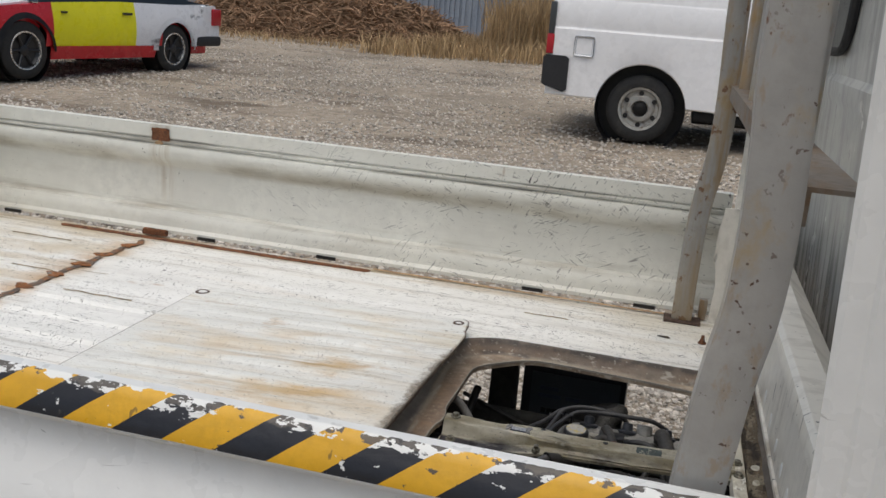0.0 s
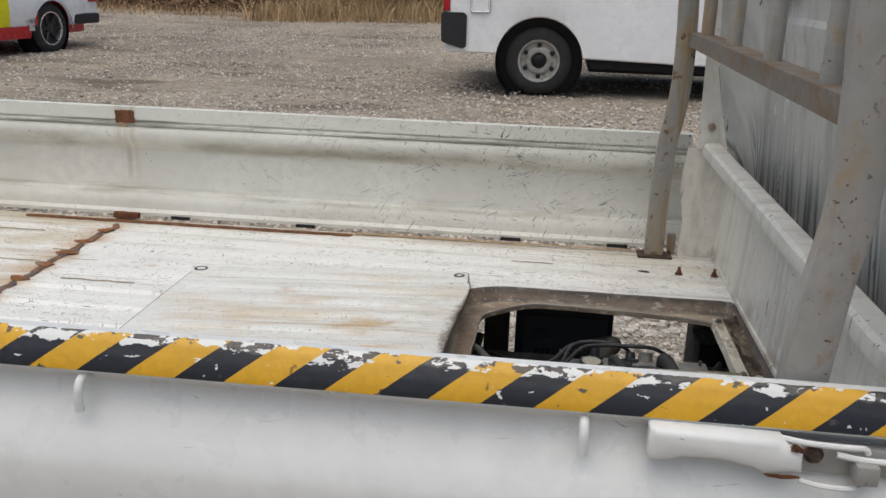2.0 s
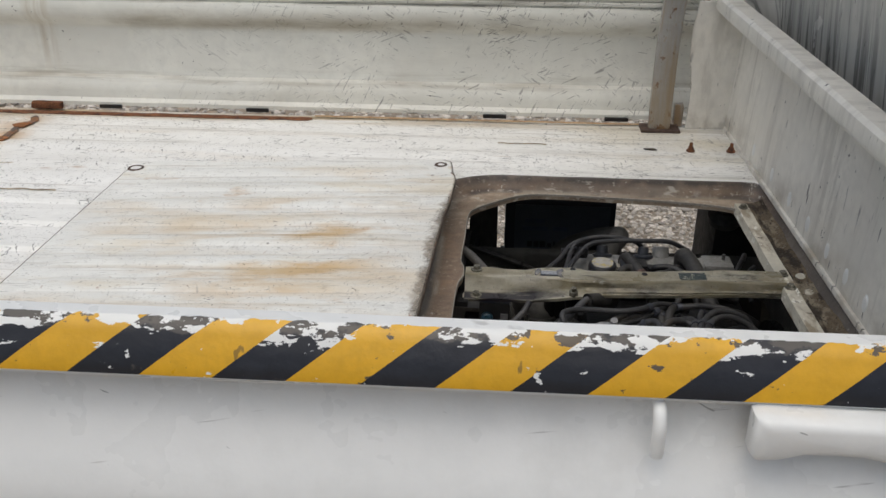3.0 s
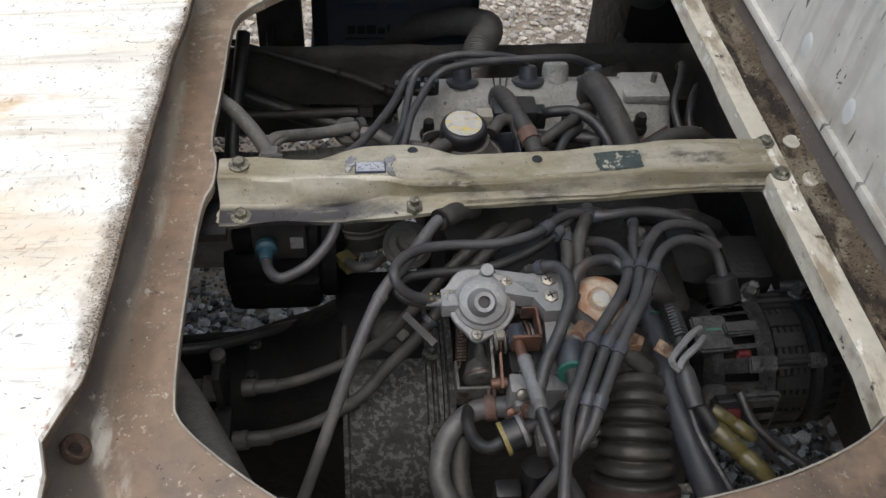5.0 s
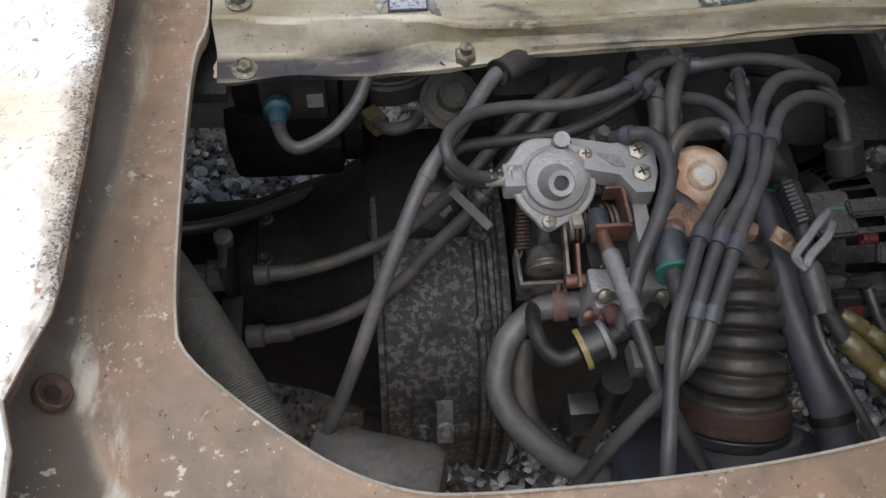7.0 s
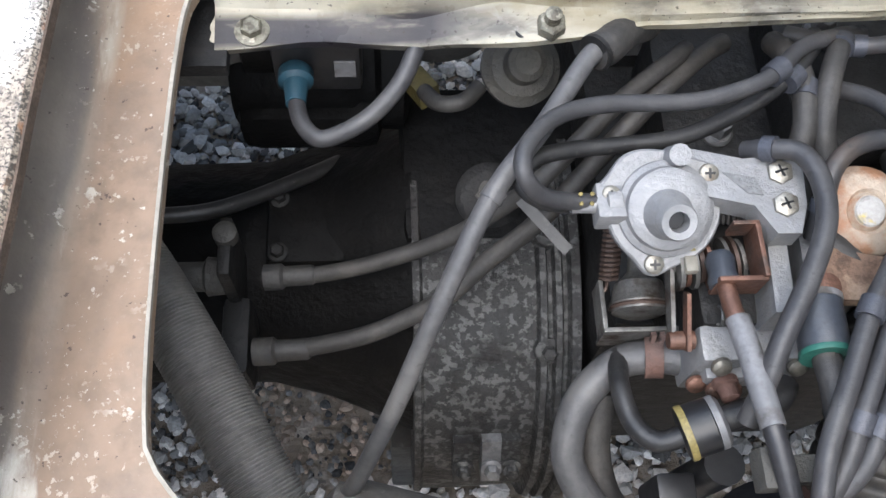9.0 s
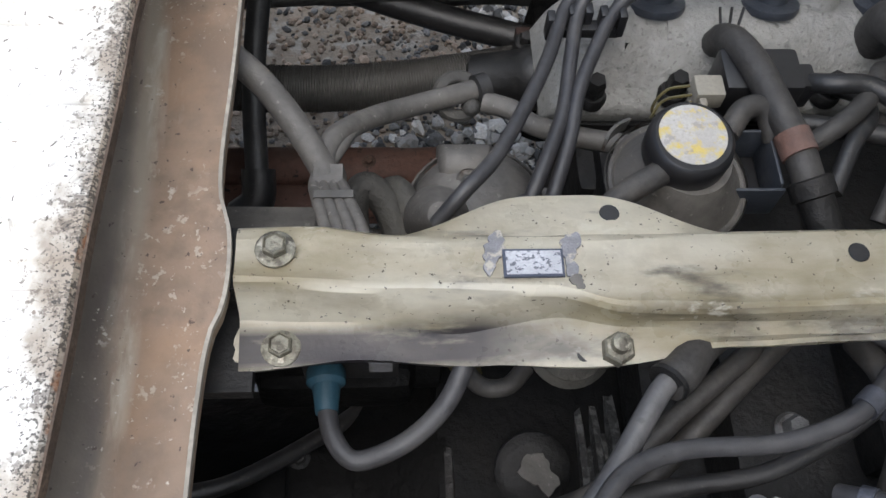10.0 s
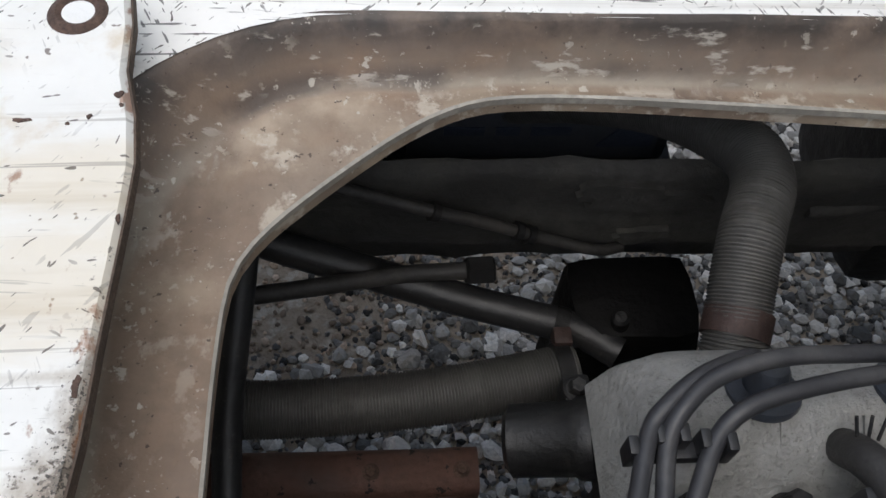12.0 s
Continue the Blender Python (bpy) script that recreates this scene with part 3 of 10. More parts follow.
m_rustpipe = paint("red_oxide_member", (0.1148, 0.0595, 0.0442), 0.75, vary=0.25, vary_scale=15, bump=0.3, layers=(
    dict(color=(0.085, 0.07225, 0.068), scale=12, lo=0.48, hi=0.7, amount=0.7, detail=6.0),
    dict(color=(0.017, 0.0119, 0.0102), scale=(110, 110, 110), lo=0.64, hi=0.68, detail=3.0),
    dict(color=(0.0255, 0.017, 0.01275), scale=20, lo=0.58, hi=0.72, detail=6.0)))
m_blue = paint("blue_plastic", (0.013, 0.045, 0.068), 0.5, vary=0.15, vary_scale=60)
m_green = paint("green_seal", (0.022, 0.10, 0.075), 0.5, vary=0.1, vary_scale=60)
m_connector = paint("olive_connector", (0.085, 0.070, 0.024), 0.35, vary=0.2, vary_scale=60, layers=(
    dict(color=(0.02, 0.018, 0.012), scale=90, lo=0.48, hi=0.64, amount=0.8, detail=6.0),))
m_red_dark = paint("dull_dark_red", (0.11, 0.018, 0.020), 0.5, vary=0.2, vary_scale=60)
m_rusty_bracket = paint("rusty_cream_bracket", (0.17, 0.105, 0.068), 0.65, vary=0.25, vary_scale=40, bump=0.3, layers=(
    dict(color=(0.30, 0.22, 0.155), scale=55, lo=0.50, hi=0.64, amount=0.8, detail=7.0),
    dict(color=(0.05, 0.028, 0.018), scale=80, lo=0.54, hi=0.66, amount=0.8, detail=6.0)))
m_ivory = paint("ivory_connector", (0.22, 0.205, 0.17), 0.5, vary=0.1, vary_scale=60)
m_sticker = paint("worn_sticker_silver", (0.40, 0.41, 0.44), 0.45, metal=0.2, vary=0.15, vary_scale=80, layers=(
    dict(color=(0.06, 0.065, 0.085), scale=(300, 420, 300), lo=0.54, hi=0.58, detail=5.0, amount=0.85),))
m_smear = paint("grey_blue_smear", (0.19, 0.19, 0.205), 0.5, vary=0.3, vary_scale=120, layers=(
    dict(color=(0.40, 0.37, 0.30), scale=160, lo=0.52, hi=0.62, amount=0.8, detail=8.0),))
m_sticker_blue = paint("worn_sticker_blue", (0.045, 0.055, 0.085), 0.5, vary=0.2, vary_scale=80)
m_sticker_dark = paint("worn_sticker_dark", (0.035, 0.05, 0.05), 0.5, vary=0.3, vary_scale=80, layers=(
    dict(color=(0.35, 0.34, 0.28), scale=120, lo=0.58, hi=0.63),))
m_battery = paint("battery_case", (0.02025, 0.0225, 0.02925), 0.45, vary=0.1, vary_scale=20)
m_batt_label = paint("battery_label", (0.060, 0.067, 0.080), 0.5, vary=0.1, vary_scale=20)
m_tyre = paint("tyre_rubber", (0.025, 0.025, 0.025), 0.75, vary=0.2, vary_scale=12, bump=0.2, layers=(
    dict(color=(0.10, 0.09, 0.075), scale=6, lo=0.5, hi=0.8, amount=0.5),))
m_wheel = paint("steel_wheel_silver", (0.40, 0.39, 0.36), 0.5, metal=0.4, vary=0.15, vary_scale=20, layers=(
    dict(color=(0.16, 0.12, 0.09), scale=18, lo=0.5, hi=0.72, amount=0.7),))
m_wheel_dark = paint("wheel_black_spokes", (0.02, 0.02, 0.022), 0.35, vary=0.2)
m_chrome = paint("polished_wheel_lip", (0.65, 0.65, 0.65), 0.25, metal=0.9, vary=0.05)
m_bumper = paint("black_bumper", (0.022, 0.022, 0.025), 0.55, vary=0.1)
m_red = paint("red_car_paint", (0.60, 0.022, 0.034), 0.25, vary=0.08, vary_scale=2, bump=0.02)
m_caryellow = paint("yellow_car_paint", (0.86, 0.80, 0.01), 0.3, vary=0.04, vary_scale=2, bump=0.02)
m_carwhite = paint("white_car_paint", (0.86, 0.86, 0.88), 0.3, vary=0.04, vary_scale=2, bump=0.02, layers=(
    dict(color=(0.03, 0.03, 0.035), scale=(3, 3, 4), lo=0.62, hi=0.72, amount=0.8),))
m_lamp_red = paint("tail_lamp_red", (0.45, 0.02, 0.03), 0.15, vary=0.05)
m_lamp_dark = paint("smoked_lamp", (0.06, 0.065, 0.07), 0.15, vary=0.05)
m_window = paint("dark_car_glass", (0.02, 0.025, 0.028), 0.06, vary=0.05, bump=0.0)
m_fence = paint("blue_grey_fence_sheet", (0.26, 0.30, 0.36), 0.5, vary=0.12, vary_scale=1.2, bump=0.1, layers=(
    dict(color=(0.40, 0.42, 0.44), scale=(3, 3, 0.7), lo=0.5, hi=0.75, amount=0.6),
    dict(color=(0.20, 0.11, 0.06), scale=(5, 5, 1.5), lo=0.66, hi=0.76, amount=0.7)))
m_ground = paint("gravel_ground", (0.34, 0.28, 0.215), 0.95, vary=0.3, vary_scale=0.9, bump=0.9, bump_scale=70, spec=0.2, layers=(
    dict(color=(0.42, 0.385, 0.33), scale=38, lo=0.5, hi=0.62, detail=5.0, amount=0.75),
    dict(color=(0.12, 0.09, 0.065), scale=(0.6, 1.5, 1), lo=0.52, hi=0.66, amount=0.75, detail=6.0),
    dict(color=(0.06, 0.055, 0.05), scale=60, lo=0.6, hi=0.7, amount=0.7)))
m_stone_far = paint("yard_stone", (0.54, 0.49, 0.43), 0.8, vary=0.18, vary_scale=30, bump=0.3, bump_scale=200, island=0.42, spec=0.3)
m_stone = paint("gravel_stone", (0.13, 0.122, 0.112), 0.8, vary=0.18, vary_scale=30, bump=0.3, bump_scale=200, island=0.85, spec=0.3)
m_stone_mix = paint("mixed_gravel_stone", (0.43, 0.402, 0.362), 0.75, vary=0.22, vary_scale=30, bump=0.3, bump_scale=200, island=0.85, spec=0.35)
m_pebble = paint("brown_pebble", (0.31, 0.235, 0.175), 0.85, vary=0.22, vary_scale=30, bump=0.3, bump_scale=200, island=0.6, spec=0.25)
m_twig = paint("dead_brush", (0.33, 0.21, 0.13), 0.9, vary=0.3, vary_scale=3, island=0.45, spec=0.2)
m_grass = paint("dry_grass", (0.48, 0.34, 0.19), 0.9, vary=0.25, vary_scale=3, island=0.4, spec=0.2)
m_weed = paint("green_weed", (0.10, 0.13, 0.04), 0.8, vary=0.3, vary_scale=3, island=0.4, spec=0.2)

# ---- mesh helpers ----


def finish(bm, angle=38):
    """Smooth faces, with sharp edges where faces meet at more than the angle."""
    bm.normal_update()
    lim = radians(angle)
    for f in bm.faces:
        f.smooth = True
    for e in bm.edges:
        if len(e.link_faces) == 2 and e.calc_face_angle(0) > lim:
            e.smooth = False


def part(name, bm, material, parent=None, label="", angle=38):
    """Links a bmesh as one mesh object under a thing or a part."""
    bmesh.ops.recalc_face_normals(bm, faces=bm.faces[:])
    finish(bm, angle)
    me = bpy.data.meshes.new(name)
    bm.to_mesh(me)
    bm.free()
    me.materials.append(material)
    ob = new(name, me)
    if parent is not None:
        ob.parent = parent
        if parent.type == "EMPTY":
            ob.matrix_parent_inverse = parent.matrix_basis.inverted()
    if label:
        tagged(ob, label)
    return ob


def thing(name, at, label, category, group="", kind=""):
    ob = new(name)
    ob.matrix_basis = at if isinstance(at, Matrix) else Matrix.Translation(at)
    ob.empty_display_size = 0.1
    return tagged(ob, label, category, group, kind)


def box(bm, x0, x1, y0, y1, z0, z1, bevel=0.0, seg=2):
    r = bmesh.ops.create_cube(bm, size=1)
    vs = r["verts"]
    for v in vs:
        v.co = Vector(((x0 + x1) / 2 + v.co.x * (x1 - x0), (y0 + y1) / 2 + v.co.y * (y1 - y0), (z0 + z1) / 2 + v.co.z * (z1 - z0)))
    if bevel:
        es = {e for v in vs for e in v.link_edges}
        bmesh.ops.bevel(bm, geom=list(es), offset=bevel, segments=seg, affect="EDGES", profile=0.6)
    return bm


def frame_of(d):
    d = d.normalized()
    a = Vector((0, 0, 1)) if abs(d.z) < 0.9 else Vector((1, 0, 0))
    u = d.cross(a).normalized()
    return u, d.cross(u).normalized(), d


def lathe(bm, p0, axis, profile, seg=20, cap=True):
    """Turned body: profile of (distance along the axis, radius)."""
    u, v, d = frame_of(Vector(axis))
    rings = []
    for h, r in profile:
        c = Vector(p0) + d * h
        rings.append([bm.verts.new(c + (u * math.cos(2 * math.pi * k / seg) + v * math.sin(2 * math.pi * k / seg)) * max(r, 1e-5)) for k in range(seg)])
    for a, b in zip(rings, rings[1:]):
        for k in range(seg):
            bm.faces.new((a[k], a[(k + 1) % seg], b[(k + 1) % seg], b[k]))
    if cap:
        bm.faces.new(rings[0][::-1])
        bm.faces.new(rings[-1])
    return bm


def cyl(bm, p0, p1, r0, r1=None, seg=16):
    d = Vector(p1) - Vector(p0)
    return lathe(bm, p0, d, [(0, r0), (d.length, r0 if r1 is None else r1)], seg)


def hexbolt(bm, p, axis=(0, 0, 1), r=0.006, h=0.005, washer=True):
    a = Vector(axis).normalized()
    if washer:
        lathe(bm, p, a, [(0, r * 1.45), (h * 0.3, r * 1.45), (h * 0.45, r * 1.2)], 16)
    lathe(bm, Vector(p) + a * h * 0.3, a, [(0, r), (h * 0.8, r), (h, r * 0.8)], 6)
    return bm


def smooth_line(pts, n):
    """Points of a smooth curve through pts, n to each span."""
    P = [Vector(p) for p in pts]
    P = [P[0] * 2 - P[1]] + P + [P[-1] * 2 - P[-2]]
    out = []
    for i in range(1, len(P) - 2):
        a, b, c, d = P[i - 1 : i + 3]
        for k in range(n):
            t = k / n
            out.append(0.5 * ((2 * b) + (c - a) * t + (2 * a - 5 * b + 4 * c - d) * t * t + (3 * b - a - 3 * c + d) * t**3))
    out.append(P[-2])
    return out


def sweep(bm, pts, r, seg=10, n=6, pitch=0.0, depth=0.12):
    """Tube along a smooth curve; with a pitch its wall is ribbed."""
    line = smooth_line(pts, n)
    if pitch:
        ln = [0.0]
        for a, b in zip(line, line[1:]):
            ln.append(ln[-1] + (b - a).length)
        k = max(2, int(ln[-1] / pitch * 4))
        res, j = [], 0
        for i in range(k + 1):
            s = ln[-1] * i / k
            while j < len(ln) - 2 and ln[j + 1] < s:
                j += 1
            f = (s - ln[j]) / max(1e-9, ln[j + 1] - ln[j])
            res.append(line[j].lerp(line[j + 1], f))
        line = res
    rings, u = [], None
    for i, p in enumerate(line):
        d = (line[min(i + 1, len(line) - 1)] - line[max(i - 1, 0)]).normalized()
        if u is None:
            u, _, _ = frame_of(d)
        u = (u - d * u.dot(d)).normalized()
        v = d.cross(u)
        rr = r * (1 - (depth if pitch and i % 4 in (2, 3) else 0))
        rings.append([bm.verts.new(p + (u * math.cos(2 * math.pi * k / seg) + v * math.sin(2 * math.pi * k / seg)) * rr) for k in range(seg)])
    for a, b in zip(rings, rings[1:]):
        for k in range(seg):
            bm.faces.new((a[k], a[(k + 1) % seg], b[(k + 1) % seg], b[k]))
    bm.faces.new(rings[0][::-1])
    bm.faces.new(rings[-1])
    return bm


def extrude_profile(bm, profile, axis, stations):
    """Closed outline in the two other axes, run along the axis through the stations."""
    other = [i for i in range(3) if i != axis]
    rings = []
    for s in stations:
        ring = []
        for a, b in profile:
            c = [0, 0, 0]
            c[axis], c[other[0]], c[other[1]] = s, a, b
            ring.append(bm.verts.new(c))
        rings.append(ring)
    n = len(profile)
    for a, b in zip(rings, rings[1:]):
        for k in range(n):
            bm.faces.new((a[k], a[(k + 1) % n], b[(k + 1) % n], b[k]))
    for ring in (rings[0], rings[-1]):
        bm.faces.new(ring)
    return bm


def patch(bm, cx, cy, z, rx, ry, rng, n=26, h=0.0012, normal="z"):
    """A thin flake with an uneven outline, lying on a surface."""
    top, bot = [], []
    ph = [rng.uniform(0, 6.28) for _ in range(4)]
    for k in range(n):
        a = 2 * math.pi * k / n
        w = 1 + 0.22 * math.sin(2 * a + ph[0]) + 0.16 * math.sin(3 * a + ph[1]) + 0.1 * math.sin(7 * a + ph[2]) + rng.uniform(-0.06, 0.06)
        dx, dy = rx * w * math.cos(a), ry * w * math.sin(a)
        if normal == "z":
            top.append(bm.verts.new((cx + dx, cy + dy, z + h)))
            bot.append(bm.verts.new((cx + dx * 1.02, cy + dy * 1.02, z - 0.0005)))
        else:
            top.append(bm.verts.new((cx + dx, z - h, cy + dy)))
            bot.append(bm.verts.new((cx + dx * 1.02, z + 0.0005, cy + dy * 1.02)))
    bm.faces.new(top)
    for k in range(n):
        bm.faces.new((top[k], top[(k + 1) % n], bot[(k + 1) % n], bot[k]))
    return bm


def ground_z(x, y):
    """The yard rises gently away from the truck."""
    rise = max(0.0, y - 1.5)
    return (0.026 + 0.010 * min(1.0, max(0.0, (x + 5) / 5))) * rise * min(1.0, rise / 1.5)


# ---- ground ----


def build_ground():
    xs = [-400, -120, -50, -30] + [-22 + i * 0.5 for i in range(69)] + [20, 40, 120, 400]
    ys = [-400, -80, -20, -8, -4, -2] + [-1 + i * 0.5 for i in range(62)] + [36, 60, 150, 400]
    bm = bmesh.new()
    vs = [[bm.verts.new((x, y, ground_z(x, min(y, 30)) if -40 < x < 40 else ground_z(max(-40, min(40, x)), min(y, 30)))) for x in xs] for y in ys]
    for v in (w for row in vs for w in row):
        if -22 < v.co.x < 13 and 2.5 < v.co.y < 29:
            v.co.z += 0.01 * noise.noise(v.co * 0.6) + 0.008 * noise.noise(v.co * 1.9)
    for a, b in zip(vs, vs[1:]):
        for k in range(len(xs) - 1):
            bm.faces.new((a[k], a[k + 1], b[k + 1], b[k]))
    g = part("ground", bm, m_ground)
    tagged(g, "grey crushed-gravel yard with brown earth patches", "ground", kind="structure")


def stones(name, label, spots, size, sub, rng, mt=None):
    """Many broken stones in one mesh: spots of (x, y)."""
    bm = bmesh.new()
    bmesh.ops.create_icosphere(bm, subdivisions=sub, radius=1)
    bm.verts.ensure_lookup_table()
    base = np.array([v.co[:] for v in bm.verts])
    tri = np.array([[v.index for v in f.verts] for f in bm.faces])
    bm.free()
    n, nv, nt = len(spots), len(base), len(tri)
    rs = np.random.RandomState(rng)
    V = base[None] * (1 + rs.uniform(-0.28, 0.28, (n, nv, 1)))
    s = size * rs.lognormal(0, 0.38, n).clip(0.45, 1.9)
    V *= s[:, None, None] * rs.uniform(0.65, 1.15, (n, 1, 3)) * np.array((1, 1, 0.75))
    a = rs.uniform(0, 6.28, n)
    c, sn = np.cos(a)[:, None], np.sin(a)[:, None]
    X, Y = V[..., 0] * c - V[..., 1] * sn, V[..., 0] * sn + V[..., 1] * c
    gz = np.array([ground_z(x, y) for x, y in spots])
    V = np.stack([X + spots[:, :1], Y + spots[:, 1:], V[..., 2] + (gz + s * rs.uniform(0.05, 0.45, n))[:, None]], -1).reshape(-1, 3)
    T = (tri[None] + (np.arange(n) * nv)[:, None, None]).reshape(-1, 3)
    me = bpy.data.meshes.new(name)
    me.from_pydata(V, [], T)
    me.materials.append(mt or m_stone)
    tagged(new(name, me), label, "gravel", kind="stuff")


def earth(x, y):
    """How far bare earth shows through the stones."""
    e = 0.9 * max(0.0, noise.noise((x * 0.5, y * 0.9, 4))) + 0.9 * max(0.0, noise.noise((x * 1.3, y * 2.2, 9)) - 0.1)
    for px, py, rx, ry in ((-4.3, 7.6, 0.9, 0.35), (-3.2, 7.5, 0.35, 0.18), (-2.4, 9.9, 1.4, 0.4), (-0.7, 9.0, 0.9, 0.4), (0.9, 8.0, 1.1, 0.5)):
        e += 0.95 * math.exp(-(((x - px) / rx) ** 2) - (((y - py) / ry) ** 2))
    return min(0.93, e + 0.6 * max(0.0, min(1.0, (y - 11.5) / 4)))


build_ground()
rs0 = np.random.RandomState(5)


def bare(x, y):
    """Patches of brown earth under the truck."""
    e = 0.0
    for px, py, rx, ry in ((0.02, 1.36, 0.26, 0.16), (-0.10, 1.20, 0.16, 0.10), (0.09, 0.625, 0.13, 0.075)):
        e += math.exp(-(((x - px) / rx) ** 2) - (((y - py) / ry) ** 2))
    return e + 0.25 * noise.noise((x * 9, y * 9, 2))


def scatter(n, lo, hi, edge):
    spots = rs0.uniform(lo, hi, (n, 2))
    pick = rs0.uniform(0, 1, n)
    return np.array([p for p, q in zip(spots, pick) if bare(*p) * edge < q])


stones("gravel", "small loose stones and grit under the truck", scatter(30000, (-0.40, 0.55), (0.85, 1.75), 0.9), 0.0036, 1, 3)
stones("gravel", "mixed pale and dark stones under the truck", scatter(15000, (-0.40, 0.55), (0.85, 1.75), 1.7), 0.0066, 1, 6, m_stone_mix)
stones("gravel", "larger pale stones among the gravel under the truck", scatter(520, (-0.2, 0.62), (0.62, 1.5), 2.5), 0.0088, 2, 16, m_stone_far)
spots = rs0.uniform((-0.40, 0.55), (0.30, 1.6), (6000, 2))
stones("gravel", "brown grit and pebbles on bare earth under the truck", np.array([q for q in spots if bare(*q) > 0.35]), 0.0038, 1, 17, m_pebble)
near = np.concatenate([rs0.uniform((-0.55, 1.75), (1.2, 2.5), (9000, 2)), rs0.uniform((0.85, 0.4), (1.2, 1.75), (2500, 2)), rs0.uniform((-0.55, 0.3), (1.0, 0.55), (2500, 2))])
stones("gravel", "loose broken grey stones beside the truck", near, 0.0068, 1, 7, m_stone_far)
k = rs0.uniform(0, 1, 70000)
yy = 2.4 + 14 * k**1.6
far = np.stack([rs0.uniform(-1, 1, 70000) * (1.6 + yy * 0.52) - 0.22 * yy, yy], -1)
keep = [rs0.uniform() > earth(x, y) for x, y in far]
far = far[np.array(keep)]
near = rs0.normal((0.3, 2.6), (4.2, 2.6), (9000, 2))
near = near[(near[:, 1] > 1.9) | (near[:, 1] < -0.3) | (abs(near[:, 0] - 0.2) > 2.2)]
stones("gravel", "scattered stones pressed into the earth yard", near, 0.0110, 1, 21, m_stone_far)
stones("gravel", "pale and dark crushed stones over the yard", far, 0.0115, 1, 4, m_stone_far)

# ---- the small truck ----
ZF = 0.65  # bed floor
ZL = 0.627  # sunken lip round the engine opening
X0, X1 = -1.46, 0.588  # tailgate and front wall
YN, YF = 0.0, 1.365  # near and far gate at the floor
TOP = 0.938  # gates' upper edge

truck = thing("truck", (0.2, 0.68, 0), "small worn white flatbed truck with an open engine hatch", "truck")

rng = random.Random(11)


def floor_height(y):
    """Shallow ribs that run along the bed."""
    w = (y % 0.092) / 0.092
    return 0.0055 if 0.12 < w < 0.5 else (0.0 if w > 0.62 or w < 0.02 else 0.0028)


HX0, HX1, HY0, HY1 = -0.008, X1, 0.318, 1.022  # outer edge of the opening's step


def outer_edge(a):
    """Rounded outline of the step round the opening, met by a ray from its middle."""
    cx, cy = 0.30, 0.675
    dx, dy = math.cos(a), math.sin(a)
    hx, hy = (HX1 - cx if dx > 0 else cx - HX0), (HY1 - cy if dy > 0 else cy - HY0)
    rad = 0.035 if dx > 0 else (0.125 if dy > 0 else 0.095)
    lo, hi = 0.0, 1.0
    for _ in range(40):
        t = (lo + hi) / 2
        px, py = abs(dx * t), abs(dy * t)
        qx, qy = max(px - (hx - rad), 0), max(py - (hy - rad), 0)
        inside = px <= hx and py <= hy and math.hypot(qx, qy) <= rad
        lo, hi = (t, hi) if inside else (lo, t)
    return cx + dx * lo, cy + dy * lo


INNER = [(0.060, 0.455), (0.060, 0.640), (0.069, 0.658), (0.069, 0.694), (0.061, 0.712), (0.0645, 0.790), (0.0645, 0.890), (0.072, 0.918), (0.107, 0.953),
         (0.150, 0.988), (0.188, 0.999), (0.300, 0.992), (0.420, 0.983), (0.540, 0.962), (0.545, 0.900), (0.545, 0.450), (0.535, 0.410), (0.440, 0.371),
         (0.330, 0.356), (0.200, 0.354), (0.166, 0.360), (0.130, 0.379), (0.070, 0.431)]


for _ in range(2):
    INNER = [p for (ax, ay), (bx, by) in zip(INNER, INNER[1:] + INNER[:1]) for p in ((0.75 * ax + 0.25 * bx, 0.75 * ay + 0.25 * by), (0.25 * ax + 0.75 * bx, 0.25 * ay + 0.75 * by))]


def inner_edge(a):
    cx, cy = 0.30, 0.675
    d = Vector((math.cos(a), math.sin(a)))
    best = None
    for (ax, ay), (bx, by) in zip(INNER, INNER[1:] + INNER[:1]):
        ex, ey = bx - ax, by - ay
        den = d.x * ey - d.y * ex
        if abs(den) < 1e-9:
            continue
        t = ((ax - cx) * ey - (ay - cy) * ex) / den
        s = ((ax - cx) * d.y - (ay - cy) * d.x) / den
        if t > 0 and -1e-6 <= s <= 1 + 1e-6 and (best is None or t < best):
            best = t
    return cx + d.x * best, cy + d.y * best


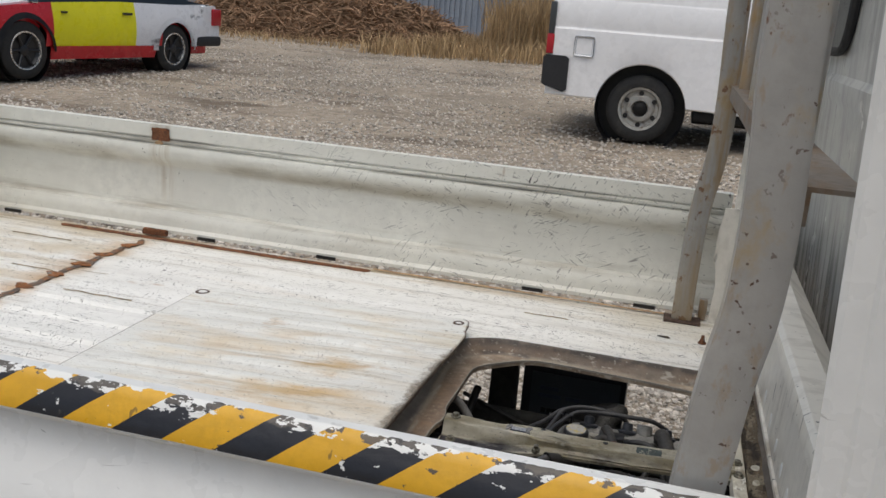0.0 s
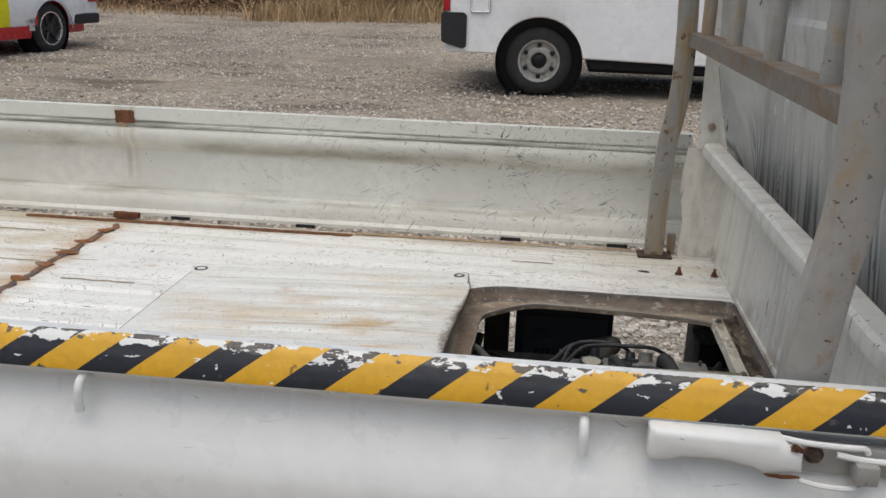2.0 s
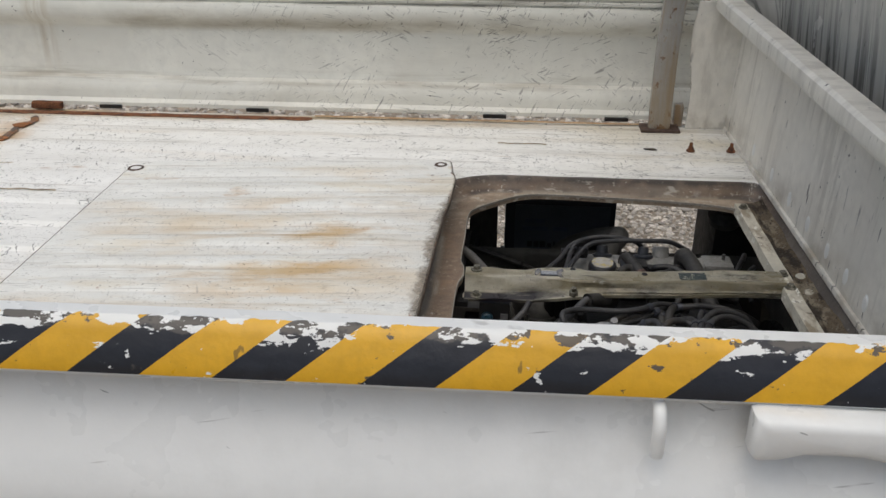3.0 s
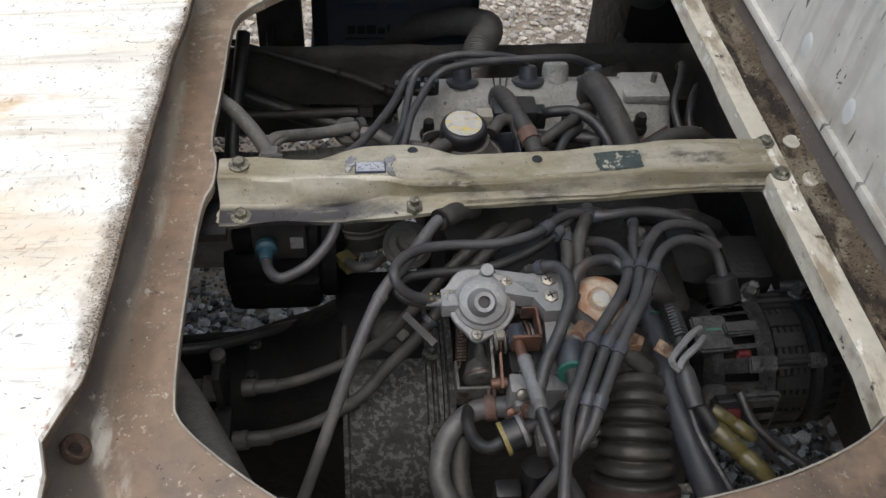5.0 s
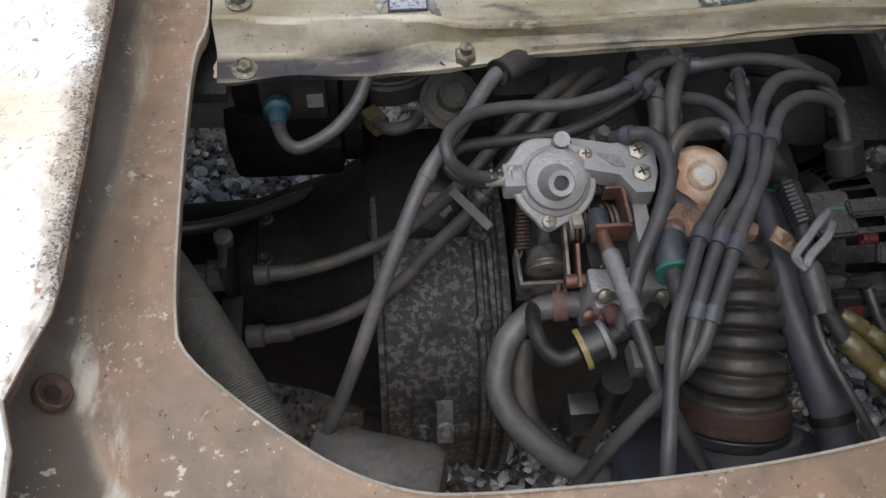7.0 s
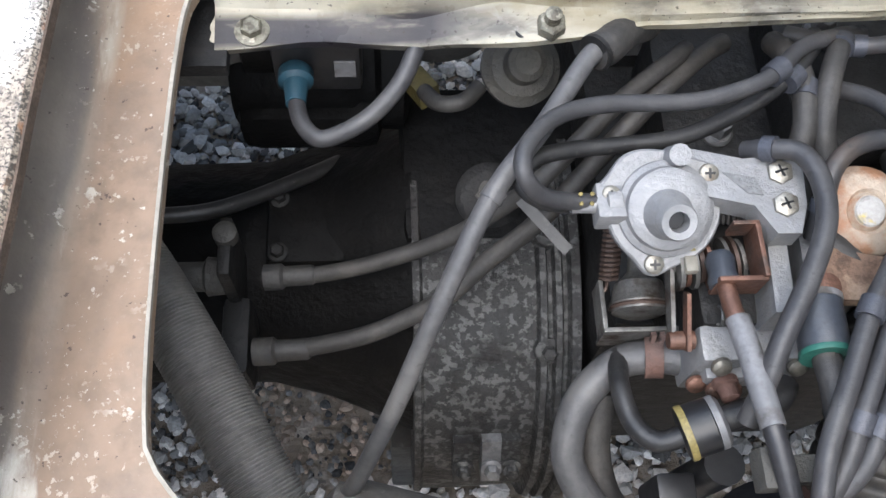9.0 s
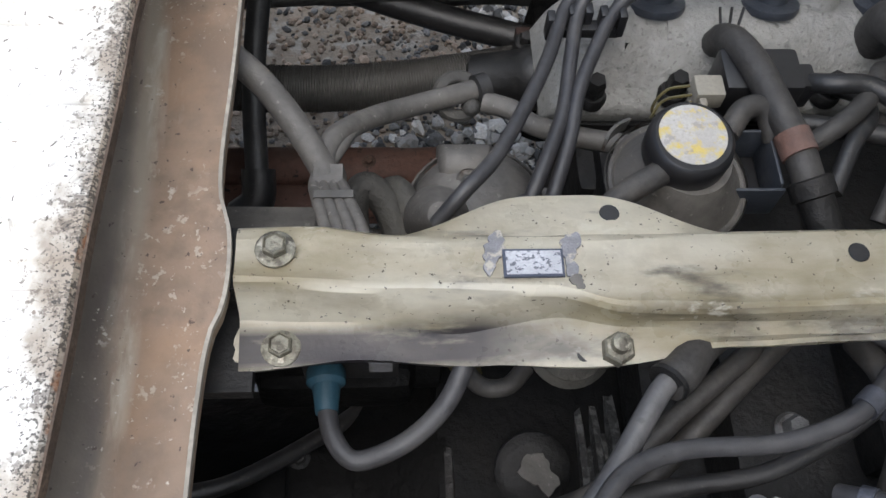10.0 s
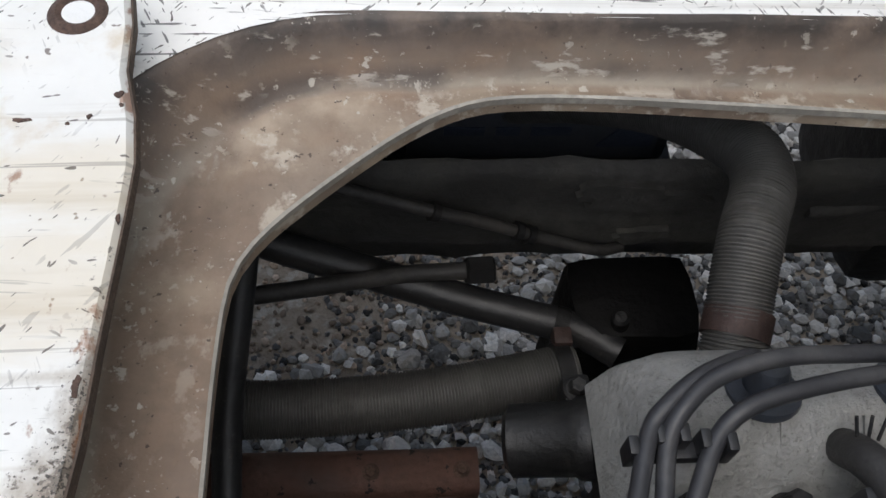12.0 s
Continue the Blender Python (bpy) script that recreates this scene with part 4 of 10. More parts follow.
def build_floor():
    bm = bmesh.new()

    def strip(xa, xb, ya, yb, nx):
        ys = sorted({ya, yb, *[y for k in range(-2, 20) for y in (k * 0.092 + 0.092 * f for f in (0.02, 0.12, 0.5, 0.62)) if ya < y < yb]})
        xs = [xa + (xb - xa) * i / nx for i in range(nx + 1)]
        g = [[bm.verts.new((x, y, ZF + floor_height(y) + 0.0012 * noise.noise((x * 3, y * 3, 1)))) for x in xs] for y in ys]
        for a, b in zip(g, g[1:]):
            for k in range(nx):
                bm.faces.new((a[k], a[k + 1], b[k + 1], b[k]))

    strip(X0 - 0.02, HX0, YN, YF, 60)
    strip(HX0, HX1, YN, HY0, 24)
    strip(HX0, HX1, HY1, YF, 24)
    # rounded corners of the opening
    for cx, cy, a0, a1 in ((HX0, HY0, 180, 270), (HX0, HY1, 90, 180), (HX1, HY0, 270, 360), (HX1, HY1, 0, 90)):
        zc = ZF + floor_height(cy) + 0.0006
        c = bm.verts.new((cx, cy, zc))
        rad = 0.15 if cx == HX0 else 0.05
        pts = []
        for k in range(181):
            x, y = outer_edge(2 * math.pi * k / 180)
            if abs(x - cx) < rad and abs(y - cy) < rad:
                pts.append((math.atan2(y - 0.675, x - 0.30), x, y))
        pts.sort()
        if cx == HX0:
            pts.sort(key=lambda p: p[2])
        vs = [bm.verts.new((x, y, zc)) for _, x, y in pts]
        for p, q in zip(vs, vs[1:]):
            bm.faces.new((c, p, q))
    f = part("bed_floor", bm, m_floor, truck, "ribbed white steel load floor, scratched and rust-stained", 25)
    # turned-down underside
    bm = bmesh.new()
    box(bm, X0, HX0 - 0.01, 0.02, YF - 0.02, ZF - 0.035, ZF - 0.006)
    part("floor_underside", bm, m_chassis, truck)
    return f


floor_part = build_floor()


def build_rim():
    n = 220
    bm = bmesh.new()
    steps = ((-0.12, 0.0265), (0.0, 0.0260), (0.10, 0.0240), (0.28, 0.0185), (0.50, 0.0110), (0.72, 0.0045), (0.88, 0.0013), (1.0, 0.0), (1.25, -0.0004))
    rows = [[] for _ in range(len(steps) + 4)]
    for k in range(n):
        a = 2 * math.pi * k / n
        ox, oy = outer_edge(a)
        ix, iy = inner_edge(a)
        d = math.hypot(ix - ox, iy - oy)
        ux, uy = (ix - ox) / d, (iy - oy) / d
        st = min(0.022 + 0.016 * max(0.0, min(1.0, (0.07 - ox) / 0.07)), d * 0.6)
        prof = [(st * f, ZL + h) for f, h in steps] + [((st * 1.25 + d) / 2, ZL + 0.0004), (d - 0.002, ZL + 0.0012), (d, ZL + 0.0012), (d + 0.0005, ZL - 0.008)]
        for j, (s, z) in enumerate(prof):
            wob = 0.0008 * noise.noise((ox * 9, oy * 9, j * 0.3)) + 0.0005 * noise.noise((ox * 30, oy * 30, j * 0.5))
            rows[j].append(bm.verts.new((ox + ux * s, oy + uy * s, z + wob)))
    for a, b in zip(rows, rows[1:]):
        for k in range(n):
            bm.faces.new((a[k], a[(k + 1) % n], b[(k + 1) % n], b[k]))
    rim = part("hatch_rim", bm, m_rim, truck, "sunken worn brown-primer rim with a darker grey step", 60)
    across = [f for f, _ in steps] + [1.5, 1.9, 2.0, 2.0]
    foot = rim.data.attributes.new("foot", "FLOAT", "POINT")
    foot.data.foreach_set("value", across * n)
    bm = bmesh.new()
    ring_a, ring_b = [], []
    for k in range(n):
        ix, iy = inner_edge(2 * math.pi * k / n)
        dx, dy = ix - 0.30, iy - 0.675
        l = math.hypot(dx, dy)
        ring_a.append((bm.verts.new((ix - dx / l * 0.0012, iy - dy / l * 0.0012, ZL + 0.0022)), bm.verts.new((ix + dx / l * 0.0004, iy + dy / l * 0.0004, ZL + 0.0026))))
        ring_b.append(bm.verts.new((ix - dx / l * 0.0012, iy - dy / l * 0.0012, ZL - (0.0016 if iy > 0.94 else 0.0010))))
    for k in range(n):
        (a, b), (c, d) = ring_a[k], ring_a[(k + 1) % n]
        bm.faces.new((a, c, d, b))
        bm.faces.new((a, ring_b[k], ring_b[(k + 1) % n], c))
    part("worn_edge", bm, m_rim_edge, rim, "bare worn steel edge")
    # captive nut hole at the foot of the step
    for x, y, z in ((0.0125, 0.4155, ZL + 0.0135),):
        bm = bmesh.new()
        lathe(bm, (x, y, z), (0.55, 0.05, 0.8), [(-0.012, 0.0094), (0.0, 0.0092), (0.0012, 0.0086), (0.0016, 0.0076), (-0.0004, 0.0064), (-0.0022, 0.0040)], 24, cap=False)
        nh = part("nut_hole", bm, m_rimrust, rim)
        bm = bmesh.new()
        lathe(bm, (x, y, z), (0.55, 0.05, 0.8), [(-0.0021, 0.0001), (-0.0020, 0.0043)], 24, cap=False)
        part("bore", bm, m_rim_dirt, nh)
    return rim


rim_part = build_rim()

# side strip and dirty channel between opening and front wall
bm = bmesh.new()
extrude_profile(bm, [(0.532, ZL - 0.012), (0.5335, ZL + 0.005), (0.553, ZL + 0.005), (0.556, ZL - 0.006), (0.551, ZL - 0.006), (0.549, ZL + 0.001), (0.537, ZL + 0.001), (0.5355, ZL - 0.012)], 1,
                [0.416 + (0.965 - 0.416) * i / 14 for i in range(15)])
for v in bm.verts:
    v.co.x += 0.0015 * noise.noise((0, v.co.y * 14, 2)) - 0.006
    v.co.z += 0.0012 * noise.noise((0, v.co.y * 17, 5)) + 0.004 - 0.25 * max(0.0, 0.440 - v.co.y)
strip_part = part("side_strip", bm, m_strip, truck, "cream painted angle strip with peeling edges")
bm = bmesh.new()
box(bm, 0.550, 0.578, 0.375, 0.985, ZL - 0.006, ZL + 0.0025)
bmesh.ops.subdivide_edges(bm, edges=bm.edges[:], cuts=26, use_grid_fill=True)
for v in bm.verts:
    if v.co.z > ZL:
        v.co.z += 0.0025 * noise.noise(v.co * 60) + 0.0022 * noise.noise(v.co * 170) + 0.006 * max(0.0, v.co.x - 0.563) / 0.012
gutter = part("gutter", bm, m_gutter, truck, "grimy drain channel full of brown dirt")
for y in (0.697, 0.648):
    bm = bmesh.new()
    lathe(bm, (0.5665, y, ZL + 0.001), (0, 0, 1), [(0, 0.0085), (0.0035, 0.0085), (0.005, 0.007)], 20)
    box(bm, 0.5595, 0.5735, y - 0.0008, y + 0.0008, ZL + 0.0056, ZL + 0.0066)
    part("screw", bm, m_strip, gutter)
for y in (0.69, 0.649, 0.945):
    bm = bmesh.new()
    hexbolt(bm, (0.537, y, ZL + 0.009), r=0.0055, h=0.005)
    part("bolt", bm, m_bolt, strip_part)

# cross beam over the engine
def between(x, table):
    """Straight steps between (x, value) pairs."""
    for (xa, a), (xb, b) in zip(table, table[1:]):
        if x <= xb:
            f = max(0.0, (x - xa) / (xb - xa))
            return a + (b - a) * f * f * (3 - 2 * f)
    return table[-1][1]


BEAM_BACK = ((0.07, 0.694), (0.10, 0.695), (0.14, 0.690), (0.21, 0.688), (0.35, 0.688), (0.40, 0.692), (0.46, 0.696), (0.53, 0.694))
BEAM_CREASE = ((0.07, 0.668), (0.14, 0.664), (0.20, 0.661), (0.235, 0.653), (0.28, 0.651), (0.36, 0.652), (0.44, 0.656), (0.53, 0.652))
BEAM_LOW = ((0.07, 0.6605), (0.115, 0.659), (0.162, 0.6525), (0.205, 0.6565), (0.235, 0.6495), (0.29, 0.6475), (0.39, 0.647), (0.43, 0.651), (0.53, 0.650))
BEAM_FOOT = ((0.07, 0.6385), (0.124, 0.643), (0.175, 0.639), (0.225, 0.634), (0.28, 0.641), (0.37, 0.643), (0.43, 0.6455), (0.47, 0.648), (0.53, 0.646))


def beam_top(x):
    return ZL + 0.003 + 0.026 * max(0.0, x - 0.13)


def pad(x):
    """Height of the pressing near the beam's far end."""
    e = max(0.0, min(1.0, (x - 0.434) / 0.018, (0.516 - x) / 0.012))
    return 0.0034 * e * e * (3 - 2 * e)


def build_beam():
    bm = bmesh.new()
    xs = [0.072 + (0.532 - 0.072) * i / 90 for i in range(91)]
    rows = []
    for x in xs:
        zt = beam_top(x)
        hump = math.exp(-abs((x - 0.212) / 0.052) ** 3) * 0.023 + 0.004 * math.exp(-((x - 0.46) / 0.05) ** 2)
        back, fr, low, foot = (between(x, t) for t in (BEAM_BACK, BEAM_CREASE, BEAM_LOW, BEAM_FOOT))
        zl = zt - 0.022 + 0.010 * max(0.0, min(1.0, (x - 0.17) / 0.06))
        zf = zl - 0.004
        prof = [(back + hump + 0.002, zt - 0.013), (back + hump + 0.001, zt - 0.0080), (back + hump * 0.9, zt - 0.0066), (back + 0.001, zt - 0.0040), (back - 0.0015, zt - 0.0006), (back - 0.004, zt + 0.0006),
                *[(back - 0.004 + (fr + 0.010 - back) * f, zt + 0.0006 - 0.0008 * f + pad(x) * q) for f, q in ((0.10, 0.0), (0.20, 0.6), (0.30, 1.0), (0.70, 1.0), (0.80, 0.6), (0.90, 0.0))],
                (fr + 0.006, zt - 0.0002), (fr + 0.0025, zt + 0.0010), (fr, zt + 0.0004), (fr - 0.0015, zt - 0.0016), (low + 0.0015, zl + 0.003), (low - 0.0005, zl), (low - 0.003, zl - 0.0012), (foot + 0.0025, zf), (foot, zf - 0.0008), (foot + 0.0015, zf - 0.006)]
        rows.append([bm.verts.new((x, y + 0.0008 * noise.noise((x * 30, k * 0.6, 3)), z + 0.0009 * noise.noise((x * 22, k * 0.5, 8)))) for k, (y, z) in enumerate(prof)])
    for a, b in zip(rows, rows[1:]):
        for k in range(len(a) - 1):
            bm.faces.new((a[k], b[k], b[k + 1], a[k + 1]))
    bmesh.ops.solidify(bm, geom=bm.faces[:], thickness=0.0020)
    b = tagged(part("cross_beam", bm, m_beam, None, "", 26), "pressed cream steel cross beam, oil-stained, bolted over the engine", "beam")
    for x, y, z, ax in ((0.0885, 0.682, beam_top(0.0885) + 0.0005, (0, 0, 1)), (0.0895, 0.6490, beam_top(0.09) - 0.0262, (0, -0.1, 1))):
        bm = bmesh.new()
        lathe(bm, (x, y, z), ax, [(0, 0.0085), (0.0016, 0.0085), (0.0022, 0.0070)], 22)
        lathe(bm, (x, y, z + 0.0012), ax, [(0, 0.0064), (0.0010, 0.0066), (0.0012, 0.0054), (0.0052, 0.0054), (0.0058, 0.0046), (0.0050, 0.0040)], 6)
        part("bolt", bm, m_bolt, b, "grimy zinc bolt with a captive washer")
    bm = bmesh.new()
    lathe(bm, (0.2305, 0.6405, beam_top(0.23) - 0.0170), (0, -0.1, 1), [(0, 0.0072), (0.006, 0.0070), (0.007, 0.006)], 6)
    lathe(bm, (0.2305, 0.6405, beam_top(0.23) - 0.0100), (0, -0.1, 1), [(0, 0.0040), (0.005, 0.0040), (0.0058, 0.0028)], 14)
    part("stud_nut", bm, m_bolt, b, "paint-flecked nut on a stud")
    for x, y, z, r in ((0.2325, 0.7005, beam_top(0.2325) - 0.0056, 0.0042), (0.3350, 0.6755, beam_top(0.335) + 0.0008, 0.0042), (0.2175, 0.6400, beam_top(0.2175) - 0.0186, 0.0033)):
        bm = bmesh.new()
        lathe(bm, (x, y, z), (0, 0, 1), [(0, r * 1.1), (0.0006, r)], 16)
        part("hole", bm, m_plastic, b, "dark drilled hole")
    z = beam_top(0.196)
    bm = bmesh.new()
    box(bm, 0.1830, 0.2085, 0.6672, 0.6800, z + 0.0002, z + 0.0018)
    part("label", bm, m_sticker_blue, b, "worn silver sticker with a dark border")
    bm = bmesh.new()
    box(bm, 0.1842, 0.2074, 0.6682, 0.6790, z + 0.0018, z + 0.0022)
    part("label_face", bm, m_sticker, b)
    for x, y, rx, ry, mt in ((0.1805, 0.6825, 0.0052, 0.0052, m_smear), (0.1778, 0.6755, 0.0035, 0.0052, m_smear), (0.2120, 0.6815, 0.0046, 0.0060, m_smear), (0.2115, 0.6715, 0.0022, 0.0060, m_smear), (0.2135, 0.6650, 0.0030, 0.0030, m_dusty)):
        bm = bmesh.new()
        patch(bm, x, y, beam_top(x) + 0.0006, rx, ry, random.Random(int(x * 1e4)), h=0.0007)
        part("stain", bm, mt, b)
    bm = bmesh.new()
    rows = []
    for i in range(21):
        fx = i / 10 - 1
        row = []
        for k in range(11):
            fy = k / 5 - 1
            wear = 1 + 0.10 * noise.noise((fx * 3, fy * 3, 4)) * max(abs(fx), abs(fy)) - 0.05 * (abs(fx) * abs(fy)) ** 3
            x, y = 0.4030 + 0.0195 * fx * wear, 0.6695 + 0.0115 * fy * wear + 0.05 * 0.0195 * fx
            row.append(bm.verts.new((x, y, beam_top(x) + 0.0013 + 0.0002 * noise.noise((x * 200, y * 200, 1)))))
        rows.append(row)
    for a, c in zip(rows, rows[1:]):
        for k in range(10):
            bm.faces.new((a[k], c[k], c[k + 1], a[k + 1]))
    part("label", bm, m_sticker_dark, b, "torn dark sticker")
    # end plates under the rim
    bm = bmesh.new()
    box(bm, 0.045, 0.078, 0.630, 0.700, ZL - 0.032, ZL - 0.024)
    box(bm, 0.050, 0.074, 0.668, 0.697, ZL - 0.024, ZL - 0.004)
    part("end_plate", bm, m_dark, b)
    bm = bmesh.new()
    patch(bm, 0.0745, 0.6490, ZL - 0.0240, 0.0052, 0.0085, random.Random(9), h=0.0008)
    part("paint_fleck", bm, m_strip, b, "flake of cream paint")


build_beam()

# ---- gates ----
FAR_IN = [(0.0, TOP), (0.0, 0.9055), (-0.004, 0.9040), (-0.004, 0.9015), (0.0005, 0.899), (0.0005, 0.893), (-0.0035, 0.8915), (-0.0035, 0.889), (0.002, 0.8865), (0.006, 0.874), (0.005, 0.860), (0.0, 0.850), (-0.009, 0.841), (-0.017, 0.834),
          (-0.0225, 0.829), (-0.025, 0.822), (-0.025, 0.732), (-0.022, 0.722), (-0.010, 0.718), (-0.006, 0.708), (-0.001, 0.700), (0.0, 0.690), (0.002, 0.676), (0.010, 0.668), (0.010, 0.660)]


def gate_profile(y_in, sign):
    """Outline of a gate in (y, z): sign is the side on which the bed lies."""
    inner = [(y_in + sign * a, z) for a, z in FAR_IN]
    outer = [(y_in - sign * 0.012, 0.655), (y_in - sign * 0.036, 0.655), (y_in - sign * 0.050, 0.66), (y_in - sign * 0.051, 0.70), (y_in - sign * 0.054, 0.785), (y_in - sign * 0.0535, 0.808), (y_in - sign * 0.050, 0.822), (y_in - sign * 0.040, 0.840),
             (y_in - sign * 0.026, 0.862), (y_in - sign * 0.018, 0.878), (y_in - sign * 0.016, 0.890), (y_in - sign * 0.0205, 0.9), (y_in - sign * 0.033, 0.903), (y_in - sign * 0.036, 0.906), (y_in - sign * 0.031, 0.920), (y_in - sign * 0.0225, 0.934), (y_in - sign * 0.017, TOP + 0.0015)]
    return inner + outer


GX0, GX1 = X0 - 0.03, 0.515
bm = bmesh.new()
extrude_profile(bm, gate_profile(YF + 0.013, -1), 0, [GX0 + (GX1 - GX0) * i / 60 for i in range(61)])
for v in bm.verts:
    v.co.y += 0.0012 * noise.noise((v.co.x * 5, v.co.z * 9, 1))
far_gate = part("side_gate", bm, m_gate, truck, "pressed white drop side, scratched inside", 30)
bm = bmesh.new()
extrude_profile(bm, gate_profile(YN - 0.004, 1), 0, [GX0 + (GX1 - GX0) * i / 60 for i in range(61)])
for v in bm.verts:
    v.co.y += 0.0008 * noise.noise((v.co.x * 5, v.co.z * 9, 1))
near_gate = part("side_gate", bm, m_gate_out, truck, "white drop side with yellow and black warning tape", 30)
# tailgate
bm = bmesh.new()
extrude_profile(bm, [(X0 - 0.006 + y, z) for y, z in gate_profile(0.0, 1)], 1, [YN + 0.005 + (YF - YN - 0.005) * i / 40 for i in range(41)])
for v in bm.verts:
    v.co.x += 0.0012 * noise.noise((v.co.y * 5, v.co.z * 9, 1))
m_tail = paint("tailgate_paint", (0.80, 0.78, 0.69), 0.45, vary=0.06, vary_scale=4, bump=0.06, layers=(
    dict(color=(0.05, 0.045, 0.03), scale=(20, 26, 45), lo=0.56, hi=0.59, axis=((2, 0.885, 0.90), (1, 0.9, 1.2)), detail=5.0),
    dict(color=(0.42, 0.36, 0.24), scale=(5, 5, 11), lo=0.55, hi=0.8, amount=0.4)))
tail = part("tailgate", bm, m_tail, truck, "white tailgate with chipped paint along its top", 30)
# corner uprights of the rear
for y in (YF + 0.016, YN - 0.012):
    bm = bmesh.new()
    box(bm, X0 - 0.022, X0 + 0.003, y - 0.010, y + 0.010, ZF, TOP + 0.012, 0.003)
    part("corner_post", bm, m_gate, truck)

# warning tape: slanted stripes on the outer bevel of the near gate
TY = YN - 0.004


def tape_point(x, f):
    """A point on the tape: f from its lower edge to the gate's top."""
    line = ((-0.0362, 0.9066), (-0.0352, 0.9112), (-0.0340, 0.9145), (-0.0305, 0.9222), (-0.023, 0.9345), (-0.0172, TOP + 0.0021), (-0.011, TOP + 0.0019))
    left = f * sum(math.dist(p, q) for p, q in zip(line, line[1:]))
    for p, q in zip(line, line[1:]):
        n = math.dist(p, q)
        if left <= n or q is line[-1]:
            break
        left -= n
    (a, b), (c, d), u = p, q, left / n
    return (x, TY + a + (c - a) * u - 0.0007, b + (d - b) * u + 0.0006)


PERIOD = 0.0972
for i in range(-12, 9):
    for j, mt in ((0, m_yellow), (1, m_black)):
        xa = 0.084 + PERIOD * i + j * PERIOD / 2
        if xa < GX0 - 0.02 or xa > GX1 - 0.005:
            continue
        bm = bmesh.new()
        rows = []
        for k in range(13):
            row = []
            for q in range(17):
                x = xa + PERIOD / 2 * q / 16
                f = k / 12 * (0.895 + 0.05 * noise.noise((x * 60, j, 3)) + 0.035 * noise.noise((x * 210, j, 7)))
                row.append(bm.verts.new(tape_point(min(GX1, x + 0.0580 * f), f)))
            rows.append(row)
        for a, b in zip(rows, rows[1:]):
            for q in range(16):
                bm.faces.new((a[q], a[q + 1], b[q + 1], b[q]))
        part("tape_stripe", bm, mt, near_gate)

# tie-down hooks
for x in (-0.80, -0.254, 0.228):
    bm = bmesh.new()
    sweep(bm, [(x, TY - 0.015, 0.897), (x, TY - 0.034, 0.897), (x, TY - 0.041, 0.888), (x, TY - 0.0415, 0.876), (x, TY - 0.041, 0.866)], 0.0046, 10, 5)
    part("rope_hook", bm, m_gate_out, near_gate, "white painted rope hook")

# gate latch
bm = bmesh.new()
prof = [(0.279, 0.878), (0.279, 0.906), (0.283, 0.908), (0.336, 0.907), (0.393, 0.906), (0.400, 0.899), (0.412, 0.896), (0.413, 0.875), (0.403, 0.875), (0.385, 0.870), (0.376, 0.875), (0.346, 0.881), (0.307, 0.881), (0.292, 0.876), (0.281, 0.875)]
mid = (sum(p[0] for p in prof) / 15, sum(p[1] for p in prof) / 15)
prof = [(x + 0.0055, z - 0.003) for x, z in prof]
mid = (mid[0] + 0.0055, mid[1] - 0.003)
rows = []
for y, k in ((TY - 0.034, 0.0), (TY - 0.044, 0.0), (TY - 0.050, 0.001), (TY - 0.053, 0.003), (TY - 0.0545, 0.0065)):
    ring = []
    for x, z in prof:
        d = Vector((mid[0] - x, mid[1] + (x - mid[0]) * -0.02 - z))
        ring.append(bm.verts.new((x + math.copysign(min(k, abs(d.x)), d.x), y, z + math.copysign(min(k, abs(d.y)), d.y))))
    rows.append(ring)
for a, b in zip(rows, rows[1:]):
    for k in range(15):
        bm.faces.new((a[k], a[(k + 1) % 15], b[(k + 1) % 15], b[k]))
bm.faces.new(rows[-1])
latch = part("latch_lever", bm, m_gate_out, near_gate, "white latch lever with chipped rusty end", 50)
for x, z, rx, rz, sd in ((0.395, 0.8725, 0.012, 0.0022, 8), (0.405, 0.900, 0.006, 0.0035, 9)):
    bm = bmesh.new()
    patch(bm, x + 0.0055, z - 0.003, TY - 0.0535, rx, rz, random.Random(sd), normal="y")
    part("rust_spot", bm, m_rust, latch)
bm = bmesh.new()
box(bm, 0.40, 0.515, TY - 0.036, TY - 0.020, 0.866, 0.892, 0.003)
hinge = part("latch_hinge", bm, m_post, near_gate, "grimy latch hinge with pivot bolt")
bm = bmesh.new()
hexbolt(bm, (0.4295, TY - 0.036, 0.885), (0, -1, 0), 0.006, 0.007)
part("pivot_bolt", bm, m_rimrust, hinge)
bm = bmesh.new()
box(bm, 0.4615, 0.4815, TY - 0.056, TY - 0.034, 0.867, 0.886, 0.003)
part("hinge_block", bm, m_post, hinge)
for pts, r in (([(0.387, TY - 0.040, 0.904), (0.418, TY - 0.044, 0.9015), (0.450, TY - 0.044, 0.9005), (0.464, TY - 0.043, 0.900), (0.468, TY - 0.042, 0.895)], 0.0028),
               ([(0.441, TY - 0.044, 0.893), (0.460, TY - 0.046, 0.891), (0.485, TY - 0.044, 0.889), (0.513, TY - 0.040, 0.889)], 0.003),
               ([(0.412, TY - 0.046, 0.866), (0.432, TY - 0.048, 0.863), (0.459, TY - 0.046, 0.862), (0.47, TY - 0.038, 0.865)], 0.0026)):
    bm = bmesh.new()
    sweep(bm, [(x + 0.0055, y, z - 0.003) for x, y, z in pts], r, 8, 5)
    part("latch_rod", bm, m_gate_out, hinge)


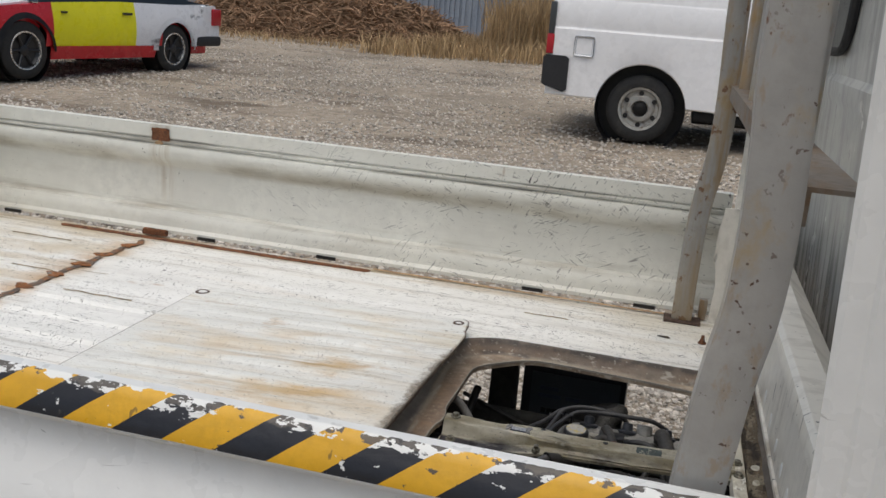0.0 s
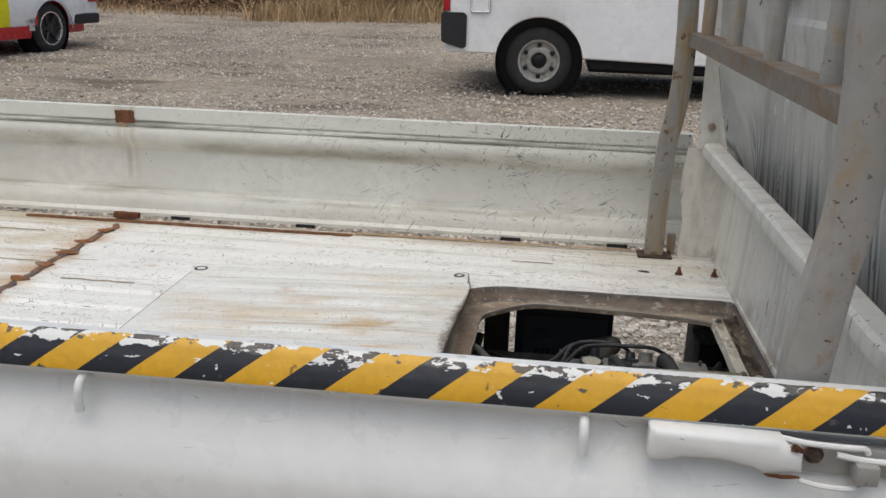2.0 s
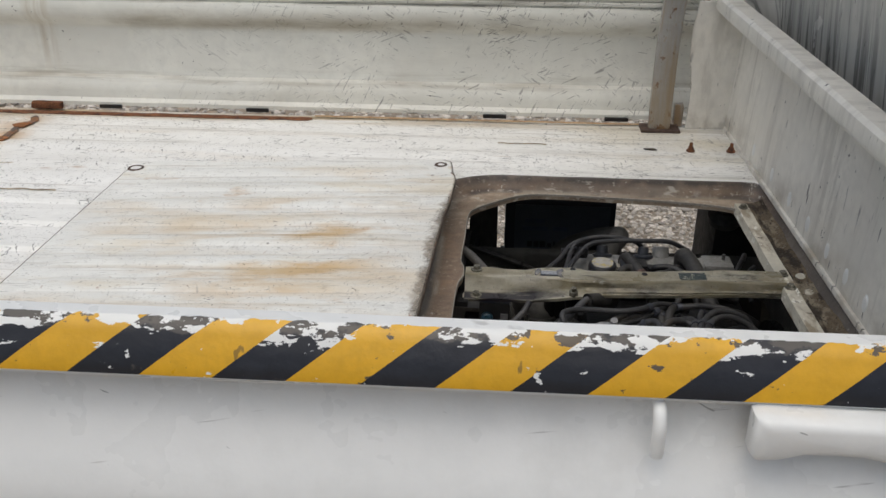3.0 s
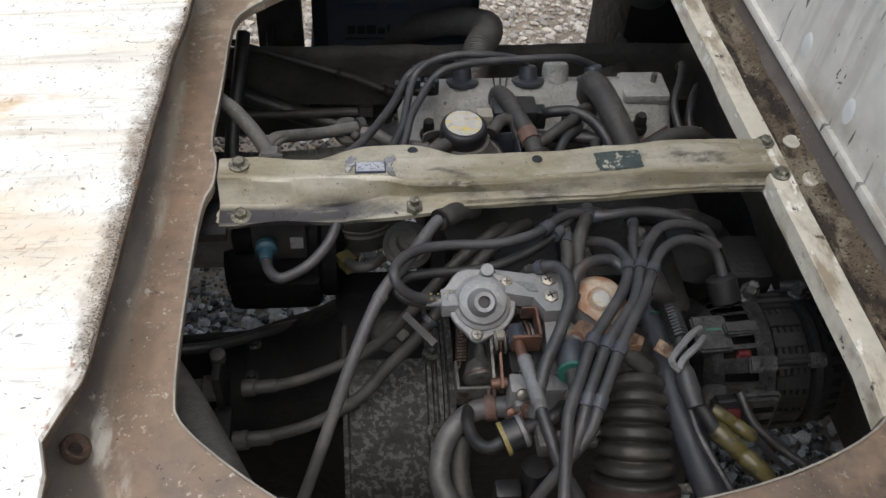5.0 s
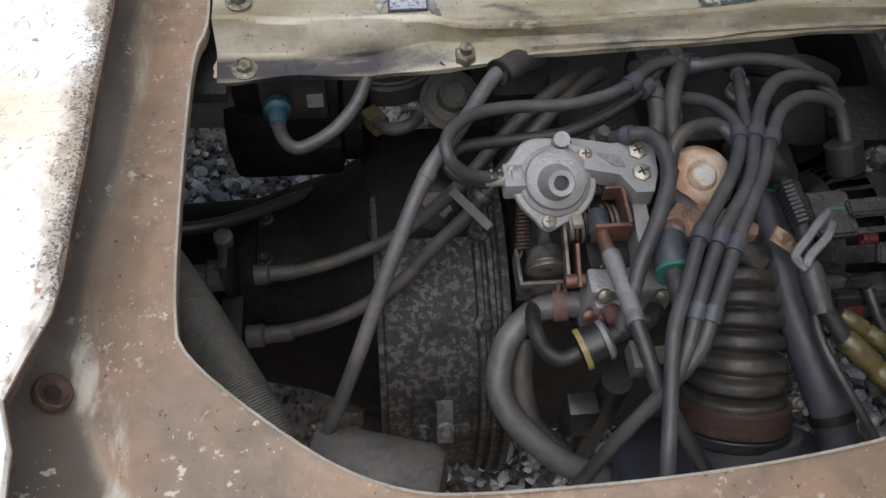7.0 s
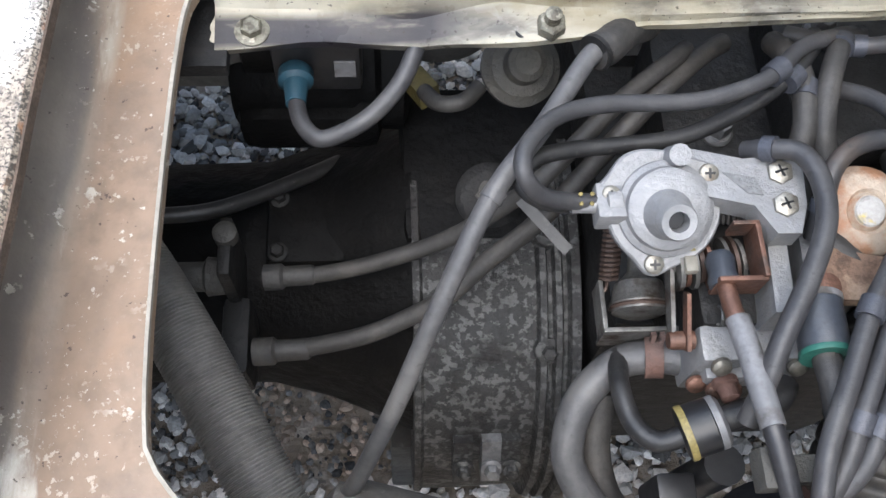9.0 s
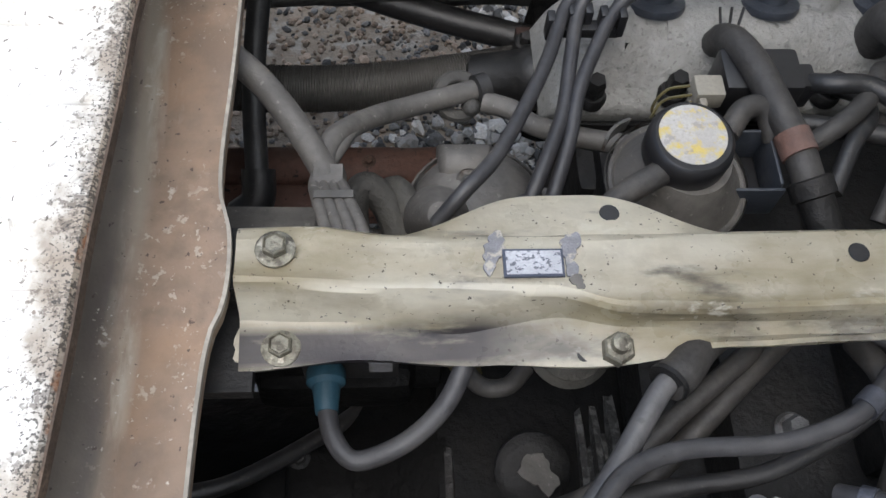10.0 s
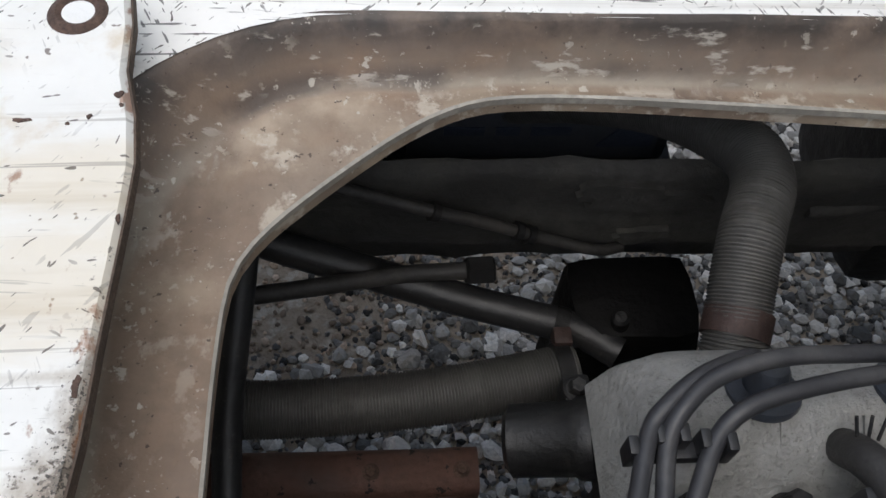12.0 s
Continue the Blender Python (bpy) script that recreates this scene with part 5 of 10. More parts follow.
def ribbon(bm, line, half, seed, rough):
    """A thin crust that follows a line over a surface, with frayed edges and a raised middle."""
    pts = smooth_line(line, 8)
    rows = []
    for i, p in enumerate(pts):
        t = pts[min(i + 1, len(pts) - 1)] - pts[max(0, i - 1)]
        side = Vector((-t.y, t.x, 0)).normalized()
        wa = half * max(0.08, 1 + rough * (noise.noise((i * 0.23, seed, 0)) * 1.6 + noise.noise((i * 0.9, seed, 1)) * 0.8))
        wb = half * max(0.08, 1 + rough * (noise.noise((i * 0.23, seed, 5)) * 1.6 + noise.noise((i * 0.9, seed, 6)) * 0.8))
        if i in (0, len(pts) - 1):
            wa, wb = wa * 0.3, wb * 0.3
        rows.append([bm.verts.new(p + side * s + Vector((0, 0, z))) for s, z in ((wa, -0.001), (wa * 0.5, 0.0012), (-wb * 0.5, 0.0012), (-wb, -0.001))])
    for a, b in zip(rows, rows[1:]):
        for k in range(3):
            bm.faces.new((a[k], b[k], b[k + 1], a[k + 1]))
    return bm


# rust on gate and floor
bm = bmesh.new()
box(bm, -0.912, -0.862, YF + 0.0108, YF + 0.0122, 0.898, 0.930)
bmesh.ops.subdivide_edges(bm, edges=bm.edges[:], cuts=5, use_grid_fill=True)
for v in bm.verts:
    v.co += Vector((noise.noise(v.co * 90), 0, noise.noise(v.co * 90 + Vector((5, 0, 0))))) * 0.003
part("rust_patch", bm, m_rust, far_gate, "square rusty patch under the gate's top edge")
bm = bmesh.new()
patch(bm, -0.892, 0.893, YF + 0.0118, 0.009, 0.006, random.Random(3), normal="y", h=0.0006)
part("rust_stain", bm, m_rust_stain, far_gate)
bm = bmesh.new()
box(bm, -0.925, -0.855, YF - 0.016, YF - 0.004, ZF + 0.004, ZF + 0.020, 0.003)
bmesh.ops.subdivide_edges(bm, edges=bm.edges[:], cuts=2)
for v in bm.verts:
    v.co += 0.002 * Vector((noise.noise(v.co * 80), 0, noise.noise(v.co * 80 + Vector((4, 0, 0)))))
part("rust_tab", bm, m_rust, far_gate, "rusted hinge tab")
for i, (xa, xb, mt) in enumerate(((-1.15, -0.29, m_rust), (-0.29, 0.42, m_rust_stain))):
    bm = bmesh.new()
    ribbon(bm, [(xa + (xb - xa) * k / 12, 1.328 if i == 0 else 1.349, ZF + 0.0045) for k in range(13)], 0.0125 if i == 0 else 0.0035, 20 + i, 0.25)
    part("rust_strip", bm, mt, floor_part, "rusty seam along the gate")
bm = bmesh.new()
r2 = random.Random(31)
line = []
for k in range(34):
    y = 1.295 - k * 0.034
    line.append((-0.882 + r2.choice((-0.005, -0.002, 0.003, 0.005)), y + r2.uniform(-0.006, 0.006), ZF + 0.0050))
ribbon(bm, line, 0.0085, 31, 0.5)
for k in range(2, 14):
    bm2 = bmesh.new()
    patch(bm2, -0.886 + r2.uniform(-0.003, 0.003), k * 0.092 + 0.030 + r2.uniform(-0.004, 0.004), ZF + 0.0062, 0.019, 0.015, r2, h=0.0012)
    part("rust_crust", bm2, m_bead, floor_part, "orange rust crust on a floor rib")
part("weld_seam", bm, m_seam, floor_part, "rusty weld bead across the floor")
r4 = random.Random(18)
for i in range(20):
    y = 0.092 * r4.randint(1, 14) + r4.choice((0.0016, 0.054)) + r4.uniform(-0.003, 0.003)
    if y > 1.3:
        continue
    xa = r4.uniform(X0 + 0.05, 0.2 if y > 1.05 else -0.75)
    xb = xa + r4.uniform(0.06, 0.22)
    if y < 1.05:
        xb = min(xb, -0.58)
    if xb - xa < 0.05:
        continue
    bm = bmesh.new()
    ribbon(bm, [(xa + (xb - xa) * k / 8, y + 0.005 * noise.noise((k * 0.7, i, 0)), ZF + floor_height(y) + 0.0022) for k in range(9)], 0.0007, 90 + i, 1.5)
    part("dirt_line", bm, m_grime_line, floor_part)
# dark hinge slots at the foot of the far gate
for x in (-1.33, -0.75, -0.42, 0.10, 0.36):
    bm = bmesh.new()
    box(bm, x - 0.025, x + 0.025, YF - 0.002, YF + 0.002, ZF + 0.005, ZF + 0.013)
    part("hinge_slot", bm, m_plastic, far_gate)
# studs beside the far post
for x, y in ((0.487, 1.188), (0.565, 1.190)):
    bm = bmesh.new()
    hexbolt(bm, (x, y, ZF + 0.003), r=0.006, h=0.007)
    cyl(bm, (x, y, ZF + 0.004), (x, y, ZF + 0.020), 0.0035)
    part("stud", bm, m_rust, floor_part, "rusty stud and nut")
bm = bmesh.new()
patch(bm, 0.41, 1.19, ZF + 0.0035, 0.013, 0.004, random.Random(5))
part("slot", bm, m_dirt, floor_part)

# ---- front wall of the bed, with its rail ----
bm = bmesh.new()
prof = [(0.590, ZF - 0.02), (0.583, ZF + 0.004), (0.582, ZF + 0.02), (0.592, 0.862), (0.589, 0.872), (0.560, 0.890), (0.534, 0.899), (0.531, 0.905), (0.532, 0.924), (0.538, 0.929), (0.566, 0.930), (0.571, 0.926), (0.600, 0.90), (0.602, ZF - 0.02)]
extrude_profile(bm, prof, 1, [0.035 + (1.335 - 0.035) * i / 40 for i in range(41)])
for v in bm.verts:
    v.co.x += 0.0014 * noise.noise((v.co.y * 6, v.co.z * 8, 3))
wall_part = part("front_wall", bm, m_wall, truck, "white front board with a thick top rail, dented and scuffed", 30)
for i, y in enumerate((1.10, 0.97, 0.86, 0.76, 0.665, 0.585, 0.51)):
    bm = bmesh.new()
    lathe(bm, (0.5833, y, ZF + 0.038), (-1, 0, 0.04), [(0, 0.0085), (0.001, 0.0075), (0.0014, 0.004)], 14)
    for v in bm.verts:
        v.co.z = ZF + 0.038 + (v.co.z - ZF - 0.038) * 1.5
    part("spot_weld", bm, m_bare, wall_part, "pale round spot weld")
bm = bmesh.new()
box(bm, 0.578, 0.586, 0.03, 1.33, ZF + 0.002, ZF + 0.012, 0.002)
part("seam_bead", bm, m_wall, wall_part)
# corner plate at the far end
bm = bmesh.new()
prof = [(0.500, ZF + 0.004), (0.588, ZF + 0.004), (0.5985, 0.88), (0.575, 0.905), (0.545, 0.916), (0.500, 0.914), (0.497, 0.89), (0.4925, 0.86), (0.4925, 0.80), (0.500, 0.775), (0.504, 0.74)]
extrude_profile(bm, prof, 1, [1.332, 1.337])
part("corner_plate", bm, m_wall, truck, "grey-white corner plate")
bm = bmesh.new()
box(bm, 0.478, 0.496, 1.345, 1.365, ZF + 0.003, 0.70, 0.003)
part("gate_hinge_block", bm, m_post, truck)

# ---- guard frame: two bent posts, a rail and bars ----
guard = new("guard_frame")
guard.parent = truck
guard.matrix_parent_inverse = truck.matrix_basis.inverted()
guard["label"] = "grey steel cab guard with rust at its joints"


def flat_post(bm, line, w, d):
    """A bent rectangular tube: line of (x, y, z), w along x, d along y."""
    pts = smooth_line(line, 6)
    rows = []
    for i, p in enumerate(pts):
        t = (pts[min(i + 1, len(pts) - 1)] - pts[max(0, i - 1)]).normalized()
        side = Vector((t.z, 0, -t.x)).normalized()
        dep = Vector((0, 1, 0))
        c = 0.22
        out = []
        for a, b in ((-1 + c, -1), (1 - c, -1), (1, -1 + c), (1, 1 - c), (1 - c, 1), (-1 + c, 1), (-1, 1 - c), (-1, -1 + c)):
            out.append(bm.verts.new(p + side * a * w / 2 + dep * b * d / 2))
        rows.append(out)
    for a, b in zip(rows, rows[1:]):
        for k in range(8):
            bm.faces.new((a[k], a[(k + 1) % 8], b[(k + 1) % 8], b[k]))
    bm.faces.new(rows[0])
    bm.faces.new(rows[-1])
    return bm


bm = bmesh.new()
flat_post(bm, [(0.443, 1.318, ZF + 0.002), (0.443, 1.318, 0.76), (0.445, 1.318, 0.86), (0.450, 1.318, 0.93), (0.461, 1.318, 1.00), (0.467, 1.318, 1.07), (0.467, 1.318, 1.17), (0.461, 1.318, 1.35), (0.460, 1.318, 1.75)], 0.043, 0.022)
part("post", bm, m_post, guard)
bm = bmesh.new()
box(bm, 0.405, 0.485, 1.295, 1.345, ZF + 0.002, ZF + 0.009, 0.002)
part("foot_plate", bm, m_rimrust, guard)
bm = bmesh.new()
flat_post(bm, [(0.415, 0.024, ZF + 0.006), (0.419, 0.024, 0.80), (0.4275, 0.020, 0.92), (0.436, 0.018, 1.02), (0.445, 0.018, 1.08), (0.4475, 0.018, 1.14), (0.4455, 0.018, 1.21), (0.442, 0.018, 1.30), (0.440, 0.018, 1.75)], 0.041, 0.025)
part("post", bm, m_post, guard)
bm = bmesh.new()
extrude_profile(bm, [(0.470, 1.146), (0.474, 1.146), (0.474, 1.172), (0.512, 1.172), (0.512, 1.176), (0.470, 1.176)], 1, [0.030 + (1.308 - 0.030) * i / 10 for i in range(11)])
part("rail", bm, m_post_rusty, guard, "rusty angle-iron rail")
for y in (1.19, 0.89, 0.59, 0.29):
    bm = bmesh.new()
    cyl(bm, (0.492, y, 1.176), (0.492, y, 1.75), 0.0135, seg=14)
    part("bar", bm, m_post, guard)
bm = bmesh.new()
box(bm, 0.41, 0.50, 0.005, 1.33, 1.75, 1.79, 0.006)
part("top_rail", bm, m_post, guard)

# ---- cab ----
cab = bmesh.new()
prof = [(0.640, 0.45), (0.640, 1.17), (0.634, 1.185), (0.634, 1.21), (0.641, 1.222), (0.641, 1.26), (0.645, 1.62), (0.67, 1.80), (0.75, 1.84), (1.75, 1.82), (2.05, 1.35), (2.12, 1.0), (2.12, 0.45)]
extrude_profile(cab, prof, 1, [0.0, 0.03, 0.2, 0.4, 0.6, 0.8, 1.0, 1.2, 1.335, 1.365])
for v in cab.verts:
    e = 1 if v.co.y < 0.02 or v.co.y > 1.35 else 0
    if e:
        v.co.x += 0.02 if v.co.x < 1 else -0.03
cab_part = part("cab", cab, m_cab, truck, "white cab back with ribs and streaks of grime", 30)
bm = bmesh.new()
extrude_profile(bm, [(0.518, 0.917), (0.516, 1.145), (0.514, 1.60), (0.524, 1.60), (0.541, 1.122), (0.562, 1.010), (0.582, 0.925)], 1, [1.322, 1.327])
strip2 = part("side_plate", bm, m_wall, truck, "upright grey-white plate with a bolt")
bm = bmesh.new()
lathe(bm, (0.545, 1.3225, 0.967), (0, -1, 0), [(0, 0.009), (0.003, 0.009), (0.005, 0.007)], 18)
part("bolt", bm, m_post, strip2)
bm = bmesh.new()
rows = []
for z, x in ((0.62, 0.640), (0.80, 0.612), (0.925, 0.583), (1.010, 0.563), (1.122, 0.542), (1.30, 0.534), (1.62, 0.526)):
    rows.append([bm.verts.new(p) for p in ((x, 1.3225, z), (x + (0.644 - x) * 0.25, 1.318, z), (x + (0.644 - x) * 0.6, 1.300, z), (x + (0.644 - x) * 0.88, 1.272, z), (0.644, 1.235, z))])
for a, b in zip(rows, rows[1:]):
    for k in range(4):
        bm.faces.new((a[k], a[k + 1], b[k + 1], b[k]))
part("corner_panel", bm, m_cab, cab_part, "streaked white corner of the cab back", 60)
# near corner pillar beside the cab
bm = bmesh.new()
prof = [(0.486, -0.030), (0.490, -0.036), (0.505, -0.040), (0.508, -0.044), (0.522, -0.046), (0.526, -0.050), (0.60, -0.062), (0.66, -0.062), (0.66, 0.0), (0.60, 0.0), (0.53, -0.026), (0.492, -0.024)]
rows = []
for z, sx in ((0.60, 0.018), (1.0, 0.013), (1.35, 0.0), (1.70, -0.008)):
    rows.append([bm.verts.new((x + sx, y, z)) for x, y in prof])
for a, b in zip(rows, rows[1:]):
    for k in range(len(prof)):
        bm.faces.new((a[k], a[(k + 1) % len(prof)], b[(k + 1) % len(prof)], b[k]))
bm.faces.new(rows[0])
bm.faces.new(rows[-1])
part("corner_pillar", bm, m_gate_out, truck, "white corner pillar with pressed lines", 20)
bm = bmesh.new()
ring = [[], []]
for k in range(48):
    a = 2 * math.pi * k / 48
    yy = 1.18 + 0.155 * math.copysign(abs(math.cos(a)) ** 0.4, math.cos(a))
    zz = 1.45 + 0.185 * math.copysign(abs(math.sin(a)) ** 0.3, math.sin(a))
    ring[0].append(bm.verts.new((0.6335 + 0.004 * (zz > 1.45), yy, zz)))
    ring[1].append(bm.verts.new((0.652, yy, zz)))
bm.faces.new(ring[0])
for k in range(48):
    bm.faces.new((ring[0][k], ring[0][(k + 1) % 48], ring[1][(k + 1) % 48], ring[1][k]))
part("rear_window", bm, m_window, truck, "dark cab rear window")
bm = bmesh.new()
sweep(bm, [(0.632 + 0.004 * (zz > 1.45), 1.18 + 0.160 * math.copysign(abs(math.cos(a)) ** 0.4, math.cos(a)), 1.45 + 0.190 * math.copysign(abs(math.sin(a)) ** 0.4, math.sin(a))) for a in [2 * math.pi * k / 40 for k in range(41)] for zz in (1.45 + math.sin(a),)], 0.008, 8, 2)
part("window_rubber", bm, m_tyre, truck, "black rubber window seal")

# wheels and frame of the truck
def wheel(parent, c, r, w, side, rim_mat, dish=True, spokes=0, lip=None):
    """Road wheel with its axle along y; side is the sign of its outer face."""
    x, y, z = c
    bm = bmesh.new()
    ax = Vector((0, side, 0))
    p0 = Vector(c) - ax * w
    k = r
    lathe(bm, p0, ax, [(0, k * 0.62), (0.004, k * 0.82), (0.02, k * 0.95), (0.03, k), (w - 0.03, k), (w - 0.015, k * 0.955), (w - 0.002, k * 0.84), (w, k * 0.76), (w - 0.004, k * 0.66), (w - 0.02, k * 0.62)], 48, cap=False)
    ty = part("tyre", bm, m_tyre, parent)
    bm = bmesh.new()
    if spokes:
        lathe(bm, p0, ax, [(w - 0.048, 0.01), (w - 0.046, k * 0.55), (w - 0.02, k * 0.615), (w - 0.006, k * 0.655)], 40, cap=False)
        part("rim", bm, m_wheel_dark, parent)
        bm = bmesh.new()
        lathe(bm, p0, ax, [(w - 0.02, k * 0.60), (w - 0.003, k * 0.62), (w - 0.001, k * 0.67), (w - 0.004, k * 0.68)], 44, cap=False)
        part("rim_lip", bm, lip, parent, "polished wheel lip")
        for s in range(spokes):
            a = 2 * math.pi * s / spokes
            bm = bmesh.new()
            d = Vector((math.cos(a), 0, math.sin(a)))
            cyl(bm, Vector(c) - ax * 0.05 + d * k * 0.08, Vector(c) - ax * 0.015 + d * k * 0.61, 0.018, 0.012, 8)
            part("spoke", bm, m_wheel_dark, parent)
        bm = bmesh.new()
        lathe(bm, Vector(c) - ax * 0.06, ax, [(0, k * 0.2), (0.03, k * 0.19), (0.042, k * 0.10)], 20)
        part("hub", bm, m_wheel_dark, parent)
    else:
        lathe(bm, p0, ax, [(w - 0.02, k * 0.625), (w - 0.002, k * 0.64), (w - 0.008, k * 0.57), (w - 0.03, k * 0.53), (w - 0.035, k * 0.44), (w - 0.012, k * 0.36), (w - 0.01, k * 0.26), (w - 0.03, k * 0.22)], 44, cap=False)
        rm = part("rim", bm, rim_mat, parent)
        bm = bmesh.new()
        lathe(bm, p0, ax, [(w - 0.04, k * 0.24), (w - 0.02, k * 0.2), (w - 0.005, k * 0.13), (w, k * 0.05)], 24)
        part("hub", bm, m_dark, parent)
        for s in range(6):
            a = 2 * math.pi * (s + 0.5) / 6
            d = Vector((math.cos(a), 0, math.sin(a)))
            bm = bmesh.new()
            cyl(bm, Vector(c) - ax * 0.03 + d * k * 0.465, Vector(c) - ax * 0.022 + d * k * 0.465, k * 0.075, seg=12)
            part("vent_hole", bm, m_plastic, rm)


for x in (-0.72, 1.30):
    for y, s in ((0.11, -1), (1.255, 1)):
        wheel(truck, (x, y, 0.262), 0.262, 0.145, s, m_wheel)
for y in (0.235,):
    bm = bmesh.new()
    extrude_profile(bm, [(y, 0.36), (y + 0.045, 0.36), (y + 0.045, 0.47), (y, 0.47)], 0, [-1.35, 1.9])
    part("frame_rail", bm, m_chassis, truck, "dusty black frame rail")
for x in (-1.2, -0.35, 0.66):
    bm = bmesh.new()
    box(bm, x - 0.03, x + 0.03, 0.23, 1.14, 0.40, 0.46, 0.005)
    part("cross_member", bm, m_chassis, truck)
for y in (0.235, 1.1):
    bm = bmesh.new()
    for x in (-1.2, -0.72, -0.2):
        box(bm, x - 0.02, x + 0.02, y, y + 0.04, 0.46, ZF - 0.03)
    part("bed_bracket", bm, m_chassis, truck)
for x in (-0.72, 1.30):
    bm = bmesh.new()
    cyl(bm, (x, 0.1, 0.262), (x, 1.26, 0.262), 0.03)
    part("axle", bm, m_dark, truck)

# ---- loose hatch lid, slid back over the floor ----
LID_EDGE = ((0.30, 0.012), (0.394, 0.018), (0.455, 0.0235), (0.54, 0.026), (0.64, 0.029), (0.75, 0.033), (0.83, 0.0395), (0.92, 0.042), (0.945, 0.039), (0.967, 0.033), (1.03, 0.032))


def mark_reach(ob):
    """Store how far each point lies from the lid's free edge."""
    at = ob.data.attributes.new("reach", "FLOAT", "POINT")
    at.data.foreach_set("value", [between(v.co.y, LID_EDGE) - v.co.x for v in ob.data.vertices])


def build_lid():
    lid = thing("hatch_cover", (-0.26, 0.67, ZF), "worn white steel hatch cover lying loose on the load floor", "hatch cover")
    ax, bx, ay, by = -0.560, 0.030, 0.312, 1.022
    def lift(x, y):
        return ZF + 0.010 + 0.022 * (x - ax) / (bx - ax)

    bm = bmesh.new()
    n = 160
    cx, cy = (ax + bx) / 2, (ay + by) / 2
    def edge(a):
        dx, dy = math.cos(a), math.sin(a)
        hx, hy, rad = (bx - ax) / 2, (by - ay) / 2, (0.026 if dx > 0 else 0.055)
        lo, hi = 0.0, 1.0
        for _ in range(36):
            t = (lo + hi) / 2
            px, py = abs(dx * t), abs(dy * t)
            ins = px <= hx and py <= hy and math.hypot(max(px - hx + rad, 0), max(py - hy + rad, 0)) <= rad
            lo, hi = (t, hi) if ins else (lo, t)
        x, y = cx + dx * lo, cy + dy * lo
        # the lid lies slightly askew, so its free edge slants
        x += (between(y, LID_EDGE) - bx) * max(0.0, (x - ax) / (bx - ax)) ** 2
        # ears with bolt holes stand out, with a bite beside each
        for ex, ey, _ in ((0.010, ay + 0.085, 1),):
            q = math.exp(-(((x - ex) / 0.03) ** 2) - (((y - ey) / 0.022) ** 2))
            x -= 0.012 * q
        return x, y
    rows = []
    for f in (0.0, 0.25, 0.5, 0.75, 0.9, 0.97, 0.992, 1.0):
        row = []
        for k in range(n):
            x, y = edge(2 * math.pi * k / n)
            x, y = cx + (x - cx) * f, cy + (y - cy) * f
            row.append(bm.verts.new((x, y, lift(x, y) - (0.003 if f == 1.0 else 0))))
        rows.append(row)
    last = []
    for k in range(n):
        x, y = edge(2 * math.pi * k / n)
        last.append(bm.verts.new((x, y, lift(x, y) - 0.006)))
    rows.append(last)
    for a, b in zip(rows[1:], rows[2:]):
        for k in range(n):
            bm.faces.new((a[k], a[(k + 1) % n], b[(k + 1) % n], b[k]))
    c = bm.verts.new((cx, cy, lift(cx, cy)))
    for k in range(n):
        bm.faces.new((c, rows[1][k], rows[1][(k + 1) % n]))
    for v in rows[0]:
        bm.verts.remove(v)
    panel = part("panel", bm, m_lid, lid, angle=30)
    mark_reach(panel)
    for i in range(9):
        y = ay + 0.07 + i * 0.072
        bm = bmesh.new()
        x0, x1 = ax + 0.03, bx - 0.035
        rows = []
        for q in range(13):
            x = x0 + (x1 - x0) * q / 12
            h = lift(x, y)
            e = 0.0 if q in (0, 12) else 1.0
            rows.append([bm.verts.new((x, y + dy, h + dz * e - 0.0004)) for dy, dz in ((-0.021, 0.0), (-0.014, 0.0036), (-0.006, 0.0046), (0.006, 0.0046), (0.014, 0.0036), (0.021, 0.0))])
        for a, b in zip(rows, rows[1:]):
            for k in range(5):
                bm.faces.new((a[k], a[k + 1], b[k + 1], b[k]))
        mark_reach(part("pressed_rib", bm, m_lid, lid, angle=40))
    for x, y, r in ((-0.010, ay + 0.022, 0.0092), (0.012, 0.991, 0.0066), (-0.545, 0.983, 0.010)):
        bm = bmesh.new()
        h = lift(x, y)
        lathe(bm, (x, y, h), (0, 0, 1), [(-0.0003, r + 0.0052), (0.0012, r + 0.0040), (0.0020, r + 0.0016), (0.0006, r - 0.0004)], 30, cap=False)
        rg = part("hole_rim", bm, m_rimrust, lid)
        bm = bmesh.new()
        lathe(bm, (x, y, h), (0, 0, 1), [(0.0002, 0.0001), (0.0006, r)], 22, cap=False)
        part("hole", bm, m_dirt if r > 0.008 and x > -0.1 else m_bare, rg)
    for x, y, rx, ry, sd in ((0.0330, 0.949, 0.0022, 0.0030, 1), (0.0240, 0.939, 0.0016, 0.0016, 2), (0.0170, 0.936, 0.0010, 0.0012, 3), (0.0010, 0.938, 0.0045, 0.0016, 4), (0.0400, 0.895, 0.0014, 0.0026, 5), (0.0360, 0.836, 0.0022, 0.0050, 6), (0.0345, 0.944, 0.0012, 0.0016, 7)):
        bm = bmesh.new()
        patch(bm, x, y, lift(x, y) + 0.0002, rx * 0.6, ry * 0.6, random.Random(sd), h=0.0003)
        part("rust_spot", bm, m_rimrust, panel)
    # worn line along the lid's edges, dark to imitate shade in the gap
    bm = bmesh.new()
    ring = []
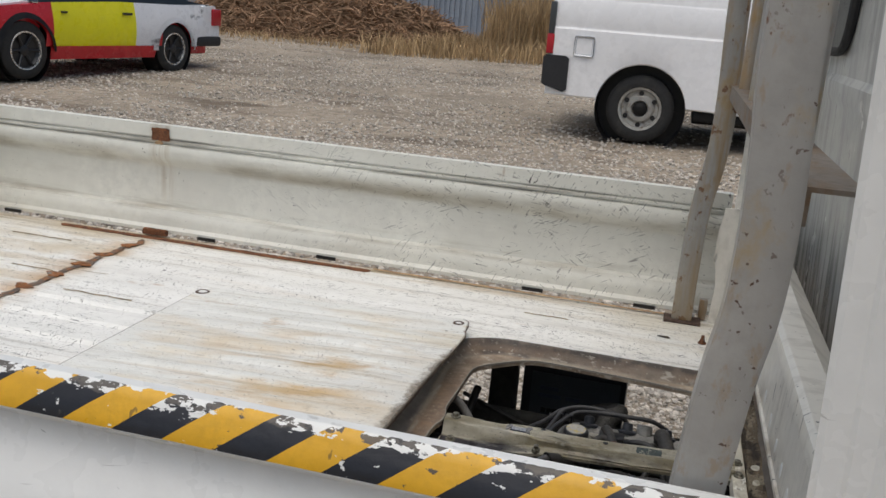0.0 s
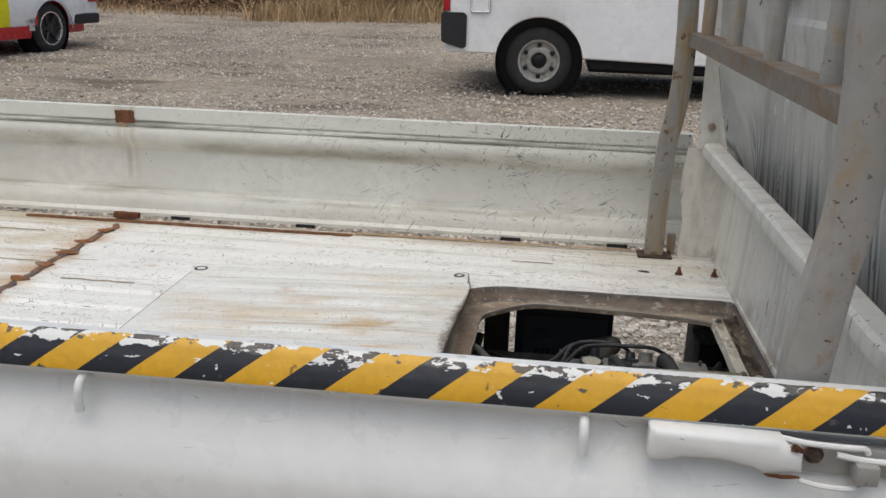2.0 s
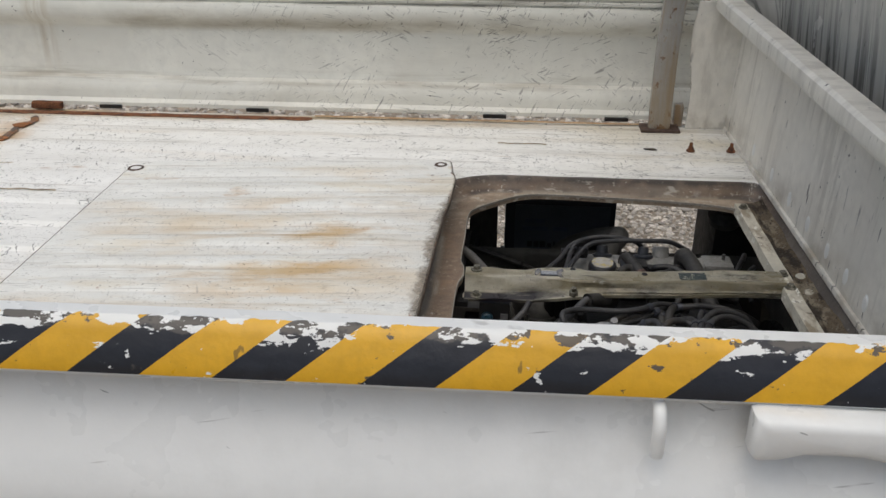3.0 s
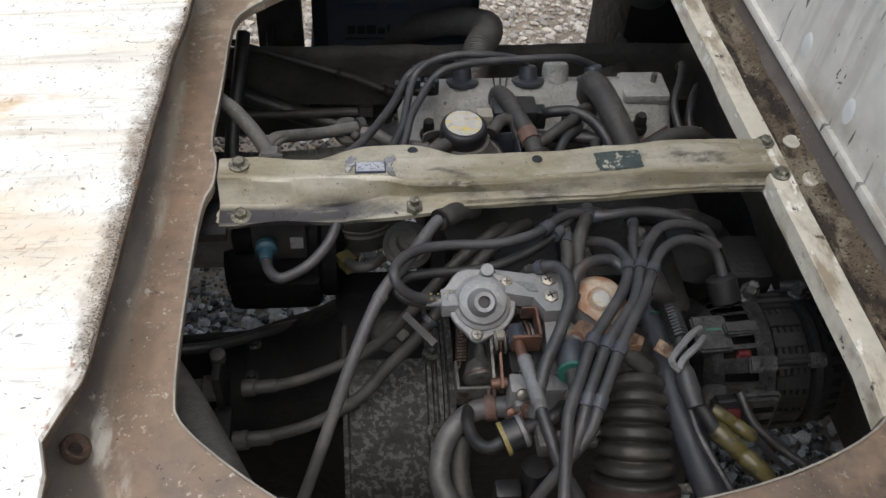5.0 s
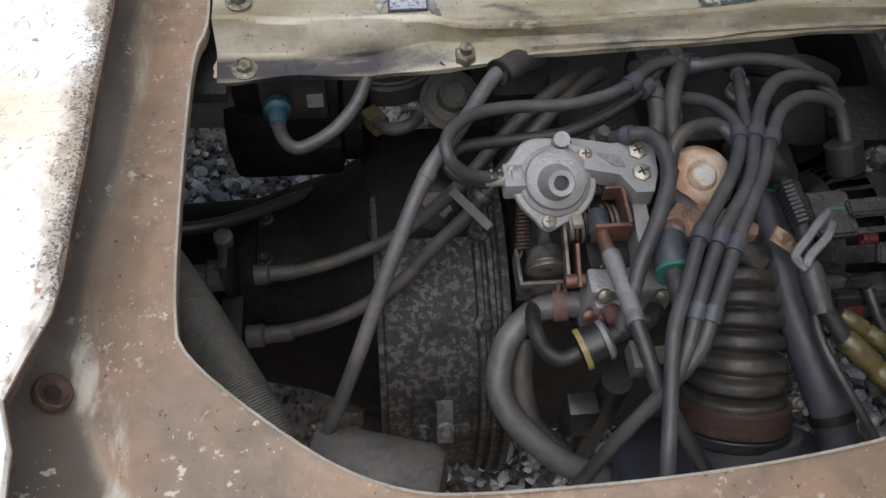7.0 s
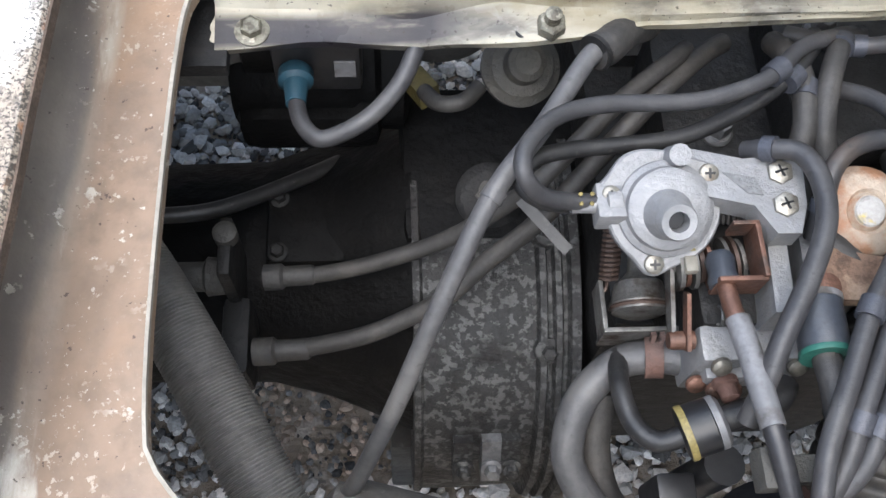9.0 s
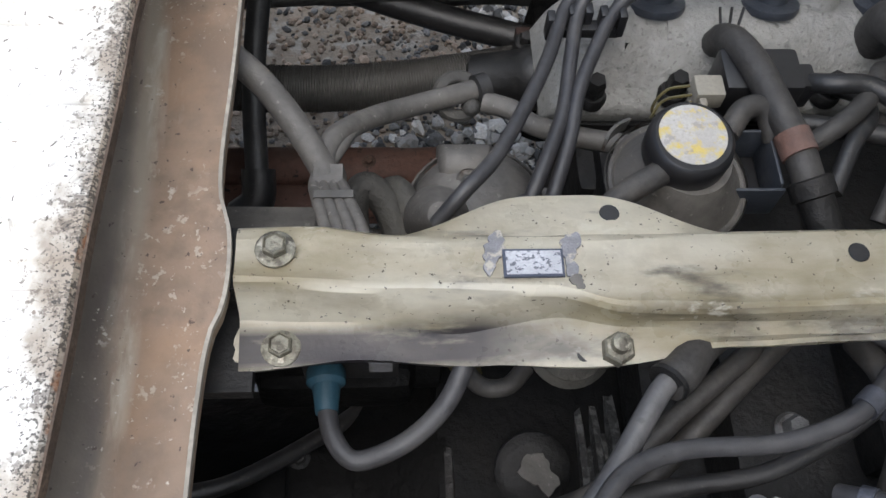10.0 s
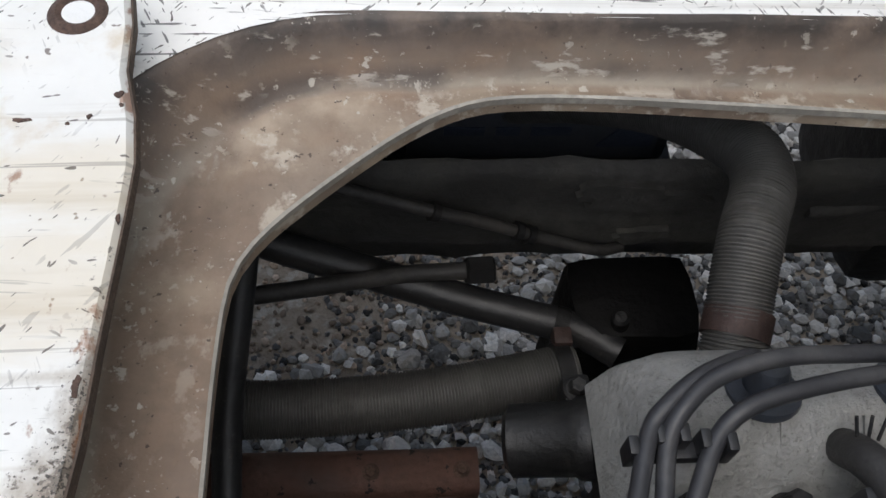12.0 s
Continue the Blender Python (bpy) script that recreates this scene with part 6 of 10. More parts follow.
    for k in range(n + 1):
        x, y = edge(2 * math.pi * (k % n) / n)
        w = 0.0012 + 0.0010 * max(0, noise.noise((x * 40, y * 40, 2)))
        if x > 0.0:
            w = 0.0004
        d = Vector((x - cx, y - cy, 0)).normalized()
        h = lift(x, y)
        ring.append((bm.verts.new((x + d.x * 0.0012, y + d.y * 0.0012, h - 0.006)), bm.verts.new((x + d.x * 0.0006, y + d.y * 0.0006, h - 0.0012)), bm.verts.new((x - d.x * w, y - d.y * w, h - 0.0012)), bm.verts.new((x - d.x * w * 1.5, y - d.y * w * 1.5, h - 0.004))))
    for a, b in zip(ring, ring[1:]):
        for k in range(3):
            bm.faces.new((a[k], b[k], b[k + 1], a[k + 1]))
    part("worn_edge", bm, m_lid_edge, lid, "thin rust-brown edge line, dark in place of the gap's shade")
    # folded rim that stands on the floor
    bm = bmesh.new()
    box(bm, bx - 0.25, bx - 0.05, ay + 0.05, ay + 0.06, ZF + 0.0035, ZF + 0.022)
    box(bm, bx - 0.25, bx - 0.05, by - 0.06, by - 0.05, ZF + 0.0035, ZF + 0.022)
    part("stiffener", bm, m_rim, lid)


build_lid()

# ---- engine and what hangs round it ----


def solo(name, bm, material, label, category, group="", angle=38):
    """One mesh that is a thing by itself."""
    return tagged(part(name, bm, material, None, "", angle), label, category, group)


def hose(name, pts, r, mt, label, category="hose", group="engine bay hoses", seg=12, pitch=0.0, depth=0.12):
    bm = bmesh.new()
    sweep(bm, pts, r, seg, 7, pitch, depth)
    return solo(name, bm, mt, label, category, group)


def tube(name, pts, r, mt, parent, label="", seg=10):
    bm = bmesh.new()
    sweep(bm, pts, r, seg, 6)
    return part(name, bm, mt, parent, label)


def turned(name, p0, axis, profile, mt, parent, label="", seg=24, cap=True, angle=38):
    bm = bmesh.new()
    lathe(bm, p0, axis, profile, seg, cap)
    return part(name, bm, mt, parent, label, angle)


def block(name, x0, x1, y0, y1, z0, z1, mt, parent, bevel=0.002, label=""):
    bm = bmesh.new()
    box(bm, x0, x1, y0, y1, z0, z1, bevel)
    return part(name, bm, mt, parent, label)


def slab(bm, c, u, v, hu, hv, hw):
    """A box of half sizes hu, hv, hw, turned so that its first two sides follow u and v."""
    u = Vector(u).normalized()
    w = u.cross(Vector(v)).normalized()
    v = w.cross(u)
    vs = [bm.verts.new(Vector(c) + u * a * hu + v * b * hv + w * d * hw) for a in (-1, 1) for b in (-1, 1) for d in (-1, 1)]
    for f in ((0, 1, 3, 2), (4, 6, 7, 5), (0, 4, 5, 1), (2, 3, 7, 6), (0, 2, 6, 4), (1, 5, 7, 3)):
        bm.faces.new([vs[i] for i in f])
    return bm


def coil(bm, p0, p1, r, wire, turns):
    d = Vector(p1) - Vector(p0)
    u, v, _ = frame_of(d)
    pts = []
    for k in range(turns * 8 + 1):
        a = 2 * math.pi * k / 8
        pts.append(Vector(p0) + d * k / (turns * 8) + (u * math.cos(a) + v * math.sin(a)) * r)
    sweep(bm, pts, wire, 6, 1)


def clip_on(parent, c, d, r, length, mt, name="clip", label=""):
    """A band round a hose at c, whose axis is d."""
    d = Vector(d).normalized()
    return turned(name, Vector(c) - d * length / 2, d, [(0, r), (length, r)], mt, parent, label, 16)


# the engine: block, bell housing, gearbox, valve cover
engine = thing("engine", (0.33, 0.72, 0.2), "oily dark engine with a dull alloy valve cover, under the hatch", "engine")


def build_engine():
    bm = bmesh.new()
    box(bm, 0.262, 0.53, 0.70, 0.90, 0.20, 0.512, 0.02)
    box(bm, 0.252, 0.30, 0.79, 0.89, 0.30, 0.50, 0.01)
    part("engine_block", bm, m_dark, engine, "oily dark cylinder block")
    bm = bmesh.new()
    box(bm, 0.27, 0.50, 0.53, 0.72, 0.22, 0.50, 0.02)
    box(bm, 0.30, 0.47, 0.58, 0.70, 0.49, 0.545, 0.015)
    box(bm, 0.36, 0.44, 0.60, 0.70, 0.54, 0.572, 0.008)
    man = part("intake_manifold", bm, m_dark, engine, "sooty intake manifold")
    for x, y, z in ((0.372, 0.622, 0.572), (0.425, 0.640, 0.572), (0.385, 0.672, 0.572), (0.33, 0.625, 0.545)):
        bm = bmesh.new()
        hexbolt(bm, (x, y, z), (0, -0.1, 1), 0.006, 0.010)
        part("bolt", bm, m_alu_dark, man)
    # bell housing, a turned casting with a ribbed flange
    prof = [(0, 0.09), (0, 0.1405), (0.004, 0.1415), (0.006, 0.1385), (0.030, 0.1385), (0.074, 0.137), (0.0755, 0.1450), (0.079, 0.1460), (0.0805, 0.141), (0.083, 0.141),
            (0.0845, 0.1465), (0.088, 0.1465), (0.0895, 0.142), (0.092, 0.142), (0.0935, 0.149), (0.099, 0.149), (0.101, 0.10)]
    bm = bmesh.new()
    lathe(bm, (0.166, 0.620, 0.328), (1, 0, 0), prof, 72)
    for v in bm.verts:
        v.co += Vector((0, 0.002, 0.002)) * noise.noise(v.co * 26)
    bell = part("bell_housing", bm, m_block, engine, "speckled grey alloy bell housing with ribs", 35)
    for x, y, z in ((0.246, 0.536, 0.446), (0.246, 0.60, 0.477)):
        bm = bmesh.new()
        d = Vector((0, y - 0.620, z - 0.328)).normalized()
        lathe(bm, Vector((x, y, z)) - d * 0.010, d, [(0, 0.0085), (0.009, 0.008), (0.010, 0.006)], 16)
        hexbolt(bm, Vector((x, y, z)), d, 0.0045, 0.005, False)
        part("bolt", bm, m_block, bell)
    for x, mt in ((0.196, m_block), (0.214, m_alu_dark), (0.226, m_block)):
        bm = bmesh.new()
        slab(bm, (x, 0.489, 0.382), (1, 0, 0), (0, 0.55, 0.83), 0.0062, 0.017, 0.006)
        hexbolt(bm, (x, 0.481, 0.384), (0, -0.8, 0.6), 0.0048, 0.006)
        part("lug", bm, mt, bell)
    # gearbox behind it
    prof = [(0, 0.06), (0.004, 0.072), (0.05, 0.076), (0.054, 0.083), (0.062, 0.083), (0.066, 0.077), (0.15, 0.080), (0.19, 0.088), (0.215, 0.098), (0.24, 0.112), (0.247, 0.115)]
    bm = bmesh.new()
    lathe(bm, (-0.08, 0.632, 0.352), (1, 0, 0), prof, 48)
    for v in bm.verts:
        v.co += Vector((0, 0.006, 0.006)) * noise.noise(v.co * 16)
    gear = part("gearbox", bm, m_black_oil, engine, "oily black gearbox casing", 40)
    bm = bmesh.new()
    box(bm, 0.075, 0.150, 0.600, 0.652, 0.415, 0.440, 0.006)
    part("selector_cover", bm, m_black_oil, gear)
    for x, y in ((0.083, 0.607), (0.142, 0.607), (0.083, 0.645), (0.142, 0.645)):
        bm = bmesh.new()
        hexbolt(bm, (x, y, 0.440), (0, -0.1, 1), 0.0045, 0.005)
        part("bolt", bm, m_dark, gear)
    # added block, not a real part: darkens the gap between starter and housing
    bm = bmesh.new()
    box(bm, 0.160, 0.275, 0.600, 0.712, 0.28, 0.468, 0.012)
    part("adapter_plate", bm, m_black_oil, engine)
    bm = bmesh.new()
    lathe(bm, (0.214, 0.628, 0.470), (0, -0.4, 0.9), [(0, 0.021), (0.004, 0.021), (0.006, 0.018), (0.007, 0.014)], 30)
    plug = part("core_plug", bm, m_dark, engine)
    bm = bmesh.new()
    patch(bm, 0.216, 0.624, 0.4795, 0.009, 0.011, random.Random(12), h=0.0008)
    part("pale_wear", bm, m_dusty, plug, "pale patch of bare metal")

    # valve cover: a pent casting with a rounded end
    prof = [(0.828, 0.520), (0.826, 0.524), (0.827, 0.534), (0.832, 0.537), (0.840, 0.547), (0.852, 0.562), (0.864, 0.570), (0.872, 0.5715), (0.882, 0.569), (0.900, 0.557), (0.907, 0.549), (0.910, 0.537), (0.910, 0.512), (0.828, 0.512)]
    bm = bmesh.new()
    extrude_profile(bm, prof, 0, [0.230, 0.2315, 0.234, 0.238, 0.243, 0.249, 0.256, 0.275, 0.296, 0.33, 0.38, 0.43, 0.47, 0.475, 0.497, 0.508, 0.515])
    for v in bm.verts:
        x = v.co.x
        if x < 0.2565 or x > 0.499:
            k = 0.60 + 0.40 * math.sqrt(max(0.0, 1 - ((0.256 - x) / 0.026) ** 2)) if x < 0.3 else (0.80 if x > 0.512 else 0.93)
            v.co.z = 0.512 + (v.co.z - 0.512) * k
            v.co.y = 0.876 + (v.co.y - 0.876) * (0.7 + 0.3 * k)
        if x < 0.27:
            v.co.x += 0.42 * (v.co.z - 0.512)
        if 0.2565 < x < 0.473 and v.co.z > 0.566:
            v.co.z -= 0.0015
        v.co.z += 0.0015 * noise.noise(v.co * 30) + 0.0007 * noise.noise(v.co * 95)
    cover = part("valve_cover", bm, m_cover, engine, "dull cast alloy valve cover", 60)
    for x in (0.300, 0.338):
        bm = bmesh.new()
        extrude_profile(bm, [(0.834, 0.536), (0.853, 0.5632), (0.864, 0.5708), (0.866, 0.565), (0.84, 0.536)], 0, [x, x + 0.004])
        part("rib", bm, m_cover, cover)
    for x, y, z in ((0.306, 0.833, 0.537), (0.400, 0.833, 0.537), (0.258, 0.834, 0.533), (0.478, 0.833, 0.537)):
        bm = bmesh.new()
        hexbolt(bm, (x, y, z), (0, -0.1, 1), 0.0062, 0.017)
        part("bolt", bm, m_dark, cover)
    for x in (0.2955, 0.3645, 0.4335):
        turned("plug_boot", (x, 0.8765, 0.566), (0, 0.35, 0.936), [(0, 0.0165), (0.0022, 0.0172), (0.0048, 0.0168), (0.0062, 0.0125), (0.0066, 0.0098), (0.016, 0.0092), (0.019, 0.0078), (0.020, 0.004)], m_boot, cover, "black rubber plug boot", 26)
    turned("boss", (0.3945, 0.881, 0.560), (0, 0.35, 0.936), [(0, 0.0145), (0.022, 0.0135), (0.024, 0.0120), (0.0245, 0.004)], m_cover, cover, "", 24)
    bm = bmesh.new()
    box(bm, 0.462, 0.512, 0.848, 0.893, 0.556, 0.5695, 0.006)
    part("filler_neck", bm, m_cover, cover)
    bm = bmesh.new()
    cyl(bm, (0.497, 0.872, 0.566), (0.497, 0.872, 0.580), 0.003, seg=10)
    part("stud", bm, m_steel_dull, cover)
    bm = bmesh.new()
    extrude_profile(bm, [(0.825, 0.506), (0.825, 0.519), (0.910, 0.519), (0.910, 0.506)], 0, [0.238, 0.516])
    part("gasket_flange", bm, m_dark, cover)


build_engine()


# capped valve body with a worn yellow face
def build_filler():
    bm = bmesh.new()
    lathe(bm, (0.285, 0.750, 0.545), (0, -0.06, 1), [(0, 0.026), (0.022, 0.028), (0.025, 0.0345), (0.030, 0.0362), (0.0315, 0.0362), (0.033, 0.0345), (0.032, 0.033), (0.037, 0.030), (0.043, 0.026), (0.056, 0.0205)], 44)
    filler = solo("oil_filler", bm, m_dusty, "dusty grey filler body with a worn yellow cap", "oil filler")
    turned("cap", (0.282, 0.750, 0.597), (0, -0.06, 1), [(0, 0.0195), (0.003, 0.0214), (0.014, 0.0216), (0.0178, 0.0206), (0.0195, 0.0186)], m_plastic, filler, "black cap rim", 36)
    turned("cap_face", (0.2818, 0.750, 0.6155), (0, -0.06, 1), [(0, 0.0172), (0.0014, 0.0166), (0.0018, 0.010)], m_capface, filler, "yellow cap face worn to white", 36)
    turned("crimp", (0.285, 0.7495, 0.5735), (0, -0.06, 1), [(0, 0.0372), (0.002, 0.0378), (0.004, 0.0372)], m_steel_dull, filler, "dull steel crimped edge", 44, cap=False)
    # open bracket beside it
    bm = bmesh.new()
    for a, b, c, d in ((0.312, 0.338, 0.774, 0.776), (0.336, 0.338, 0.742, 0.776), (0.312, 0.338, 0.738, 0.740)):
        box(bm, a, b, c, d, 0.560, 0.584, 0.001)
    part("bracket", bm, m_boot, filler)
    bm = bmesh.new()
    box(bm, 0.312, 0.335, 0.741, 0.773, 0.556, 0.561)
    part("bracket_floor", bm, m_plastic, filler)
    bm = bmesh.new()
    for k in range(6):
        a = 2.2 + k * 0.10
        slab(bm, (0.285 + 0.041 * math.cos(a), 0.7495 + 0.041 * math.sin(a), 0.578 + 0.0016 * k), (-math.sin(a), math.cos(a), 0.3), (0, 0, 1), 0.0035, 0.004, 0.0008)
    part("tab", bm, m_steel_dull, filler)
    tube("breather_pipe", [(0.274, 0.741, 0.603), (0.262, 0.733, 0.604), (0.250, 0.726, 0.603), (0.238, 0.718, 0.598), (0.225, 0.71, 0.585)], 0.0066, m_hose_brown, filler)
    tube("side_pipe", [(0.312, 0.770, 0.588), (0.322, 0.783, 0.592), (0.334, 0.784, 0.590), (0.340, 0.772, 0.580)], 0.0062, m_hose_brown, filler)


build_filler()


# distributor: dusty cap, lug, tower and advance ring
def build_distributor():
    bm = bmesh.new()
    lathe(bm, (0.186, 0.760, 0.49), (0, -0.1, 1), [(0, 0.044), (0.022, 0.045), (0.026, 0.040), (0.038, 0.0395), (0.052, 0.035), (0.063, 0.024), (0.067, 0.011)], 40)
    for v in bm.verts:
        v.co += 0.0009 * Vector((noise.noise(v.co * 60), noise.noise(v.co * 60 + Vector((3, 0, 0))), 0))
    dome = solo("distributor", bm, m_dusty, "dusty grey distributor cap with its lead tower", "distributor")
    bm = bmesh.new()
    extrude_profile(bm, [(0.768, 0.525), (0.7655, 0.548), (0.768, 0.556), (0.775, 0.560), (0.786, 0.556), (0.796, 0.540), (0.797, 0.525)], 0, [0.164, 0.168, 0.190, 0.194])
    for v in bm.verts:
        if (v.co.x < 0.166 or v.co.x > 0.192) and v.co.z > 0.53:
            v.co.z -= 0.005
            v.co.y += 0.003
    part("lug", bm, m_dusty, dome, "", 50)
    bm = bmesh.new()
    hexbolt(bm, (0.1790, 0.7640, 0.5545), (0, -0.85, 0.52), 0.0046, 0.005)
    part("bolt", bm, m_steel_dull, dome)
    turned("tower", (0.163, 0.748, 0.540), (-0.03, -0.5, 1), [(0, 0.019), (0.018, 0.0155), (0.025, 0.0105), (0.036, 0.0092), (0.040, 0.0065)], m_dusty, dome)
    for h, r in ((0.024, 0.0418), (0.040, 0.0396)):
        turned("cap_ridge", Vector((0.186, 0.760, 0.49)) + Vector((0, -0.0995, 0.995)) * h, (0, -0.1, 1), [(0, r), (0.0012, r + 0.0016), (0.0036, r + 0.0016), (0.0050, r)], m_dusty, dome, "", 40, cap=False)
    for a in (200, 245, 330, 15, 60):
        d = Vector((math.cos(radians(a)), math.sin(radians(a)), 0))
        bm = bmesh.new()
        slab(bm, Vector((0.186, 0.7565, 0.527)) + d * 0.0395, d.cross(Vector((0, 0, 1))), (0, -0.1, 1), 0.0022, 0.010, 0.0022)
        part("cap_rib", bm, m_dusty, dome)
    for x, y in ((0.204, 0.735), (0.217, 0.735)):
        turned("tower", (x, y, 0.53), (0, -0.2, 1), [(0, 0.011), (0.030, 0.0095), (0.044, 0.008)], m_dark, dome)
    turned("advance_ring", (0.176, 0.824, 0.548), (0.1, -0.45, 0.85), [(0, 0.008), (0.001, 0.0078), (0.006, 0.0078), (0.007, 0.009), (0.007, 0.0135), (0.005, 0.015), (0.001, 0.0146), (0, 0.008)], m_chassis, dome, "grey vacuum advance ring", 34, cap=False)
    turned("advance_pivot", (0.183, 0.818, 0.546), (0.1, -0.55, 0.8), [(0, 0.005), (0.010, 0.005), (0.012, 0.0035), (0.013, 0.002)], m_chassis, dome)
    # crumpled sleeve beside the cap
    tube("sleeve", [(0.118, 0.742, 0.520), (0.117, 0.758, 0.538), (0.124, 0.767, 0.543), (0.134, 0.760, 0.537), (0.142, 0.744, 0.528), (0.150, 0.730, 0.51)], 0.0085, m_chassis, dome)
    tube("sleeve", [(0.133, 0.775, 0.515), (0.140, 0.772, 0.532), (0.146, 0.760, 0.536), (0.149, 0.745, 0.53)], 0.0080, m_chassis, dome)


build_distributor()

# ignition leads
LEADS = [
    [(0.159, 0.722, 0.580), (0.173, 0.733, 0.594), (0.189, 0.752, 0.594), (0.207, 0.785, 0.592), (0.222, 0.818, 0.590), (0.234, 0.851, 0.590), (0.243, 0.862, 0.594), (0.260, 0.874, 0.596), (0.283, 0.884, 0.590), (0.2955, 0.885, 0.580)],
    [(0.202, 0.728, 0.570), (0.213, 0.750, 0.580), (0.228, 0.787, 0.583), (0.235, 0.820, 0.587), (0.241, 0.847, 0.590), (0.248, 0.859, 0.596), (0.264, 0.871, 0.600), (0.291, 0.878, 0.602), (0.322, 0.880, 0.600), (0.350, 0.883, 0.593), (0.3645, 0.886, 0.580)],
    [(0.215, 0.728, 0.570), (0.230, 0.770, 0.580), (0.238, 0.801, 0.586), (0.252, 0.832, 0.590), (0.262, 0.849, 0.593), (0.274, 0.858, 0.598), (0.295, 0.864, 0.600), (0.329, 0.870, 0.600), (0.367, 0.873, 0.600), (0.405, 0.876, 0.598), (0.4335, 0.885, 0.582)],
]
lead_obs = [hose("ignition_lead", pts, 0.0040, m_lead, "dusty grey ignition lead looped over the valve cover", "ignition lead", "ignition leads") for pts in LEADS]
for ob, pts in zip(lead_obs, LEADS):
    if ob is lead_obs[0]:
        continue
    turned("lead_boot", pts[0], Vector(pts[1]) - Vector(pts[0]), [(0, 0.0075), (0.010, 0.0070), (0.014, 0.0052)], m_lead, ob, "black rubber boot", 16)
bm = bmesh.new()
box(bm, 0.226, 0.266, 0.842, 0.850, 0.578, 0.585, 0.0015)
comb = part("lead_holder", bm, m_plastic, lead_obs[0], "black plastic lead holder")
for x, y, z in ((0.2265, 0.846, 0.588), (0.2385, 0.850, 0.589), (0.2475, 0.850, 0.590), (0.2555, 0.847, 0.591), (0.2655, 0.845, 0.592)):
    block("prong", x - 0.0022, x + 0.0022, y - 0.004, y + 0.004, z - 0.012, z + 0.0045, m_plastic, lead_obs[0], 0.001)


# wires and hoses of the far half
def build_loom():
    bm = bmesh.new()
    sweep(bm, [(0.035, 0.832, 0.606), (0.057, 0.807, 0.606), (0.074, 0.791, 0.602), (0.090, 0.771, 0.596), (0.103, 0.750, 0.591), (0.106, 0.742, 0.590)], 0.0070, 14, 6)
    loom = solo("wire_loom", bm, m_dusty, "grey taped wire loom with a four-way splice", "wire loom")
    tube("branch", [(0.104, 0.750, 0.590), (0.106, 0.762, 0.588), (0.112, 0.774, 0.584), (0.128, 0.793, 0.571), (0.150, 0.808, 0.561), (0.188, 0.824, 0.556)], 0.0060, m_dusty, loom, "", 12)
    tube("wire", [(0.108, 0.752, 0.589), (0.113, 0.764, 0.586), (0.119, 0.778, 0.580), (0.131, 0.793, 0.571), (0.146, 0.805, 0.562)], 0.0030, m_dusty, loom)
    clip_on(loom, (0.189, 0.823, 0.557), (0.9, 0.4, -0.1), 0.0088, 0.007, m_rubber, "tape_band")
    tube("branch", [(0.190, 0.815, 0.556), (0.206, 0.809, 0.556), (0.217, 0.799, 0.556), (0.240, 0.791, 0.556), (0.268, 0.785, 0.556)], 0.0060, m_dusty, loom)
    for dx in (-0.0072, -0.0024, 0.0024, 0.0072):
        tube("wire", [(0.105 + dx * 0.5, 0.746, 0.590), (0.107 + dx * 0.9, 0.736, 0.594), (0.110 + dx, 0.724, 0.600), (0.116 + dx * 1.15, 0.704, 0.604), (0.119 + dx * 1.15, 0.69, 0.595)], 0.0032, m_dusty, loom)
    bm = bmesh.new()
    extrude_profile(bm, [(0.0995, 0.5955), (0.1010, 0.6042), (0.1195, 0.6042), (0.1205, 0.5955)], 1, [0.7235, 0.7275])
    part("tape_band", bm, m_duct, loom)
    bm = bmesh.new()
    extrude_profile(bm, [(0.0985, 0.586), (0.1000, 0.5965), (0.1140, 0.5965), (0.1155, 0.586)], 1, [0.733, 0.747])
    part("tape_band", bm, m_dusty, loom)


build_loom()


def build_vacuum_hose():
    bm = bmesh.new()
    sweep(bm, [(0.329, 0.853, 0.562), (0.327, 0.843, 0.578), (0.329, 0.830, 0.588), (0.334, 0.811, 0.592), (0.340, 0.785, 0.592), (0.347, 0.766, 0.588), (0.350, 0.748, 0.585), (0.355, 0.733, 0.576), (0.364, 0.715, 0.555)], 0.0085, 14, 7)
    h = solo("vacuum_hose", bm, m_hose_brown, "dusty black vacuum hose with a rusty clamp", "hose", "engine bay hoses")
    for k in range(3):
        bm = bmesh.new()
        cyl(bm, (0.326 + 0.005 * k, 0.848 + 0.001 * k, 0.578), (0.324 + 0.007 * k, 0.857, 0.588), 0.0009, seg=6)
        part("clamp_tail", bm, m_rubber, h)
    clip_on(h, (0.3465, 0.763, 0.5885), (0.25, -1, -0.15), 0.0097, 0.013, m_rustpipe, "clamp", "rusty spring clamp")
    turned("fitting", (0.351, 0.745, 0.584), (0.3, -0.9, -0.4), [(0, 0.0095), (0.001, 0.0118), (0.010, 0.0118), (0.011, 0.0095), (0.03, 0.009)], m_dark, h, "", 18)


